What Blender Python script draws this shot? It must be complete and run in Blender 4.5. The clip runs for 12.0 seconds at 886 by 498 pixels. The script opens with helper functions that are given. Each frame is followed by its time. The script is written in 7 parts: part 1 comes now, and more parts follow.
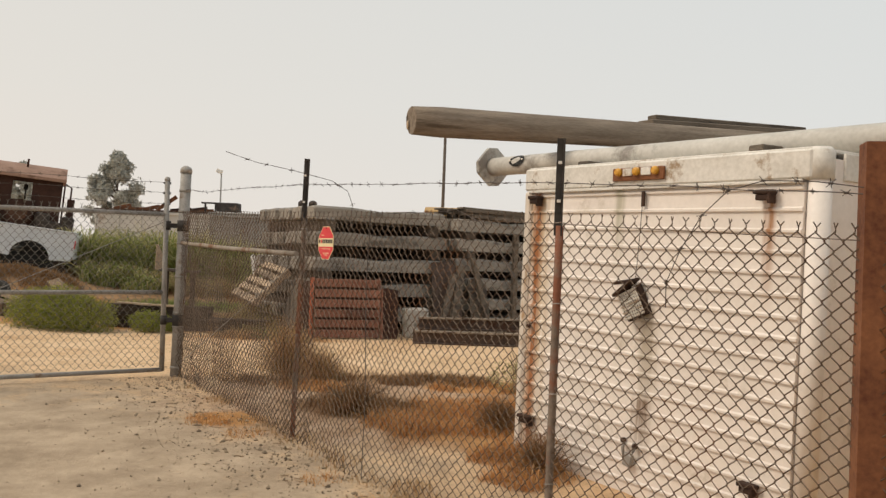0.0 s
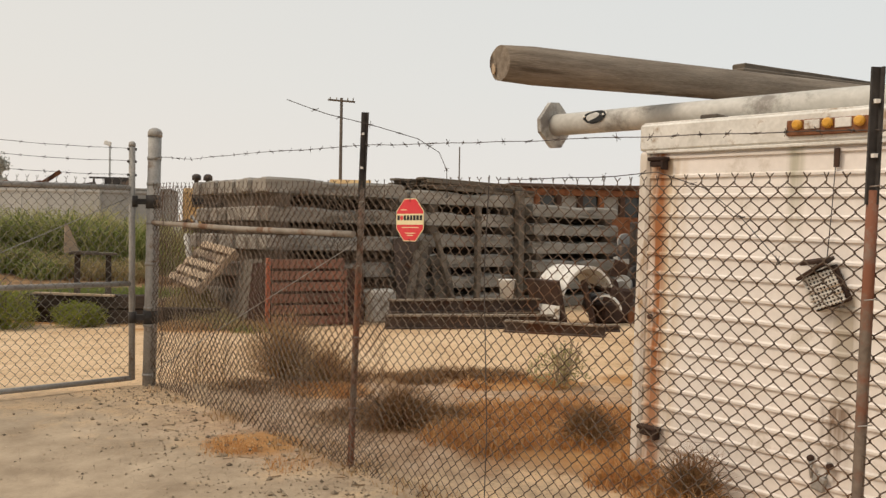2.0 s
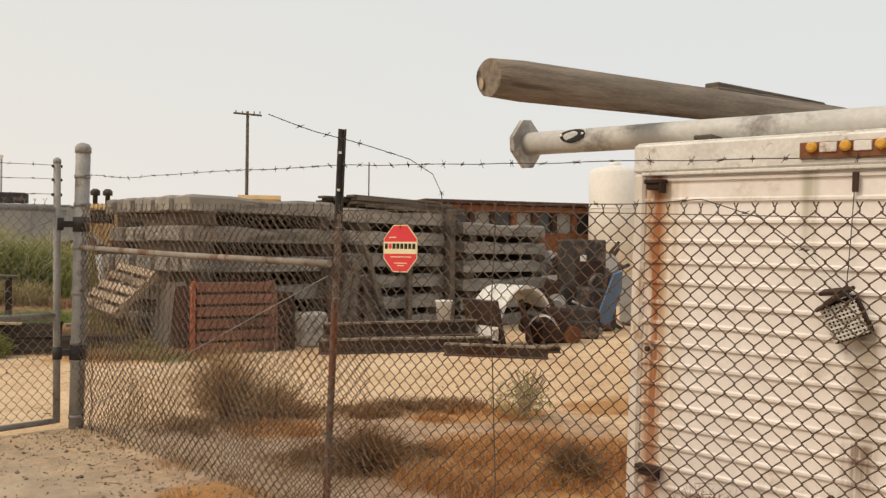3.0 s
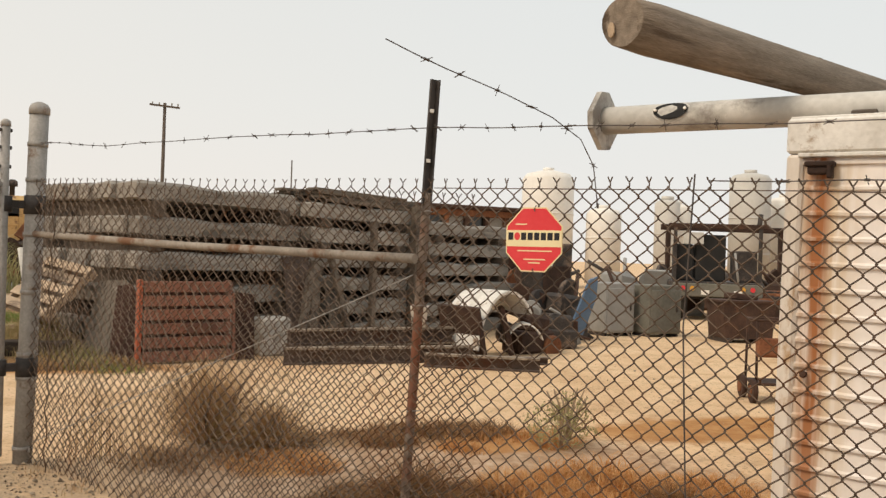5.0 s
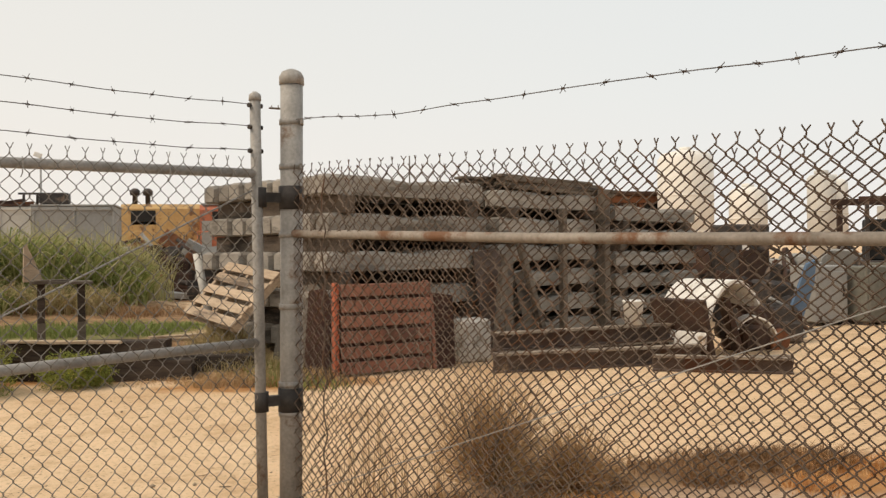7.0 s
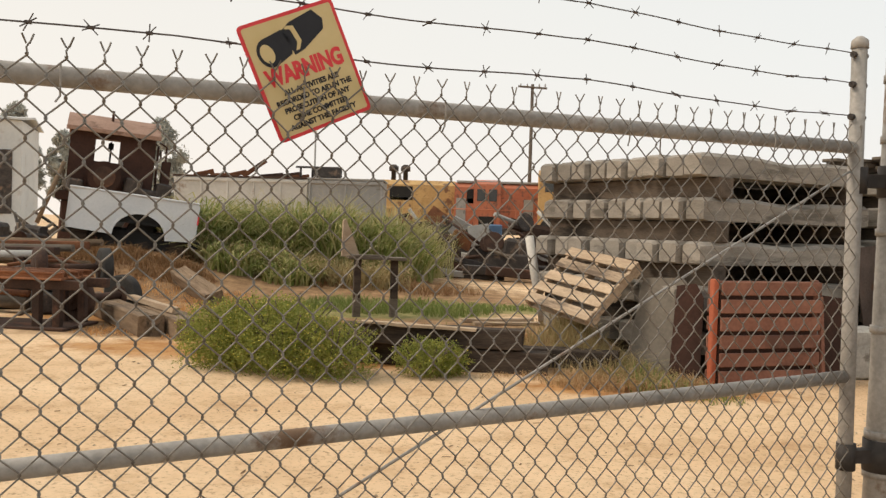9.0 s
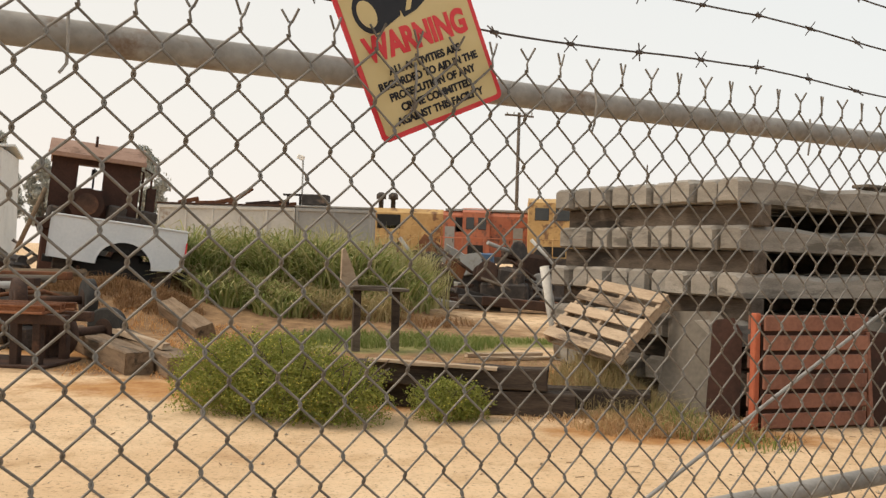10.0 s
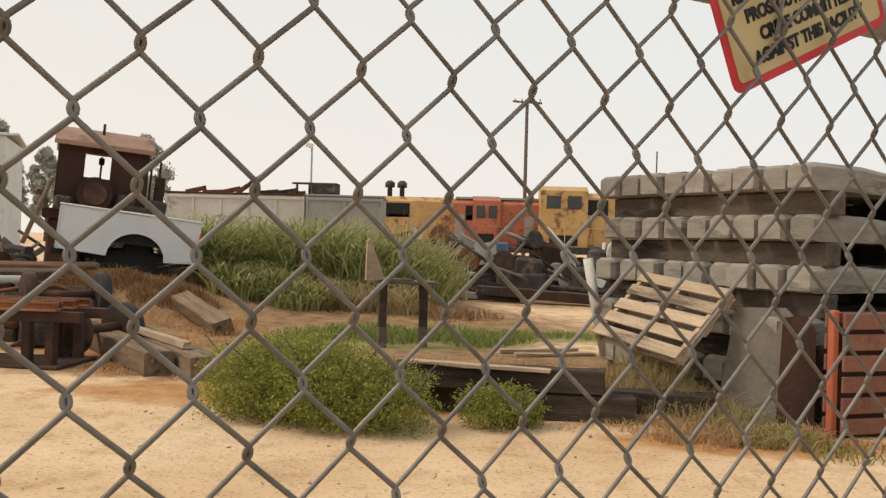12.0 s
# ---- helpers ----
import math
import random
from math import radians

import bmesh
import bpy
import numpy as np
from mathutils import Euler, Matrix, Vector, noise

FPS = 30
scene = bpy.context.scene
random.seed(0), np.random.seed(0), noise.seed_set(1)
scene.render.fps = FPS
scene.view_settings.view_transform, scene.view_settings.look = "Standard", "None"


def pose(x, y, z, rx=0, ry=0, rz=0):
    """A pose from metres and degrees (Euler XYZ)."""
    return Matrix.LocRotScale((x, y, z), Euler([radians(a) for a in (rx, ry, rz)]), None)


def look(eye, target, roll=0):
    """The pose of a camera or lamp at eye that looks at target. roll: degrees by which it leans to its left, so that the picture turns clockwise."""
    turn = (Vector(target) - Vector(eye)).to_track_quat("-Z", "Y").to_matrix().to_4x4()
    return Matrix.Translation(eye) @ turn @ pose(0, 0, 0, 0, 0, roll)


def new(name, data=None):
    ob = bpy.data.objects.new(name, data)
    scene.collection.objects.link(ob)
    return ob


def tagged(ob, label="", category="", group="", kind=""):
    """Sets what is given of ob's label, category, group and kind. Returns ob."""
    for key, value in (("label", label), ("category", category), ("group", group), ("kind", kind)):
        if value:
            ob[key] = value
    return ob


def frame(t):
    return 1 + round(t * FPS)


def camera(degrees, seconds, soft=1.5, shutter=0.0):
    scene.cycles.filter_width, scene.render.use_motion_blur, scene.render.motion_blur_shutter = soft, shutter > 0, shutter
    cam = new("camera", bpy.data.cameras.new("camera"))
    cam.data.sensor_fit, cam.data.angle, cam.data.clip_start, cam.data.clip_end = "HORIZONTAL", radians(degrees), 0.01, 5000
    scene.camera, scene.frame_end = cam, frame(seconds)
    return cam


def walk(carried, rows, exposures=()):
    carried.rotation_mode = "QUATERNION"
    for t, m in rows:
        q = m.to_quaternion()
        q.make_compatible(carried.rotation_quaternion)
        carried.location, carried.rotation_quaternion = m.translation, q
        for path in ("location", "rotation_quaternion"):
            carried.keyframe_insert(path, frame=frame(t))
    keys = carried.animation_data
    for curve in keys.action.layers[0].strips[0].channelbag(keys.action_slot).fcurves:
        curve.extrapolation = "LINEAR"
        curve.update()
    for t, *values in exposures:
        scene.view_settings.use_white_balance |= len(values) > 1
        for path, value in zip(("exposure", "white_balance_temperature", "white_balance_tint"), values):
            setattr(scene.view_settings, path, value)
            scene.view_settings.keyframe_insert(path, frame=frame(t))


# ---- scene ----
cam = camera(54.4, 12.0, 1.4)
METRES, EYE, TILT, LEAN, TURN = 9.2, 1.40, 0.0, 0.0, 0.0
ROWS = [
    (0.0, 0.0, 0.0, 0.0, -0.03, 0.69, -2.15),
    (0.5, -0.0396, 0.0277, 0.0009, 0.97, 1.31, -0.22),
    (1.0, -0.0751, 0.0686, -0.0048, 2.1, 1.31, -0.11),
    (1.5, -0.1166, 0.1103, -0.0042, -0.87, -0.1, -0.72),
    (2.0, -0.1459, 0.159, 0.0006, -7.81, -0.93, -0.97),
    (2.5, -0.1684, 0.189, 0.01, -11.71, -0.26, -0.78),
    (4.5, -0.2359, 0.3271, 0.0, -18.81, 0.46, -1.38),
    (5.0, -0.2494, 0.3707, 0.0013, -19.98, 0.52, -1.85),
    (5.5, -0.2696, 0.4061, -0.0008, -21.31, 0.07, -1.9),
    (6.0, -0.2781, 0.4466, -0.0014, -21.15, 0.78, -1.32),
    (6.5, -0.3038, 0.4901, 0.0015, -19.68, 0.77, 0.02),
    (7.0, -0.3383, 0.5442, -0.0007, -12.91, -0.08, 0.62),
    (7.5, -0.3731, 0.5788, -0.0007, -7.7, -2.2, -0.24),
    (9.5, -0.5111, 0.7085, 0.0057, 2.70, -0.64, -1.87),
    (10.0, -0.5249, 0.7442, 0.0052, 0.68, 0.39, -1.72),
    (10.5, -0.5453, 0.7806, 0.0050, -1.90, 0.52, -1.75),
    (11.0, -0.5572, 0.8039, 0.0057, -1.60, -0.23, -1.91),
    (11.5, -0.5649, 0.8099, 0.0080, -0.08, 0.03, -1.28),
    (12.0, -0.5676, 0.8096, 0.0087, 0.85, -0.41, -1.51),
]
walk(cam, [(t, pose(0, 0, EYE, TILT, LEAN, TURN) @ pose(METRES * x, METRES * y, METRES * z, 90 + pitch, roll, yaw)) for t, x, y, z, yaw, pitch, roll in ROWS],
     exposures=[(0.0, 0.02, 6680, 12), (2.5, 0.08, 6680, 12), (5.5, 0.18, 6680, 12), (7.5, 0.22, 6680, 12), (9.5, 0.30, 6680, 12), (12.0, 0.20, 6680, 12)])

# ---- world and light ----
world = bpy.data.worlds.new("overcast_sky")
scene.world = world
world.use_nodes = True
wn, wl = world.node_tree.nodes, world.node_tree.links
wn.clear()
w_out = wn.new("ShaderNodeOutputWorld")
w_bg = wn.new("ShaderNodeBackground")
w_tc = wn.new("ShaderNodeTexCoord")
w_sep = wn.new("ShaderNodeSeparateXYZ")
w_ramp = wn.new("ShaderNodeValToRGB")
w_noise = wn.new("ShaderNodeTexNoise")
w_noise.inputs["Scale"].default_value = 1.6
w_add = wn.new("ShaderNodeMath")
w_add.operation = "MULTIPLY_ADD"
w_add.inputs[1].default_value = 0.06
wl.new(w_tc.outputs["Generated"], w_sep.inputs[0])
wl.new(w_tc.outputs["Generated"], w_noise.inputs["Vector"])
wl.new(w_noise.outputs["Fac"], w_add.inputs[0])
wl.new(w_sep.outputs["Z"], w_add.inputs[2])
wl.new(w_add.outputs[0], w_ramp.inputs[0])
w_ramp.color_ramp.elements[0].position, w_ramp.color_ramp.elements[0].color = 0.0, (0.79, 0.745, 0.70, 1)
w_ramp.color_ramp.elements[1].position, w_ramp.color_ramp.elements[1].color = 0.55, (0.66, 0.69, 0.70, 1)
w_mid = w_ramp.color_ramp.elements.new(0.2)
w_mid.color = (0.735, 0.735, 0.715, 1)
w_side = wn.new("ShaderNodeValToRGB")
w_side.color_ramp.elements[0].position, w_side.color_ramp.elements[0].color = 0.25, (1.012, 0.995, 0.955, 1)
w_side.color_ramp.elements[1].position, w_side.color_ramp.elements[1].color = 0.75, (0.955, 0.995, 1.01, 1)
w_half = wn.new("ShaderNodeMapRange")
w_half.inputs["From Min"].default_value, w_half.inputs["From Max"].default_value = -1.0, 1.0
wl.new(w_sep.outputs["X"], w_half.inputs[0])
wl.new(w_half.outputs[0], w_side.inputs[0])
w_mul = wn.new("ShaderNodeMix")
w_mul.data_type, w_mul.blend_type = "RGBA", "MULTIPLY"
w_mul.inputs[0].default_value = 1.0
wl.new(w_ramp.outputs[0], w_mul.inputs[6])
wl.new(w_side.outputs[0], w_mul.inputs[7])
wl.new(w_mul.outputs[2], w_bg.inputs["Color"])
w_bg.inputs["Strength"].default_value = 1.0
wl.new(w_bg.outputs[0], w_out.inputs[0])

sun_data = bpy.data.lights.new("sun", "SUN")
sun_data.energy, sun_data.angle, sun_data.color = 2.0, radians(22), (1.0, 0.88, 0.71)
sun = new("sun", sun_data)
sun.matrix_world = look((-30, 4, 34), (0, 8, 0))


# ---- materials ----
def mat(name, a, b, scale=3.0, rough=0.8, metal=0.0, bump=0.3, fine=40.0, wear=None, wear_at=0.62, vary=0.0, stretch=(1, 1, 1), spec=0.3, wear_scale=1.3):
    """Two tones mixed by coarse and fine noise, an optional third tone in worn patches, and fine relief."""
    m = bpy.data.materials.new(name)
    m.use_nodes = True
    n, l = m.node_tree.nodes, m.node_tree.links
    p = n["Principled BSDF"]
    p.inputs["Roughness"].default_value, p.inputs["Metallic"].default_value = rough, metal
    p.inputs["Specular IOR Level"].default_value = spec
    tc, mp = n.new("ShaderNodeTexCoord"), n.new("ShaderNodeMapping")
    mp.inputs["Scale"].default_value = stretch
    l.new(tc.outputs["Object"], mp.inputs[0])
    info = n.new("ShaderNodeObjectInfo")
    shift = n.new("ShaderNodeVectorMath")
    shift.operation = "MULTIPLY_ADD"
    shift.inputs[1].default_value = (13, 7, 5)
    l.new(info.outputs["Random"], shift.inputs[0])
    l.new(mp.outputs[0], shift.inputs[2])
    n1, n2 = n.new("ShaderNodeTexNoise"), n.new("ShaderNodeTexNoise")
    n1.inputs["Scale"].default_value, n1.inputs["Detail"].default_value = scale, 5
    n2.inputs["Scale"].default_value, n2.inputs["Detail"].default_value = fine, 3
    l.new(shift.outputs[0], n1.inputs["Vector"])
    l.new(shift.outputs[0], n2.inputs["Vector"])
    avg = n.new("ShaderNodeMix")
    avg.inputs[0].default_value = 0.4
    l.new(n1.outputs["Fac"], avg.inputs[2])
    l.new(n2.outputs["Fac"], avg.inputs[3])
    ramp = n.new("ShaderNodeValToRGB")
    ramp.color_ramp.elements[0].position, ramp.color_ramp.elements[0].color = 0.32, (*a, 1)
    ramp.color_ramp.elements[1].position, ramp.color_ramp.elements[1].color = 0.68, (*b, 1)
    l.new(avg.outputs[0], ramp.inputs[0])
    out = ramp.outputs[0]
    if wear:
        n3 = n.new("ShaderNodeTexNoise")
        n3.inputs["Scale"].default_value, n3.inputs["Detail"].default_value, n3.inputs["Roughness"].default_value = wear_scale, 8, 0.7
        l.new(shift.outputs[0], n3.inputs["Vector"])
        edge = n.new("ShaderNodeMapRange")
        edge.inputs["From Min"].default_value, edge.inputs["From Max"].default_value = wear_at - 0.04, wear_at + 0.04
        l.new(n3.outputs["Fac"], edge.inputs[0])
        mx = n.new("ShaderNodeMix")
        mx.data_type = "RGBA"
        l.new(edge.outputs[0], mx.inputs[0])
        l.new(out, mx.inputs[6])
        mx.inputs[7].default_value = (*wear, 1)
        out = mx.outputs[2]
    if vary:
        hsv = n.new("ShaderNodeHueSaturation")
        rng = n.new("ShaderNodeMapRange")
        rng.inputs["To Min"].default_value, rng.inputs["To Max"].default_value = 1 - vary, 1 + vary
        l.new(info.outputs["Random"], rng.inputs[0])
        l.new(rng.outputs[0], hsv.inputs["Value"])
        l.new(out, hsv.inputs["Color"])
        out = hsv.outputs[0]
    l.new(out, p.inputs["Base Color"])
    if bump:
        bp = n.new("ShaderNodeBump")
        bp.inputs["Strength"].default_value, bp.inputs["Distance"].default_value = bump, 0.01
        l.new(avg.outputs[0], bp.inputs["Height"])
        l.new(bp.outputs[0], p.inputs["Normal"])
    return m


def island_mat(name, tones, rough=0.75, spec=0.2):
    """Foliage: each blade or leaf takes its own tone."""
    m = bpy.data.materials.new(name)
    m.use_nodes = True
    n, l = m.node_tree.nodes, m.node_tree.links
    p = n["Principled BSDF"]
    p.inputs["Roughness"].default_value, p.inputs["Specular IOR Level"].default_value = rough, spec
    geo, ramp = n.new("ShaderNodeNewGeometry"), n.new("ShaderNodeValToRGB")
    ramp.color_ramp.elements[0].color, ramp.color_ramp.elements[1].color = (*tones[0], 1), (*tones[-1], 1)
    for i, c in enumerate(tones[1:-1], 1):
        ramp.color_ramp.elements.new(i / (len(tones) - 1)).color = (*c, 1)
    l.new(geo.outputs["Random Per Island"], ramp.inputs[0])
    l.new(ramp.outputs[0], p.inputs["Base Color"])
    tr = n.new("ShaderNodeBsdfTranslucent")
    l.new(ramp.outputs[0], tr.inputs["Color"])
    mx = n.new("ShaderNodeMixShader")
    mx.inputs[0].default_value = 0.3
    l.new(p.outputs[0], mx.inputs[1])
    l.new(tr.outputs[0], mx.inputs[2])
    l.new(mx.outputs[0], n["Material Output"].inputs[0])
    return m


GALV = mat("galvanised_steel", (0.22, 0.205, 0.185), (0.40, 0.375, 0.345), 6, 0.65, 0.12, 0.3, 60, (0.17, 0.105, 0.065), 0.60, wear_scale=3)
RAILPIPE = mat("weathered_rail_pipe", (0.19, 0.158, 0.125), (0.36, 0.31, 0.26), 7, 0.7, 0.1, 0.3, 60, (0.17, 0.085, 0.045), 0.55, wear_scale=3)
BEAMSTEEL = mat("rusted_beam_steel", (0.055, 0.038, 0.031), (0.135, 0.096, 0.076), 4, 0.85, 0.1, 0.4, 50, (0.10, 0.045, 0.025), 0.56)
TANGREY = mat("faded_grey_tan_metal", (0.47, 0.415, 0.335), (0.58, 0.525, 0.435), 1.5, 0.7, 0.0, 0.1, 20, (0.38, 0.29, 0.20), 0.68)
WIRE = mat("weathered_wire", (0.068, 0.045, 0.031), (0.165, 0.12, 0.088), 9, 0.6, 0.3, 0.0, 60, (0.12, 0.055, 0.025), 0.58)
GATE_WIRE = mat("galvanised_gate_wire", (0.13, 0.115, 0.098), (0.25, 0.225, 0.195), 12, 0.5, 0.35, 0.0, 90, (0.12, 0.06, 0.03), 0.66)
BARB = mat("rusted_barbed_wire", (0.05, 0.04, 0.035), (0.12, 0.10, 0.09), 9, 0.7, 0.2, 0.0, 50)
TPOST = mat("weathered_post_steel", (0.125, 0.095, 0.074), (0.235, 0.185, 0.148), 5, 0.9, 0.0, 0.5, 40, (0.21, 0.085, 0.05), 0.54)
DARKPOST = mat("dark_post_steel", (0.03, 0.027, 0.025), (0.07, 0.06, 0.055), 8, 0.7, 0.1, 0.3)
RUST = mat("rusted_steel", (0.10, 0.035, 0.018), (0.26, 0.11, 0.05), 4, 0.85, 0.05, 0.5, 45, (0.06, 0.03, 0.022), 0.6, 0.15)
DARKRUST = mat("dark_rusted_steel", (0.028, 0.017, 0.013), (0.085, 0.045, 0.03), 4, 0.85, 0.05, 0.5, 45, (0.13, 0.06, 0.035), 0.63, 0.25)
BLACKSTEEL = mat("dark_grimy_steel", (0.022, 0.019, 0.018), (0.075, 0.062, 0.055), 5, 0.7, 0.1, 0.4, 45, (0.17, 0.115, 0.08), 0.60, 0.2, wear_scale=2.5)
WHITEPAINT = mat("white_painted_siding", (0.70, 0.635, 0.58), (0.82, 0.75, 0.695), 1.6, 0.6, 0.0, 0.12, 30, (0.52, 0.45, 0.37), 0.66)
CHALK = mat("chalky_white_trim", (0.55, 0.52, 0.47), (0.76, 0.73, 0.68), 5, 0.7, 0.0, 0.25, 40, (0.33, 0.24, 0.16), 0.60, wear_scale=4)
STAINEDTRIM = mat("beige_stained_trim", (0.60, 0.52, 0.43), (0.78, 0.71, 0.64), 3, 0.7, 0.0, 0.2, 30, (0.42, 0.26, 0.13), 0.57, wear_scale=3.5, stretch=(1, 1, 0.35))
LOGWOOD = mat("weathered_grey_log", (0.13, 0.10, 0.075), (0.30, 0.245, 0.19), 6, 0.9, 0.0, 0.7, 50, (0.09, 0.065, 0.045), 0.58, stretch=(0.35, 4, 4))
PIPEPAINT = mat("weathered_white_pole_paint", (0.42, 0.40, 0.36), (0.60, 0.575, 0.53), 3, 0.6, 0.0, 0.15, 30, (0.24, 0.215, 0.19), 0.60)
CONCRETE = mat("weathered_concrete", (0.185, 0.166, 0.142), (0.355, 0.322, 0.278), 3, 0.92, 0.0, 0.8, 45, (0.14, 0.125, 0.105), 0.58, 0.16, stretch=(0.8, 1, 4))
DUNNAGE = mat("weathered_grey_timber", (0.085, 0.068, 0.052), (0.19, 0.155, 0.12), 4, 0.9, 0.0, 0.7, 45, (0.06, 0.048, 0.04), 0.58, 0.2, stretch=(0.4, 3, 3))
TIEWOOD = mat("dark_creosoted_timber", (0.022, 0.016, 0.013), (0.085, 0.062, 0.046), 5, 0.9, 0.0, 0.8, 40, (0.15, 0.115, 0.085), 0.63, 0.25, stretch=(0.4, 3, 3))
GREYBEAM = mat("split_grey_beam_wood", (0.094, 0.061, 0.037), (0.246, 0.173, 0.112), 5, 0.9, 0.0, 0.8, 40, (0.05, 0.04, 0.03), 0.6, 0.2, stretch=(0.4, 4, 4))
PALLETWOOD = mat("aged_pallet_wood", (0.30, 0.215, 0.145), (0.50, 0.385, 0.27), 5, 0.9, 0.0, 0.5, 40, (0.15, 0.11, 0.08), 0.6, 0.15, stretch=(0.5, 3, 3))
REDWOOD = mat("faded_red_painted_wood", (0.16, 0.07, 0.048), (0.27, 0.125, 0.085), 3, 0.85, 0.0, 0.4, 35, (0.12, 0.06, 0.045), 0.6, 0.12)
REDEDGE = mat("bright_red_painted_post", (0.34, 0.085, 0.04), (0.44, 0.13, 0.07), 3, 0.8, 0.0, 0.3, 35)
TRUCKWHITE = mat("faded_white_truck_paint", (0.55, 0.57, 0.58), (0.68, 0.69, 0.69), 1.5, 0.4, 0.0, 0.05, 20, (0.42, 0.38, 0.33), 0.68)
CABRUST = mat("brown_rusted_cab", (0.026, 0.013, 0.010), (0.066, 0.031, 0.022), 2.5, 0.9, 0.0, 0.4, 25, (0.035, 0.02, 0.015), 0.6)
CABROOF = mat("faded_brown_roof", (0.24, 0.145, 0.105), (0.36, 0.235, 0.18), 2.5, 0.9, 0.0, 0.3, 25, (0.15, 0.09, 0.065), 0.62)
YELLOW = mat("faded_yellow_paint", (0.41, 0.25, 0.10), (0.55, 0.36, 0.155), 1.1, 0.7, 0.0, 0.1, 7, (0.20, 0.11, 0.06), 0.58, wear_scale=1.8)
ORANGE = mat("faded_orange_red_paint", (0.34, 0.105, 0.06), (0.46, 0.165, 0.09), 1.1, 0.7, 0.0, 0.1, 7, (0.16, 0.08, 0.06), 0.57, wear_scale=1.8)
GREYPAINT = mat("weathered_grey_panels", (0.24, 0.235, 0.22), (0.34, 0.33, 0.31), 0.7, 0.8, 0.0, 0.2, 8, (0.18, 0.15, 0.12), 0.64)
PALEPANEL = mat("pale_weathered_panels", (0.42, 0.41, 0.38), (0.55, 0.53, 0.49), 0.7, 0.8, 0.0, 0.2, 8, (0.28, 0.22, 0.17), 0.66)
BLUEGREY = mat("pale_blue_grey_panels", (0.46, 0.48, 0.48), (0.58, 0.59, 0.58), 0.7, 0.8, 0.0, 0.2, 8, (0.42, 0.40, 0.37), 0.62)
TANKPAINT = mat("faded_white_tank_paint", (0.70, 0.66, 0.60), (0.80, 0.77, 0.71), 0.6, 0.6, 0.0, 0.05, 6, (0.45, 0.38, 0.30), 0.68)
TANKGREY = mat("faded_grey_tank_paint", (0.48, 0.46, 0.42), (0.58, 0.56, 0.52), 0.6, 0.6, 0.0, 0.05, 6, (0.24, 0.20, 0.16), 0.68)
TANPAINT = mat("faded_tan_metal", (0.52, 0.41, 0.27), (0.62, 0.51, 0.36), 1.5, 0.7, 0.0, 0.1, 20, (0.40, 0.27, 0.16), 0.68)
RUBBER = mat("dusty_black_rubber", (0.018, 0.017, 0.016), (0.05, 0.046, 0.042), 6, 0.85, 0.0, 0.3)
BLACK = mat("flat_black", (0.012, 0.012, 0.012), (0.022, 0.021, 0.02), 6, 0.8, 0.0, 0.0)
SIGNRED = mat("sign_red", (0.62, 0.035, 0.045), (0.68, 0.06, 0.065), 6, 0.45, 0.0, 0.0)
SIGNCREAM = mat("sign_cream", (0.72, 0.60, 0.34), (0.78, 0.67, 0.42), 6, 0.45, 0.0, 0.0)
SIGNWHITE = mat("sign_white", (0.72, 0.68, 0.62), (0.78, 0.75, 0.70), 6, 0.5, 0.0, 0.0)
SIGNTAN = mat("sign_faded_yellow", (0.56, 0.43, 0.20), (0.63, 0.50, 0.26), 3, 0.5, 0.0, 0.0, 30)
SIGNBLACK = mat("sign_black", (0.012, 0.012, 0.016), (0.02, 0.02, 0.024), 6, 0.5, 0.0, 0.0)
AMBER = mat("amber_plastic", (0.60, 0.28, 0.02), (0.68, 0.36, 0.05), 8, 0.35, 0.0, 0.0, spec=0.5)
BLUE = mat("faded_blue_paint", (0.07, 0.12, 0.20), (0.11, 0.18, 0.28), 3, 0.6, 0.0, 0.1)
DARKGLASS = mat("dusty_dark_glass", (0.02, 0.022, 0.022), (0.04, 0.042, 0.04), 2, 0.15, 0.0, 0.0, spec=0.5)
BARK = mat("grey_brown_bark", (0.07, 0.055, 0.045), (0.16, 0.13, 0.105), 5, 0.95, 0.0, 0.6)
REED = island_mat("reed_blades", [(0.15, 0.19, 0.045), (0.23, 0.26, 0.075), (0.33, 0.33, 0.12), (0.44, 0.39, 0.18), (0.12, 0.16, 0.035)])
SHRUB = island_mat("shrub_leaves", [(0.15, 0.19, 0.035), (0.23, 0.25, 0.055), (0.32, 0.31, 0.085), (0.19, 0.22, 0.04)])
FLOWER = island_mat("yellow_flowers", [(0.68, 0.56, 0.08), (0.78, 0.66, 0.14)])
STRAW = island_mat("orange_dry_grass", [(0.48, 0.22, 0.07), (0.62, 0.32, 0.11), (0.68, 0.43, 0.21), (0.40, 0.18, 0.065)])
BRUSH = island_mat("brown_dry_brush", [(0.17, 0.088, 0.040), (0.27, 0.15, 0.072), (0.37, 0.23, 0.115), (0.22, 0.115, 0.054)])
PALEGRASS = island_mat("pale_dry_grass", [(0.36, 0.27, 0.13), (0.46, 0.36, 0.19), (0.28, 0.24, 0.10)])
LOWGREEN = island_mat("low_green_grass", [(0.14, 0.19, 0.045), (0.20, 0.24, 0.07), (0.28, 0.28, 0.10)])
# distant tree leaves: the haze is put into the tone as pale grey
HAZY_LEAF = island_mat("haze_paled_grey_green_leaves", [(0.33, 0.335, 0.30), (0.40, 0.405, 0.365), (0.47, 0.47, 0.43)])


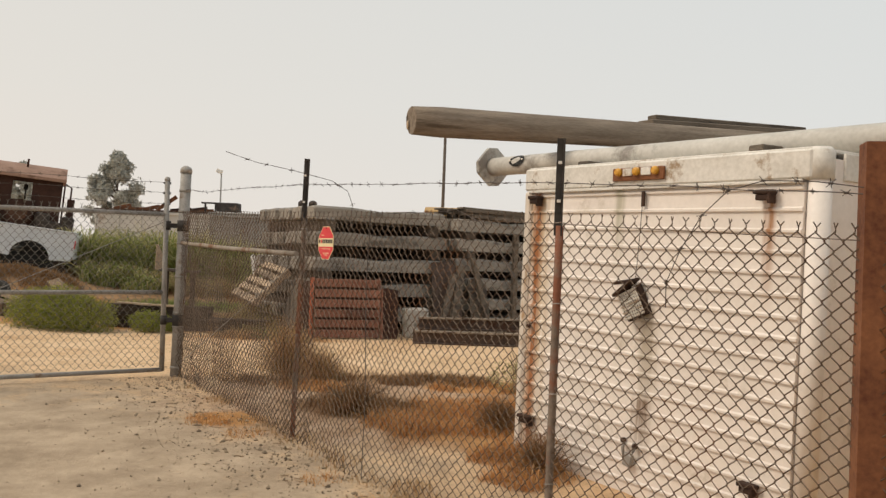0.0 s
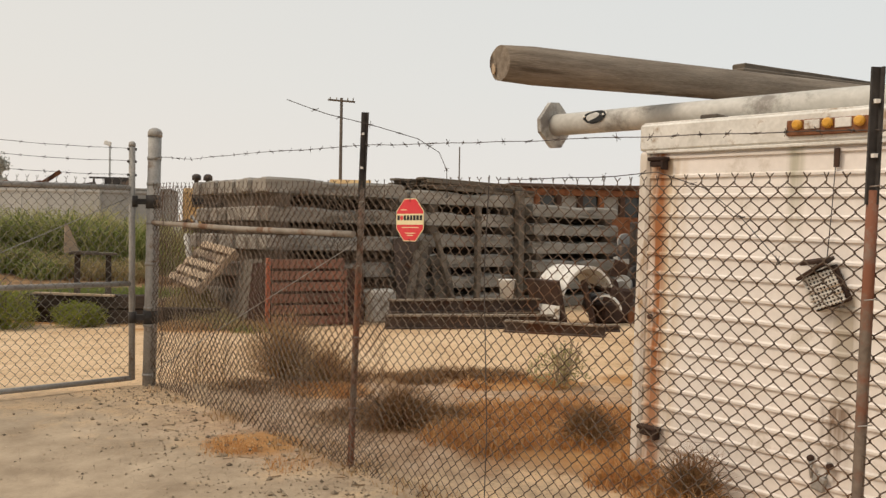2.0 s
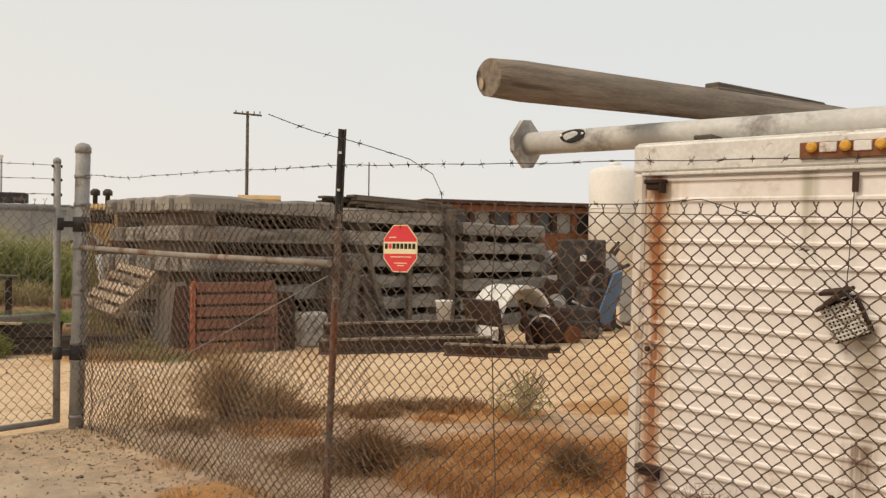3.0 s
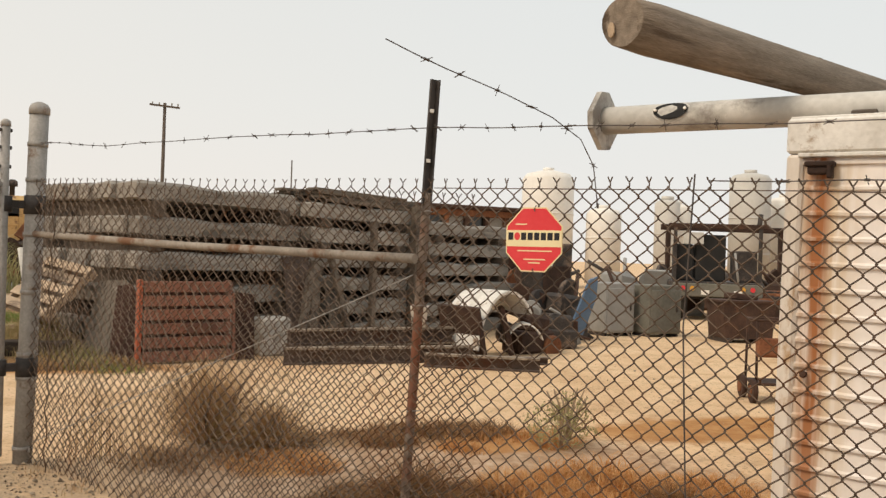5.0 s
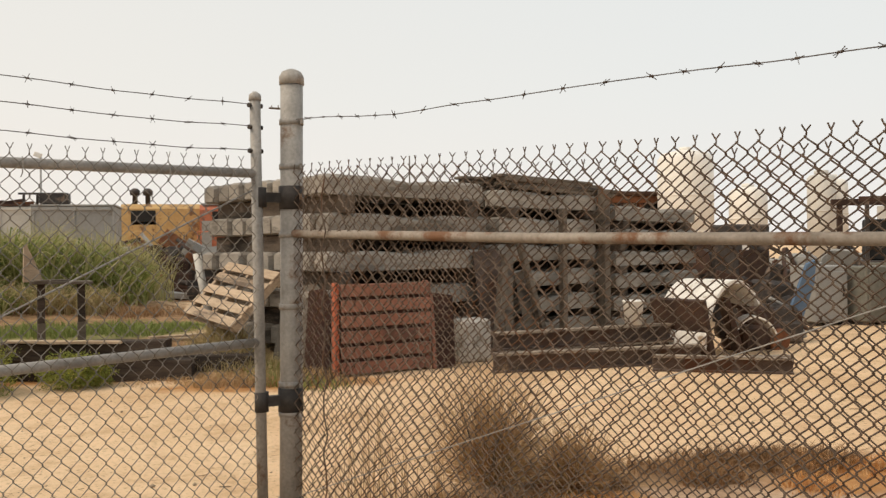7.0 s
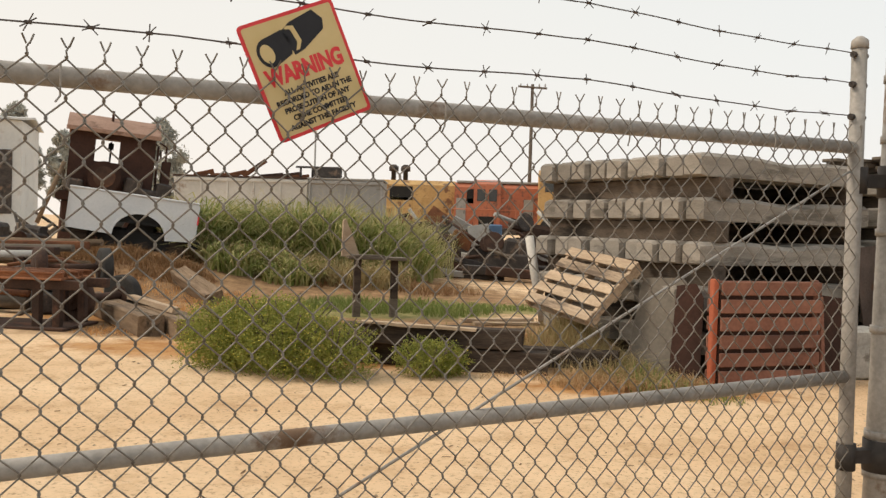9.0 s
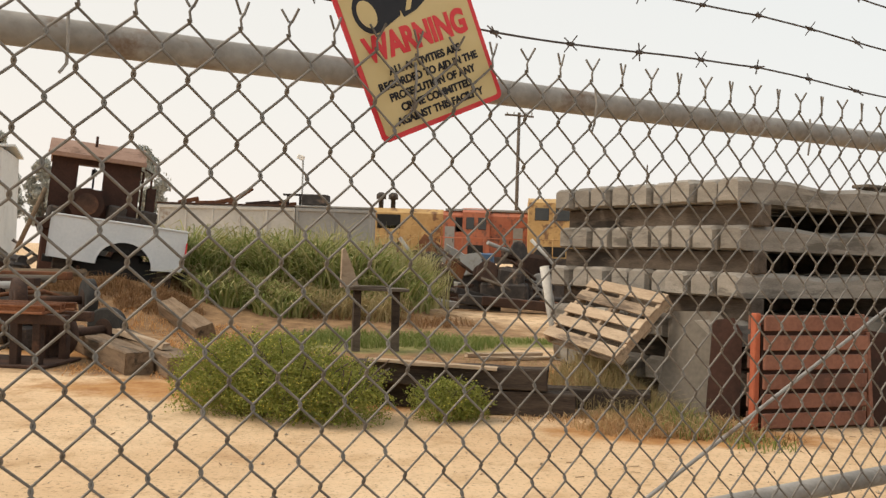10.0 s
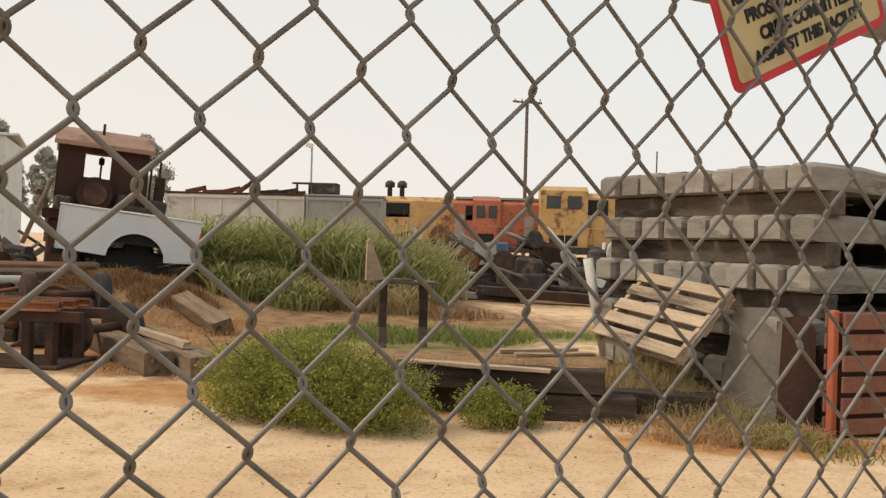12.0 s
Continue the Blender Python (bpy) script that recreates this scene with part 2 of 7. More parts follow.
# ---- mesh helpers ----
def box(bm, size, at=(0, 0, 0), rot=None, bevel=0.0):
    m = Matrix.Translation(at) @ (rot.to_4x4() if rot else Matrix.Identity(4)) @ Matrix.Diagonal((*size, 1))
    made = bmesh.ops.create_cube(bm, size=1.0, matrix=m)
    if bevel:
        edges = list({e for v in made["verts"] for e in v.link_edges})
        bmesh.ops.bevel(bm, geom=edges, offset=bevel, segments=1, affect="EDGES", profile=0.5)
    return bm


def turn(rx=0, ry=0, rz=0):
    return Euler((radians(rx), radians(ry), radians(rz))).to_matrix()


def tube(bm, pts, r, sides=8, closed_ends=True, radii=None):
    """A round bar along a run of points."""
    pts = [Vector(p) for p in pts]
    rings = []
    up = Vector((0, 0, 1))
    for i, p in enumerate(pts):
        d = (pts[min(i + 1, len(pts) - 1)] - pts[max(i - 1, 0)]).normalized()
        a = d.cross(up if abs(d.z) < 0.95 else Vector((1, 0, 0))).normalized()
        b = d.cross(a)
        rr = radii[i] if radii else r
        rings.append([bm.verts.new(p + rr * (math.cos(k * math.tau / sides) * a + math.sin(k * math.tau / sides) * b)) for k in range(sides)])
    for q, s in zip(rings, rings[1:]):
        for k in range(sides):
            f = bm.faces.new((q[k], q[(k + 1) % sides], s[(k + 1) % sides], s[k]))
            f.smooth = sides > 5
    if closed_ends:
        bm.faces.new(rings[0][::-1])
        bm.faces.new(rings[-1])
    return bm


def prism(bm, outline, y0, y1, m=None):
    """An outline in x and z, pushed from y0 to y1."""
    m = m or Matrix.Identity(4)
    a = [bm.verts.new(m @ Vector((x, y0, z))) for x, z in outline]
    b = [bm.verts.new(m @ Vector((x, y1, z))) for x, z in outline]
    n = len(outline)
    bm.faces.new(a)
    bm.faces.new(b[::-1])
    for i in range(n):
        bm.faces.new((a[(i + 1) % n], a[i], b[i], b[(i + 1) % n]))
    return bm


def part(name, bm, material, parent=None, label="", kind=""):
    """One mesh object under a thing or under a part."""
    me = bpy.data.meshes.new(name)
    bmesh.ops.recalc_face_normals(bm, faces=bm.faces[:])
    bm.to_mesh(me)
    bm.free()
    me.materials.append(material)
    ob = new(name, me)
    ob.parent = parent
    return tagged(ob, label, kind=kind)


def soup(name, verts, faces, material, parent=None):
    me = bpy.data.meshes.new(name)
    me.from_pydata(verts, [], faces)
    me.materials.append(material)
    ob = new(name, me)
    ob.parent = parent
    return ob


def thing(name, at, label, category, group="", kind="", rot=(0, 0, 0)):
    ob = new(name)
    ob.empty_display_size = 0.2
    ob.matrix_basis = pose(*at, *rot)
    return tagged(ob, label, category, group, kind)


def bm_():
    return bmesh.new()


# ---- ground ----
def ground_z(x, y):
    z = -0.03 * max(0.0, 9.3 - max(y, 2.0))
    z += 0.55 * math.exp(-((x + 12.0) / 3.2) ** 2 - ((y - 24.0) / 2.6) ** 2)
    z += 0.42 * math.exp(-((x + 11.4) / 1.7) ** 2 - ((y - 22.7) / 1.1) ** 2)
    z += 0.55 * math.exp(-((x + 8.2) / 3.0) ** 2 - ((y - 26.3) / 2.0) ** 2)
    z += 0.42 * math.exp(-((x + 3.30) / 0.5) ** 2 - ((y - 15.62) / 0.5) ** 2)
    return z


def bumps(x, y):
    near = 1.0 if y < 30 else 0.0
    return near * (0.02 * noise.noise((x * 0.7, y * 0.7, 0)) + 0.008 * noise.noise((x * 3, y * 3, 4)))


def build_ground():
    xs = [-1500, -500, -200, -100, -60, -40, -30] + [-24 + 0.25 * i for i in range(161)] + [20, 26, 34, 50, 80, 150, 500, 1500]
    ys = [-300, -80, -30, -12, -5, -2] + [0.25 * i for i in range(121)] + [32, 35, 40, 50, 65, 90, 150, 300, 800, 3000]
    verts = [(x, y, ground_z(x, y) + bumps(x, y)) for y in ys for x in xs]
    w = len(xs)
    faces = [(j * w + i, j * w + i + 1, (j + 1) * w + i + 1, (j + 1) * w + i) for j in range(len(ys) - 1) for i in range(w - 1)]
    m = bpy.data.materials.new("sandy_dirt")
    m.use_nodes = True
    n, l = m.node_tree.nodes, m.node_tree.links
    p = n["Principled BSDF"]
    p.inputs["Roughness"].default_value, p.inputs["Specular IOR Level"].default_value = 0.95, 0.1
    tc = n.new("ShaderNodeTexCoord")

    def noise_node(scale, detail, rough=0.6):
        t = n.new("ShaderNodeTexNoise")
        t.inputs["Scale"].default_value, t.inputs["Detail"].default_value, t.inputs["Roughness"].default_value = scale, detail, rough
        l.new(tc.outputs["Object"], t.inputs["Vector"])
        return t.outputs["Fac"]

    def ramp_node(src, stops):
        r = n.new("ShaderNodeValToRGB")
        r.color_ramp.elements[0].position, r.color_ramp.elements[0].color = stops[0][0], (*stops[0][1], 1)
        r.color_ramp.elements[1].position, r.color_ramp.elements[1].color = stops[-1][0], (*stops[-1][1], 1)
        for at, c in stops[1:-1]:
            r.color_ramp.elements.new(at).color = (*c, 1)
        l.new(src, r.inputs[0])
        return r.outputs[0]

    def mix_node(fac, a, b):
        x = n.new("ShaderNodeMix")
        x.data_type = "RGBA"
        l.new(fac, x.inputs[0])
        l.new(a, x.inputs[6])
        if isinstance(b, tuple):
            x.inputs[7].default_value = (*b, 1)
        else:
            l.new(b, x.inputs[7])
        return x.outputs[2]

    def spot(cx, cy, rx, ry, soft=0.5):
        """1 inside an oval of dirt, 0 outside, with a ragged rim."""
        sub = n.new("ShaderNodeVectorMath")
        sub.operation = "SUBTRACT"
        l.new(tc.outputs["Object"], sub.inputs[0])
        sub.inputs[1].default_value = (cx, cy, 0)
        div = n.new("ShaderNodeVectorMath")
        div.operation = "MULTIPLY"
        l.new(sub.outputs[0], div.inputs[0])
        div.inputs[1].default_value = (1 / rx, 1 / ry, 0)
        ln = n.new("ShaderNodeVectorMath")
        ln.operation = "LENGTH"
        l.new(div.outputs[0], ln.inputs[0])
        add = n.new("ShaderNodeMath")
        add.operation = "MULTIPLY_ADD"
        l.new(rag, add.inputs[0])
        add.inputs[1].default_value = 1.1
        l.new(ln.outputs["Value"], add.inputs[2])
        mr = n.new("ShaderNodeMapRange")
        mr.inputs["From Min"].default_value, mr.inputs["From Max"].default_value = 1.5 + soft * 0.35, 1.5 - soft * 0.35
        l.new(add.outputs[0], mr.inputs[0])
        return mr.outputs[0]

    rag = noise_node(2.6, 9, 0.72)
    sand = ramp_node(noise_node(0.6, 8, 0.62), [(0.3, (0.56, 0.375, 0.220)), (0.5, (0.655, 0.465, 0.29)), (0.7, (0.72, 0.535, 0.352))])
    speck = ramp_node(noise_node(28, 4, 0.7), [(0.30, (0.46, 0.43, 0.40)), (0.45, (1, 1, 1)), (0.75, (1.06, 1.05, 1.03))])
    mul = n.new("ShaderNodeMix")
    mul.data_type, mul.blend_type = "RGBA", "MULTIPLY"
    mul.inputs[0].default_value = 1.0
    l.new(sand, mul.inputs[6])
    l.new(speck, mul.inputs[7])
    mottle = ramp_node(noise_node(2.6, 8, 0.72), [(0.34, (0.80, 0.74, 0.68)), (0.5, (1, 1, 1)), (0.68, (1.06, 1.04, 1.02))])
    mul2 = n.new("ShaderNodeMix")
    mul2.data_type, mul2.blend_type = "RGBA", "MULTIPLY"
    mul2.inputs[0].default_value = 1.0
    l.new(mul.outputs[2], mul2.inputs[6])
    l.new(mottle, mul2.inputs[7])
    colour = mul2.outputs[2]
    road = ramp_node(noise_node(2.2, 8, 0.7), [(0.35, (0.32, 0.242, 0.168)), (0.65, (0.51, 0.398, 0.285))])
    colour = mix_node(spot(-4.2, 4.2, 4.6, 5.0, 0.5), colour, road)
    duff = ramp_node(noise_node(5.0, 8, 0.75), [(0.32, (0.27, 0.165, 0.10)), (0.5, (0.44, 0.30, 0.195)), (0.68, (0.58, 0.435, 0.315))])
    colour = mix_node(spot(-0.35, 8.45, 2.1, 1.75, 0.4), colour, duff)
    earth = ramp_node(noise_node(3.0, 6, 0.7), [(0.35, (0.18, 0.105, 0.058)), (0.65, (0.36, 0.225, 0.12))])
    orange = ramp_node(noise_node(4.0, 6, 0.7), [(0.35, (0.36, 0.17, 0.065)), (0.65, (0.50, 0.28, 0.12))])
    for cx, cy, rx, ry in ((0.50, 7.7, 1.15, 1.0), (2.7, 9.6, 1.5, 0.5), (-1.3, 9.3, 0.4, 0.45), (0.5, 9.5, 0.7, 0.35), (-1.8, 7.5, 0.35, 0.3), (-5.5, 15.6, 3.6, 0.9), (-6.2, 17.6, 3.6, 1.5), (-9.2, 18.6, 1.8, 1.5), (-3.9, 16.6, 1.5, 1.3), (-2.8, 14.1, 1.2, 0.5), (-1.4, 22.5, 2.0, 1.2)):
        colour = mix_node(spot(cx, cy, rx, ry), colour, orange)
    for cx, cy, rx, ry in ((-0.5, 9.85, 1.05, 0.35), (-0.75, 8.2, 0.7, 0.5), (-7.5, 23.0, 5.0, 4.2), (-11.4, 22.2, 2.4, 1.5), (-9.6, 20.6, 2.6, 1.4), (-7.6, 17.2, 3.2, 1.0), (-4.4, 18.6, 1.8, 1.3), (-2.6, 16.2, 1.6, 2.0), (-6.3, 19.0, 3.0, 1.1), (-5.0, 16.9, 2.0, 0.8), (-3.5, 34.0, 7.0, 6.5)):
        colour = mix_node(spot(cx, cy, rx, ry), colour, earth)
    moss = ramp_node(noise_node(5.0, 6, 0.7), [(0.35, (0.16, 0.17, 0.055)), (0.65, (0.32, 0.26, 0.12))])
    for cx, cy, rx, ry in ((-6.2, 20.4, 2.2, 1.2), (-3.8, 21.5, 1.6, 0.9)):
        colour = mix_node(spot(cx, cy, rx, ry), colour, moss)
    l.new(colour, p.inputs["Base Color"])
    bp = n.new("ShaderNodeBump")
    bp.inputs["Strength"].default_value, bp.inputs["Distance"].default_value = 0.65, 0.035
    l.new(noise_node(11, 8, 0.74), bp.inputs["Height"])
    l.new(bp.outputs[0], p.inputs["Normal"])
    ob = soup("ground", verts, faces, m)
    for f in ob.data.polygons:
        f.use_smooth = True
    tagged(ob, "pale sandy dirt yard with orange dry patches", "ground", kind="structure")


build_ground()

# ---- chain-link fence and gate ----
FENCE = [(-2.90, 9.53), (-1.13, 6.84), (0.57, 4.33), (1.47, 3.00)]
FENCE_TOP = [1.84, 1.752, 1.668, 1.59]
DIAMOND = 0.0738


def link_mesh(length, height, place, sides, r, lean):
    """Woven wire: each wire is a flattened spiral that hooks the next; place(u, out, z) gives the point in the world."""
    verts, faces = [], []
    half, deep = DIAMOND / 2, r * 1.15

    def run(pts):
        base = len(verts)
        pts = [Vector(q) for q in pts]
        for i, q in enumerate(pts):
            d = (pts[min(i + 1, len(pts) - 1)] - pts[max(i - 1, 0)]).normalized()
            a = d.cross(lean).normalized()
            b = d.cross(a)
            for k in range(sides):
                ang = k * math.tau / sides
                verts.append(tuple(q + r * (math.cos(ang) * a + math.sin(ang) * b)))
        for i in range(len(pts) - 1):
            for k in range(sides):
                k2 = (k + 1) % sides
                faces.append((base + i * sides + k, base + i * sides + k2, base + (i + 1) * sides + k2, base + (i + 1) * sides + k))

    count = int(length / half)
    steps = int(height / half)
    for c in range(count):
        u0, u1 = c * half - r * 0.95, (c + 1) * half + r * 0.95
        if c % 2:
            u0, u1 = u1, u0
        pts = []
        for s in range(steps + 1):
            z = s * half
            a, b = (u0, u1) if s % 2 == 0 else (u1, u0)
            side = deep if s % 2 == 0 else -deep
            pts.append((a, 0.0, z))
            if s < steps and sides > 4:
                for f, g, o in ((0.01, 0.055, 0.5), (0.085, 0.15, 1.0), (0.915, 0.85, 1.0), (0.99, 0.945, 0.5)):
                    pts.append((a + (b - a) * f, side * o, z + half * g))
            elif s < steps:
                pts.append((a + (b - a) * 0.08, side, z + half * 0.13))
                pts.append((a + (b - a) * 0.92, side, z + half * 0.87))
        run([place(u, o, z) for u, o, z in pts])
        if c % 2:
            continue
        top = steps * half
        ua = u1 if steps % 2 else u0
        tip = 1 if c % 4 else -1
        run([place(ua, 0, top - 0.004), place(ua + 0.003, r, top + 0.009), place(ua - 0.003, -r, top + 0.018)])
        run([place(ua - 0.003, -r, top + 0.016), place(ua - 0.011, 0.006 * tip, top + 0.034)])
        run([place(ua + 0.003, r, top + 0.015), place(ua + 0.012, -0.006 * tip, top + 0.032)])
    return verts, faces


def along(line, tops, u):
    """Point and top height at u metres along the fence line."""
    for (a, b), (p, q) in zip(zip(line, line[1:]), zip(tops, tops[1:])):
        d = math.dist(a, b)
        if u <= d or b == line[-1]:
            f = u / d
            return a[0] + (b[0] - a[0]) * f, a[1] + (b[1] - a[1]) * f, p + (q - p) * f
        u -= d


def barbed(name, pts, parent, label="", r=0.0022, sag=0.0, step=0.125, barb=0.022):
    """Two-strand wire with barbs, through the points."""
    bm = bm_()
    pts = [Vector(p) for p in pts]
    path = []
    for a, b in zip(pts, pts[1:]):
        n = max(2, int((b - a).length / 0.06))
        for i in range(n):
            f = i / n
            q = a.lerp(b, f)
            q.z += -sag * math.sin(math.pi * f) + 0.007 * noise.noise(q * 3.1)
            path.append(q)
    path.append(pts[-1])
    tube(bm, path, r, 5)
    gone = 0.0
    for a, b in zip(path, path[1:]):
        gone += (b - a).length
        if gone > step:
            gone = 0.0
            for _ in range(2):
                v = Vector((random.uniform(-1, 1), random.uniform(-1, 1), random.uniform(-1, 1))).normalized() * barb
                tube(bm, [b - v, b + v], r * 0.7, 4)
            tube(bm, [b.lerp(a, 0.12), b.lerp(a, -0.12)], r * 2.1, 5)
    return part(name, bm, BARB, parent, label)


def build_fence():
    fence = thing("chain_link_fence", (-2.9, 9.53, 0), "weathered chain-link fence with leaning rusty steel posts", "fence", kind="")
    fence.matrix_basis = Matrix.Identity(4)
    length = sum(math.dist(a, b) for a, b in zip(FENCE, FENCE[1:]))
    face = Vector((-0.83, -0.556, 0))
    height = 49 * DIAMOND / 2

    def place(u, out, z):
        x, y, top = along(FENCE, FENCE_TOP, u + 0.03)
        belly = 0.035 * noise.noise((u * 0.9, z * 1.1, 3.0)) + 0.012 * noise.noise((u * 3, z * 3, 7.0))
        if z < 0.5:
            belly += (0.5 - z) * 0.25 * noise.noise((u * 1.3, 9.0, 1.0))
        zz = top - 0.045 - height + z + 0.012 * noise.noise((u * 1.1, 0, 5.0))
        return (x + face.x * (out + belly), y + face.y * (out + belly), zz)

    v, f = link_mesh(length + 0.75, height, place, 4, 0.0028, face)
    soup("chain_link_mesh", v, f, WIRE, fence)

    def place_patch(u, out, z):
        # an older length of mesh hung loosely behind, bunched up towards the corner post
        w = 0.02 + u - 0.16 * (1 - math.exp(-u / 0.5)) + 0.012 * noise.noise((z * 2.1, u * 0.6, 2.0))
        x, y, top = along(FENCE, FENCE_TOP, max(w, 0.0))
        deep = -0.022 + 0.03 * noise.noise((u * 1.6, z * 1.3, 21.0)) + 0.016 * noise.noise((u * 5, z * 4, 13.0))
        zz = top - 0.075 - height + z + 0.02 * noise.noise((u * 0.8, 3.0, 5.0)) - 0.010 * w
        return (x + face.x * (out + deep), y + face.y * (out + deep), zz)

    v, f = link_mesh(3.62, height, place_patch, 4, 0.0026, face)
    soup("overlapping_mesh", v, f, WIRE, fence)
    bm = bm_()
    x, y, top = along(FENCE, FENCE_TOP, 0.34)
    tube(bm, [(x + 0.012 * math.sin(k * 2.3) - 0.03, y + 0.012 * math.cos(k * 1.7) - 0.02, -0.05 + 0.09 * k) for k in range(21)], 0.004, 5)
    part("lacing_wire", bm, WIRE, fence)
    # corner post with its cap and bands
    bm = bm_()
    x, y = FENCE[0]
    tube(bm, [(x, y, -0.1), (x + 0.015, y, 0.9), (x + 0.03, y, 2.26)], 0.058, 20)
    post = part("corner_post", bm, GALV, fence, "thick galvanised steel pipe post with domed cap")
    bm = bm_()
    tube(bm, [(x + 0.03, y, 2.245), (x + 0.03, y, 2.285), (x + 0.03, y, 2.31), (x + 0.03, y, 2.325)], 0.06, 20, radii=[0.064, 0.064, 0.05, 0.02])
    part("cap", bm, GALV, post)
    for z in (0.10, 0.55, 0.70, 1.10, 1.47, 1.66, 1.82, 2.05):
        bm = bm_()
        tube(bm, [(x + 0.013 * z, y, z - 0.014), (x + 0.013 * z, y, z + 0.014)], 0.0625, 20)
        box(bm, (0.012, 0.05, 0.028), (x + 0.013 * z + 0.045, y - 0.055, z))
        part("tension_band", bm, GALV, post)
    # leaning line posts of angle steel with darker studded tops
    for k, (foot, head) in enumerate((((-1.165, 6.98, -0.3), (-1.10, 6.86, 2.16)), ((0.575, 4.36, -0.4), (0.575, 4.26, 2.02)))):
        a, b = Vector(foot), Vector(head)
        d = (b - a).normalized()
        cut = a.lerp(b, (1.74 if k == 0 else 1.66) / b.z)
        m = d.to_track_quat("Z", "X").to_matrix().to_4x4()
        bm = bm_()
        lo = (cut - a).length
        q = Matrix.Translation(a) @ m
        prism_box = [(-0.022, -0.004), (0.022, -0.004), (0.022, 0.004), (0.005, 0.004), (0.005, 0.034), (-0.005, 0.034), (-0.005, 0.004), (-0.022, 0.004)]
        spin = Matrix(((1, 0, 0, 0), (0, 0, 1, 0), (0, 1, 0, 0), (0, 0, 0, 1)))
        tube(bm, [q @ Vector((0, 0, lo * i / 6)) for i in range(7)], 0.0205, 12)
        post = part("line_post", bm, TPOST, fence, "leaning rusty steel fence post")
        bm = bm_()
        prism(bm, prism_box, lo - 0.05, (b - a).length, q @ Matrix.Translation((0, -0.006, 0)) @ spin)
        part("post_top", bm, DARKPOST, post, "dark studded steel post extension")
        for f_ in (0.28, 0.72):
            bm = bm_()
            c = cut.lerp(b, f_)
            box(bm, (0.016, 0.016, 0.014), c + Vector((-0.012, -0.015, 0)))
            part("white_clip", bm, SIGNWHITE, post)
        for z in (0.3, 0.75, 1.2, 1.6):
            c = a.lerp(b, (z - a.z) / (b.z - a.z))
            bm = bm_()
            tube(bm, [c + Vector((-0.03, -0.025, 0)), c + Vector((0.0, -0.036, 0.004)), c + Vector((0.032, -0.015, 0.0))], 0.0025, 5)
            part("tie_wire", bm, GALV, post)
    # heavy rust-streaked end post
    bm = bm_()
    prism(bm, [(-0.05, -0.05), (0.05, -0.05), (0.05, -0.036), (-0.036, -0.036), (-0.036, 0.05), (-0.05, 0.05)], -0.5, 1.86, Matrix.Translation((1.50, 2.99, 0)) @ turn(0, 0, -12).to_4x4() @ Matrix(((1, 0, 0, 0), (0, 0, 1, 0), (0, 1, 0, 0), (0, 0, 0, 1))))
    part("end_post", bm, RUST, fence, "heavily rusted angle-iron end post")
    # brace rail and truss wire between corner post and first line post
    bm = bm_()
    a, b = Vector((-2.88, 9.50, 1.475)), Vector((-1.165, 6.86, 1.40))
    tube(bm, [a, a.lerp(b, 0.5) + Vector((0, 0, -0.01)), b], 0.021, 12)
    part("brace_rail", bm, RAILPIPE, fence, "weathered brownish pipe brace rail")
    bm = bm_()
    tube(bm, [(-2.88, 9.50, 0.12), (-1.175, 6.86, 1.33)], 0.0025, 6)
    part("truss_wire", bm, GALV, fence)
    bm = bm_()
    tube(bm, [(-0.50, 5.88, -0.25), (-0.49, 5.87, 0.4), (-0.515, 5.89, 1.2), (-0.50, 5.87, 1.72)], 0.003, 5)
    part("hanging_wire", bm, BARB, fence)
    # barbed wire strand over the fence and the broken strand that curls free
    barbed("barbed_wire", [(-2.87, 9.50, 2.065), (-2.45, 8.86, 2.0), (-1.8, 7.87, 1.985), (-1.09, 6.84, 1.955), (-0.5, 5.95, 1.90), (0.0, 5.2, 1.86), (0.56, 4.28, 1.80), (1.0, 3.6, 1.74), (1.45, 2.98, 1.68)], fence, "sagging rusty barbed wire")
    barbed("broken_barbed_wire", [(-1.55, 6.06, 2.10), (-1.33, 6.09, 2.035), (-1.05, 6.2, 1.985), (-0.83, 6.29, 1.94), (-0.71, 6.29, 1.87), (-0.67, 6.26, 1.77), (-0.67, 6.22, 1.62)], fence, "broken barbed wire curling free")
    barbed("loose_barbed_wire", [(1.45, 2.97, 1.70), (1.34, 3.13, 1.73), (1.22, 3.31, 1.75), (1.13, 3.44, 1.72), (1.06, 3.55, 1.62), (1.0, 3.63, 1.48), (0.96, 3.69, 1.34), (0.96, 3.69, 1.23)], fence, "loose drooping barbed wire")
    barbed("loose_barbed_wire", [(-0.45, 5.86, 1.70), (-0.22, 5.50, 1.69), (-0.05, 5.21, 1.685), (0.07, 5.02, 1.69), (0.20, 4.83, 1.62), (0.29, 4.69, 1.50), (0.38, 4.56, 1.33)], fence, "loose drooping barbed wire", step=0.2)
    bm = bm_()
    tube(bm, [(-1.1, 6.83, 1.70), (-0.3, 5.63, 1.66), (0.56, 4.32, 1.60), (1.45, 3.0, 1.52)], 0.002, 5)
    part("tension_wire", bm, WIRE, fence)


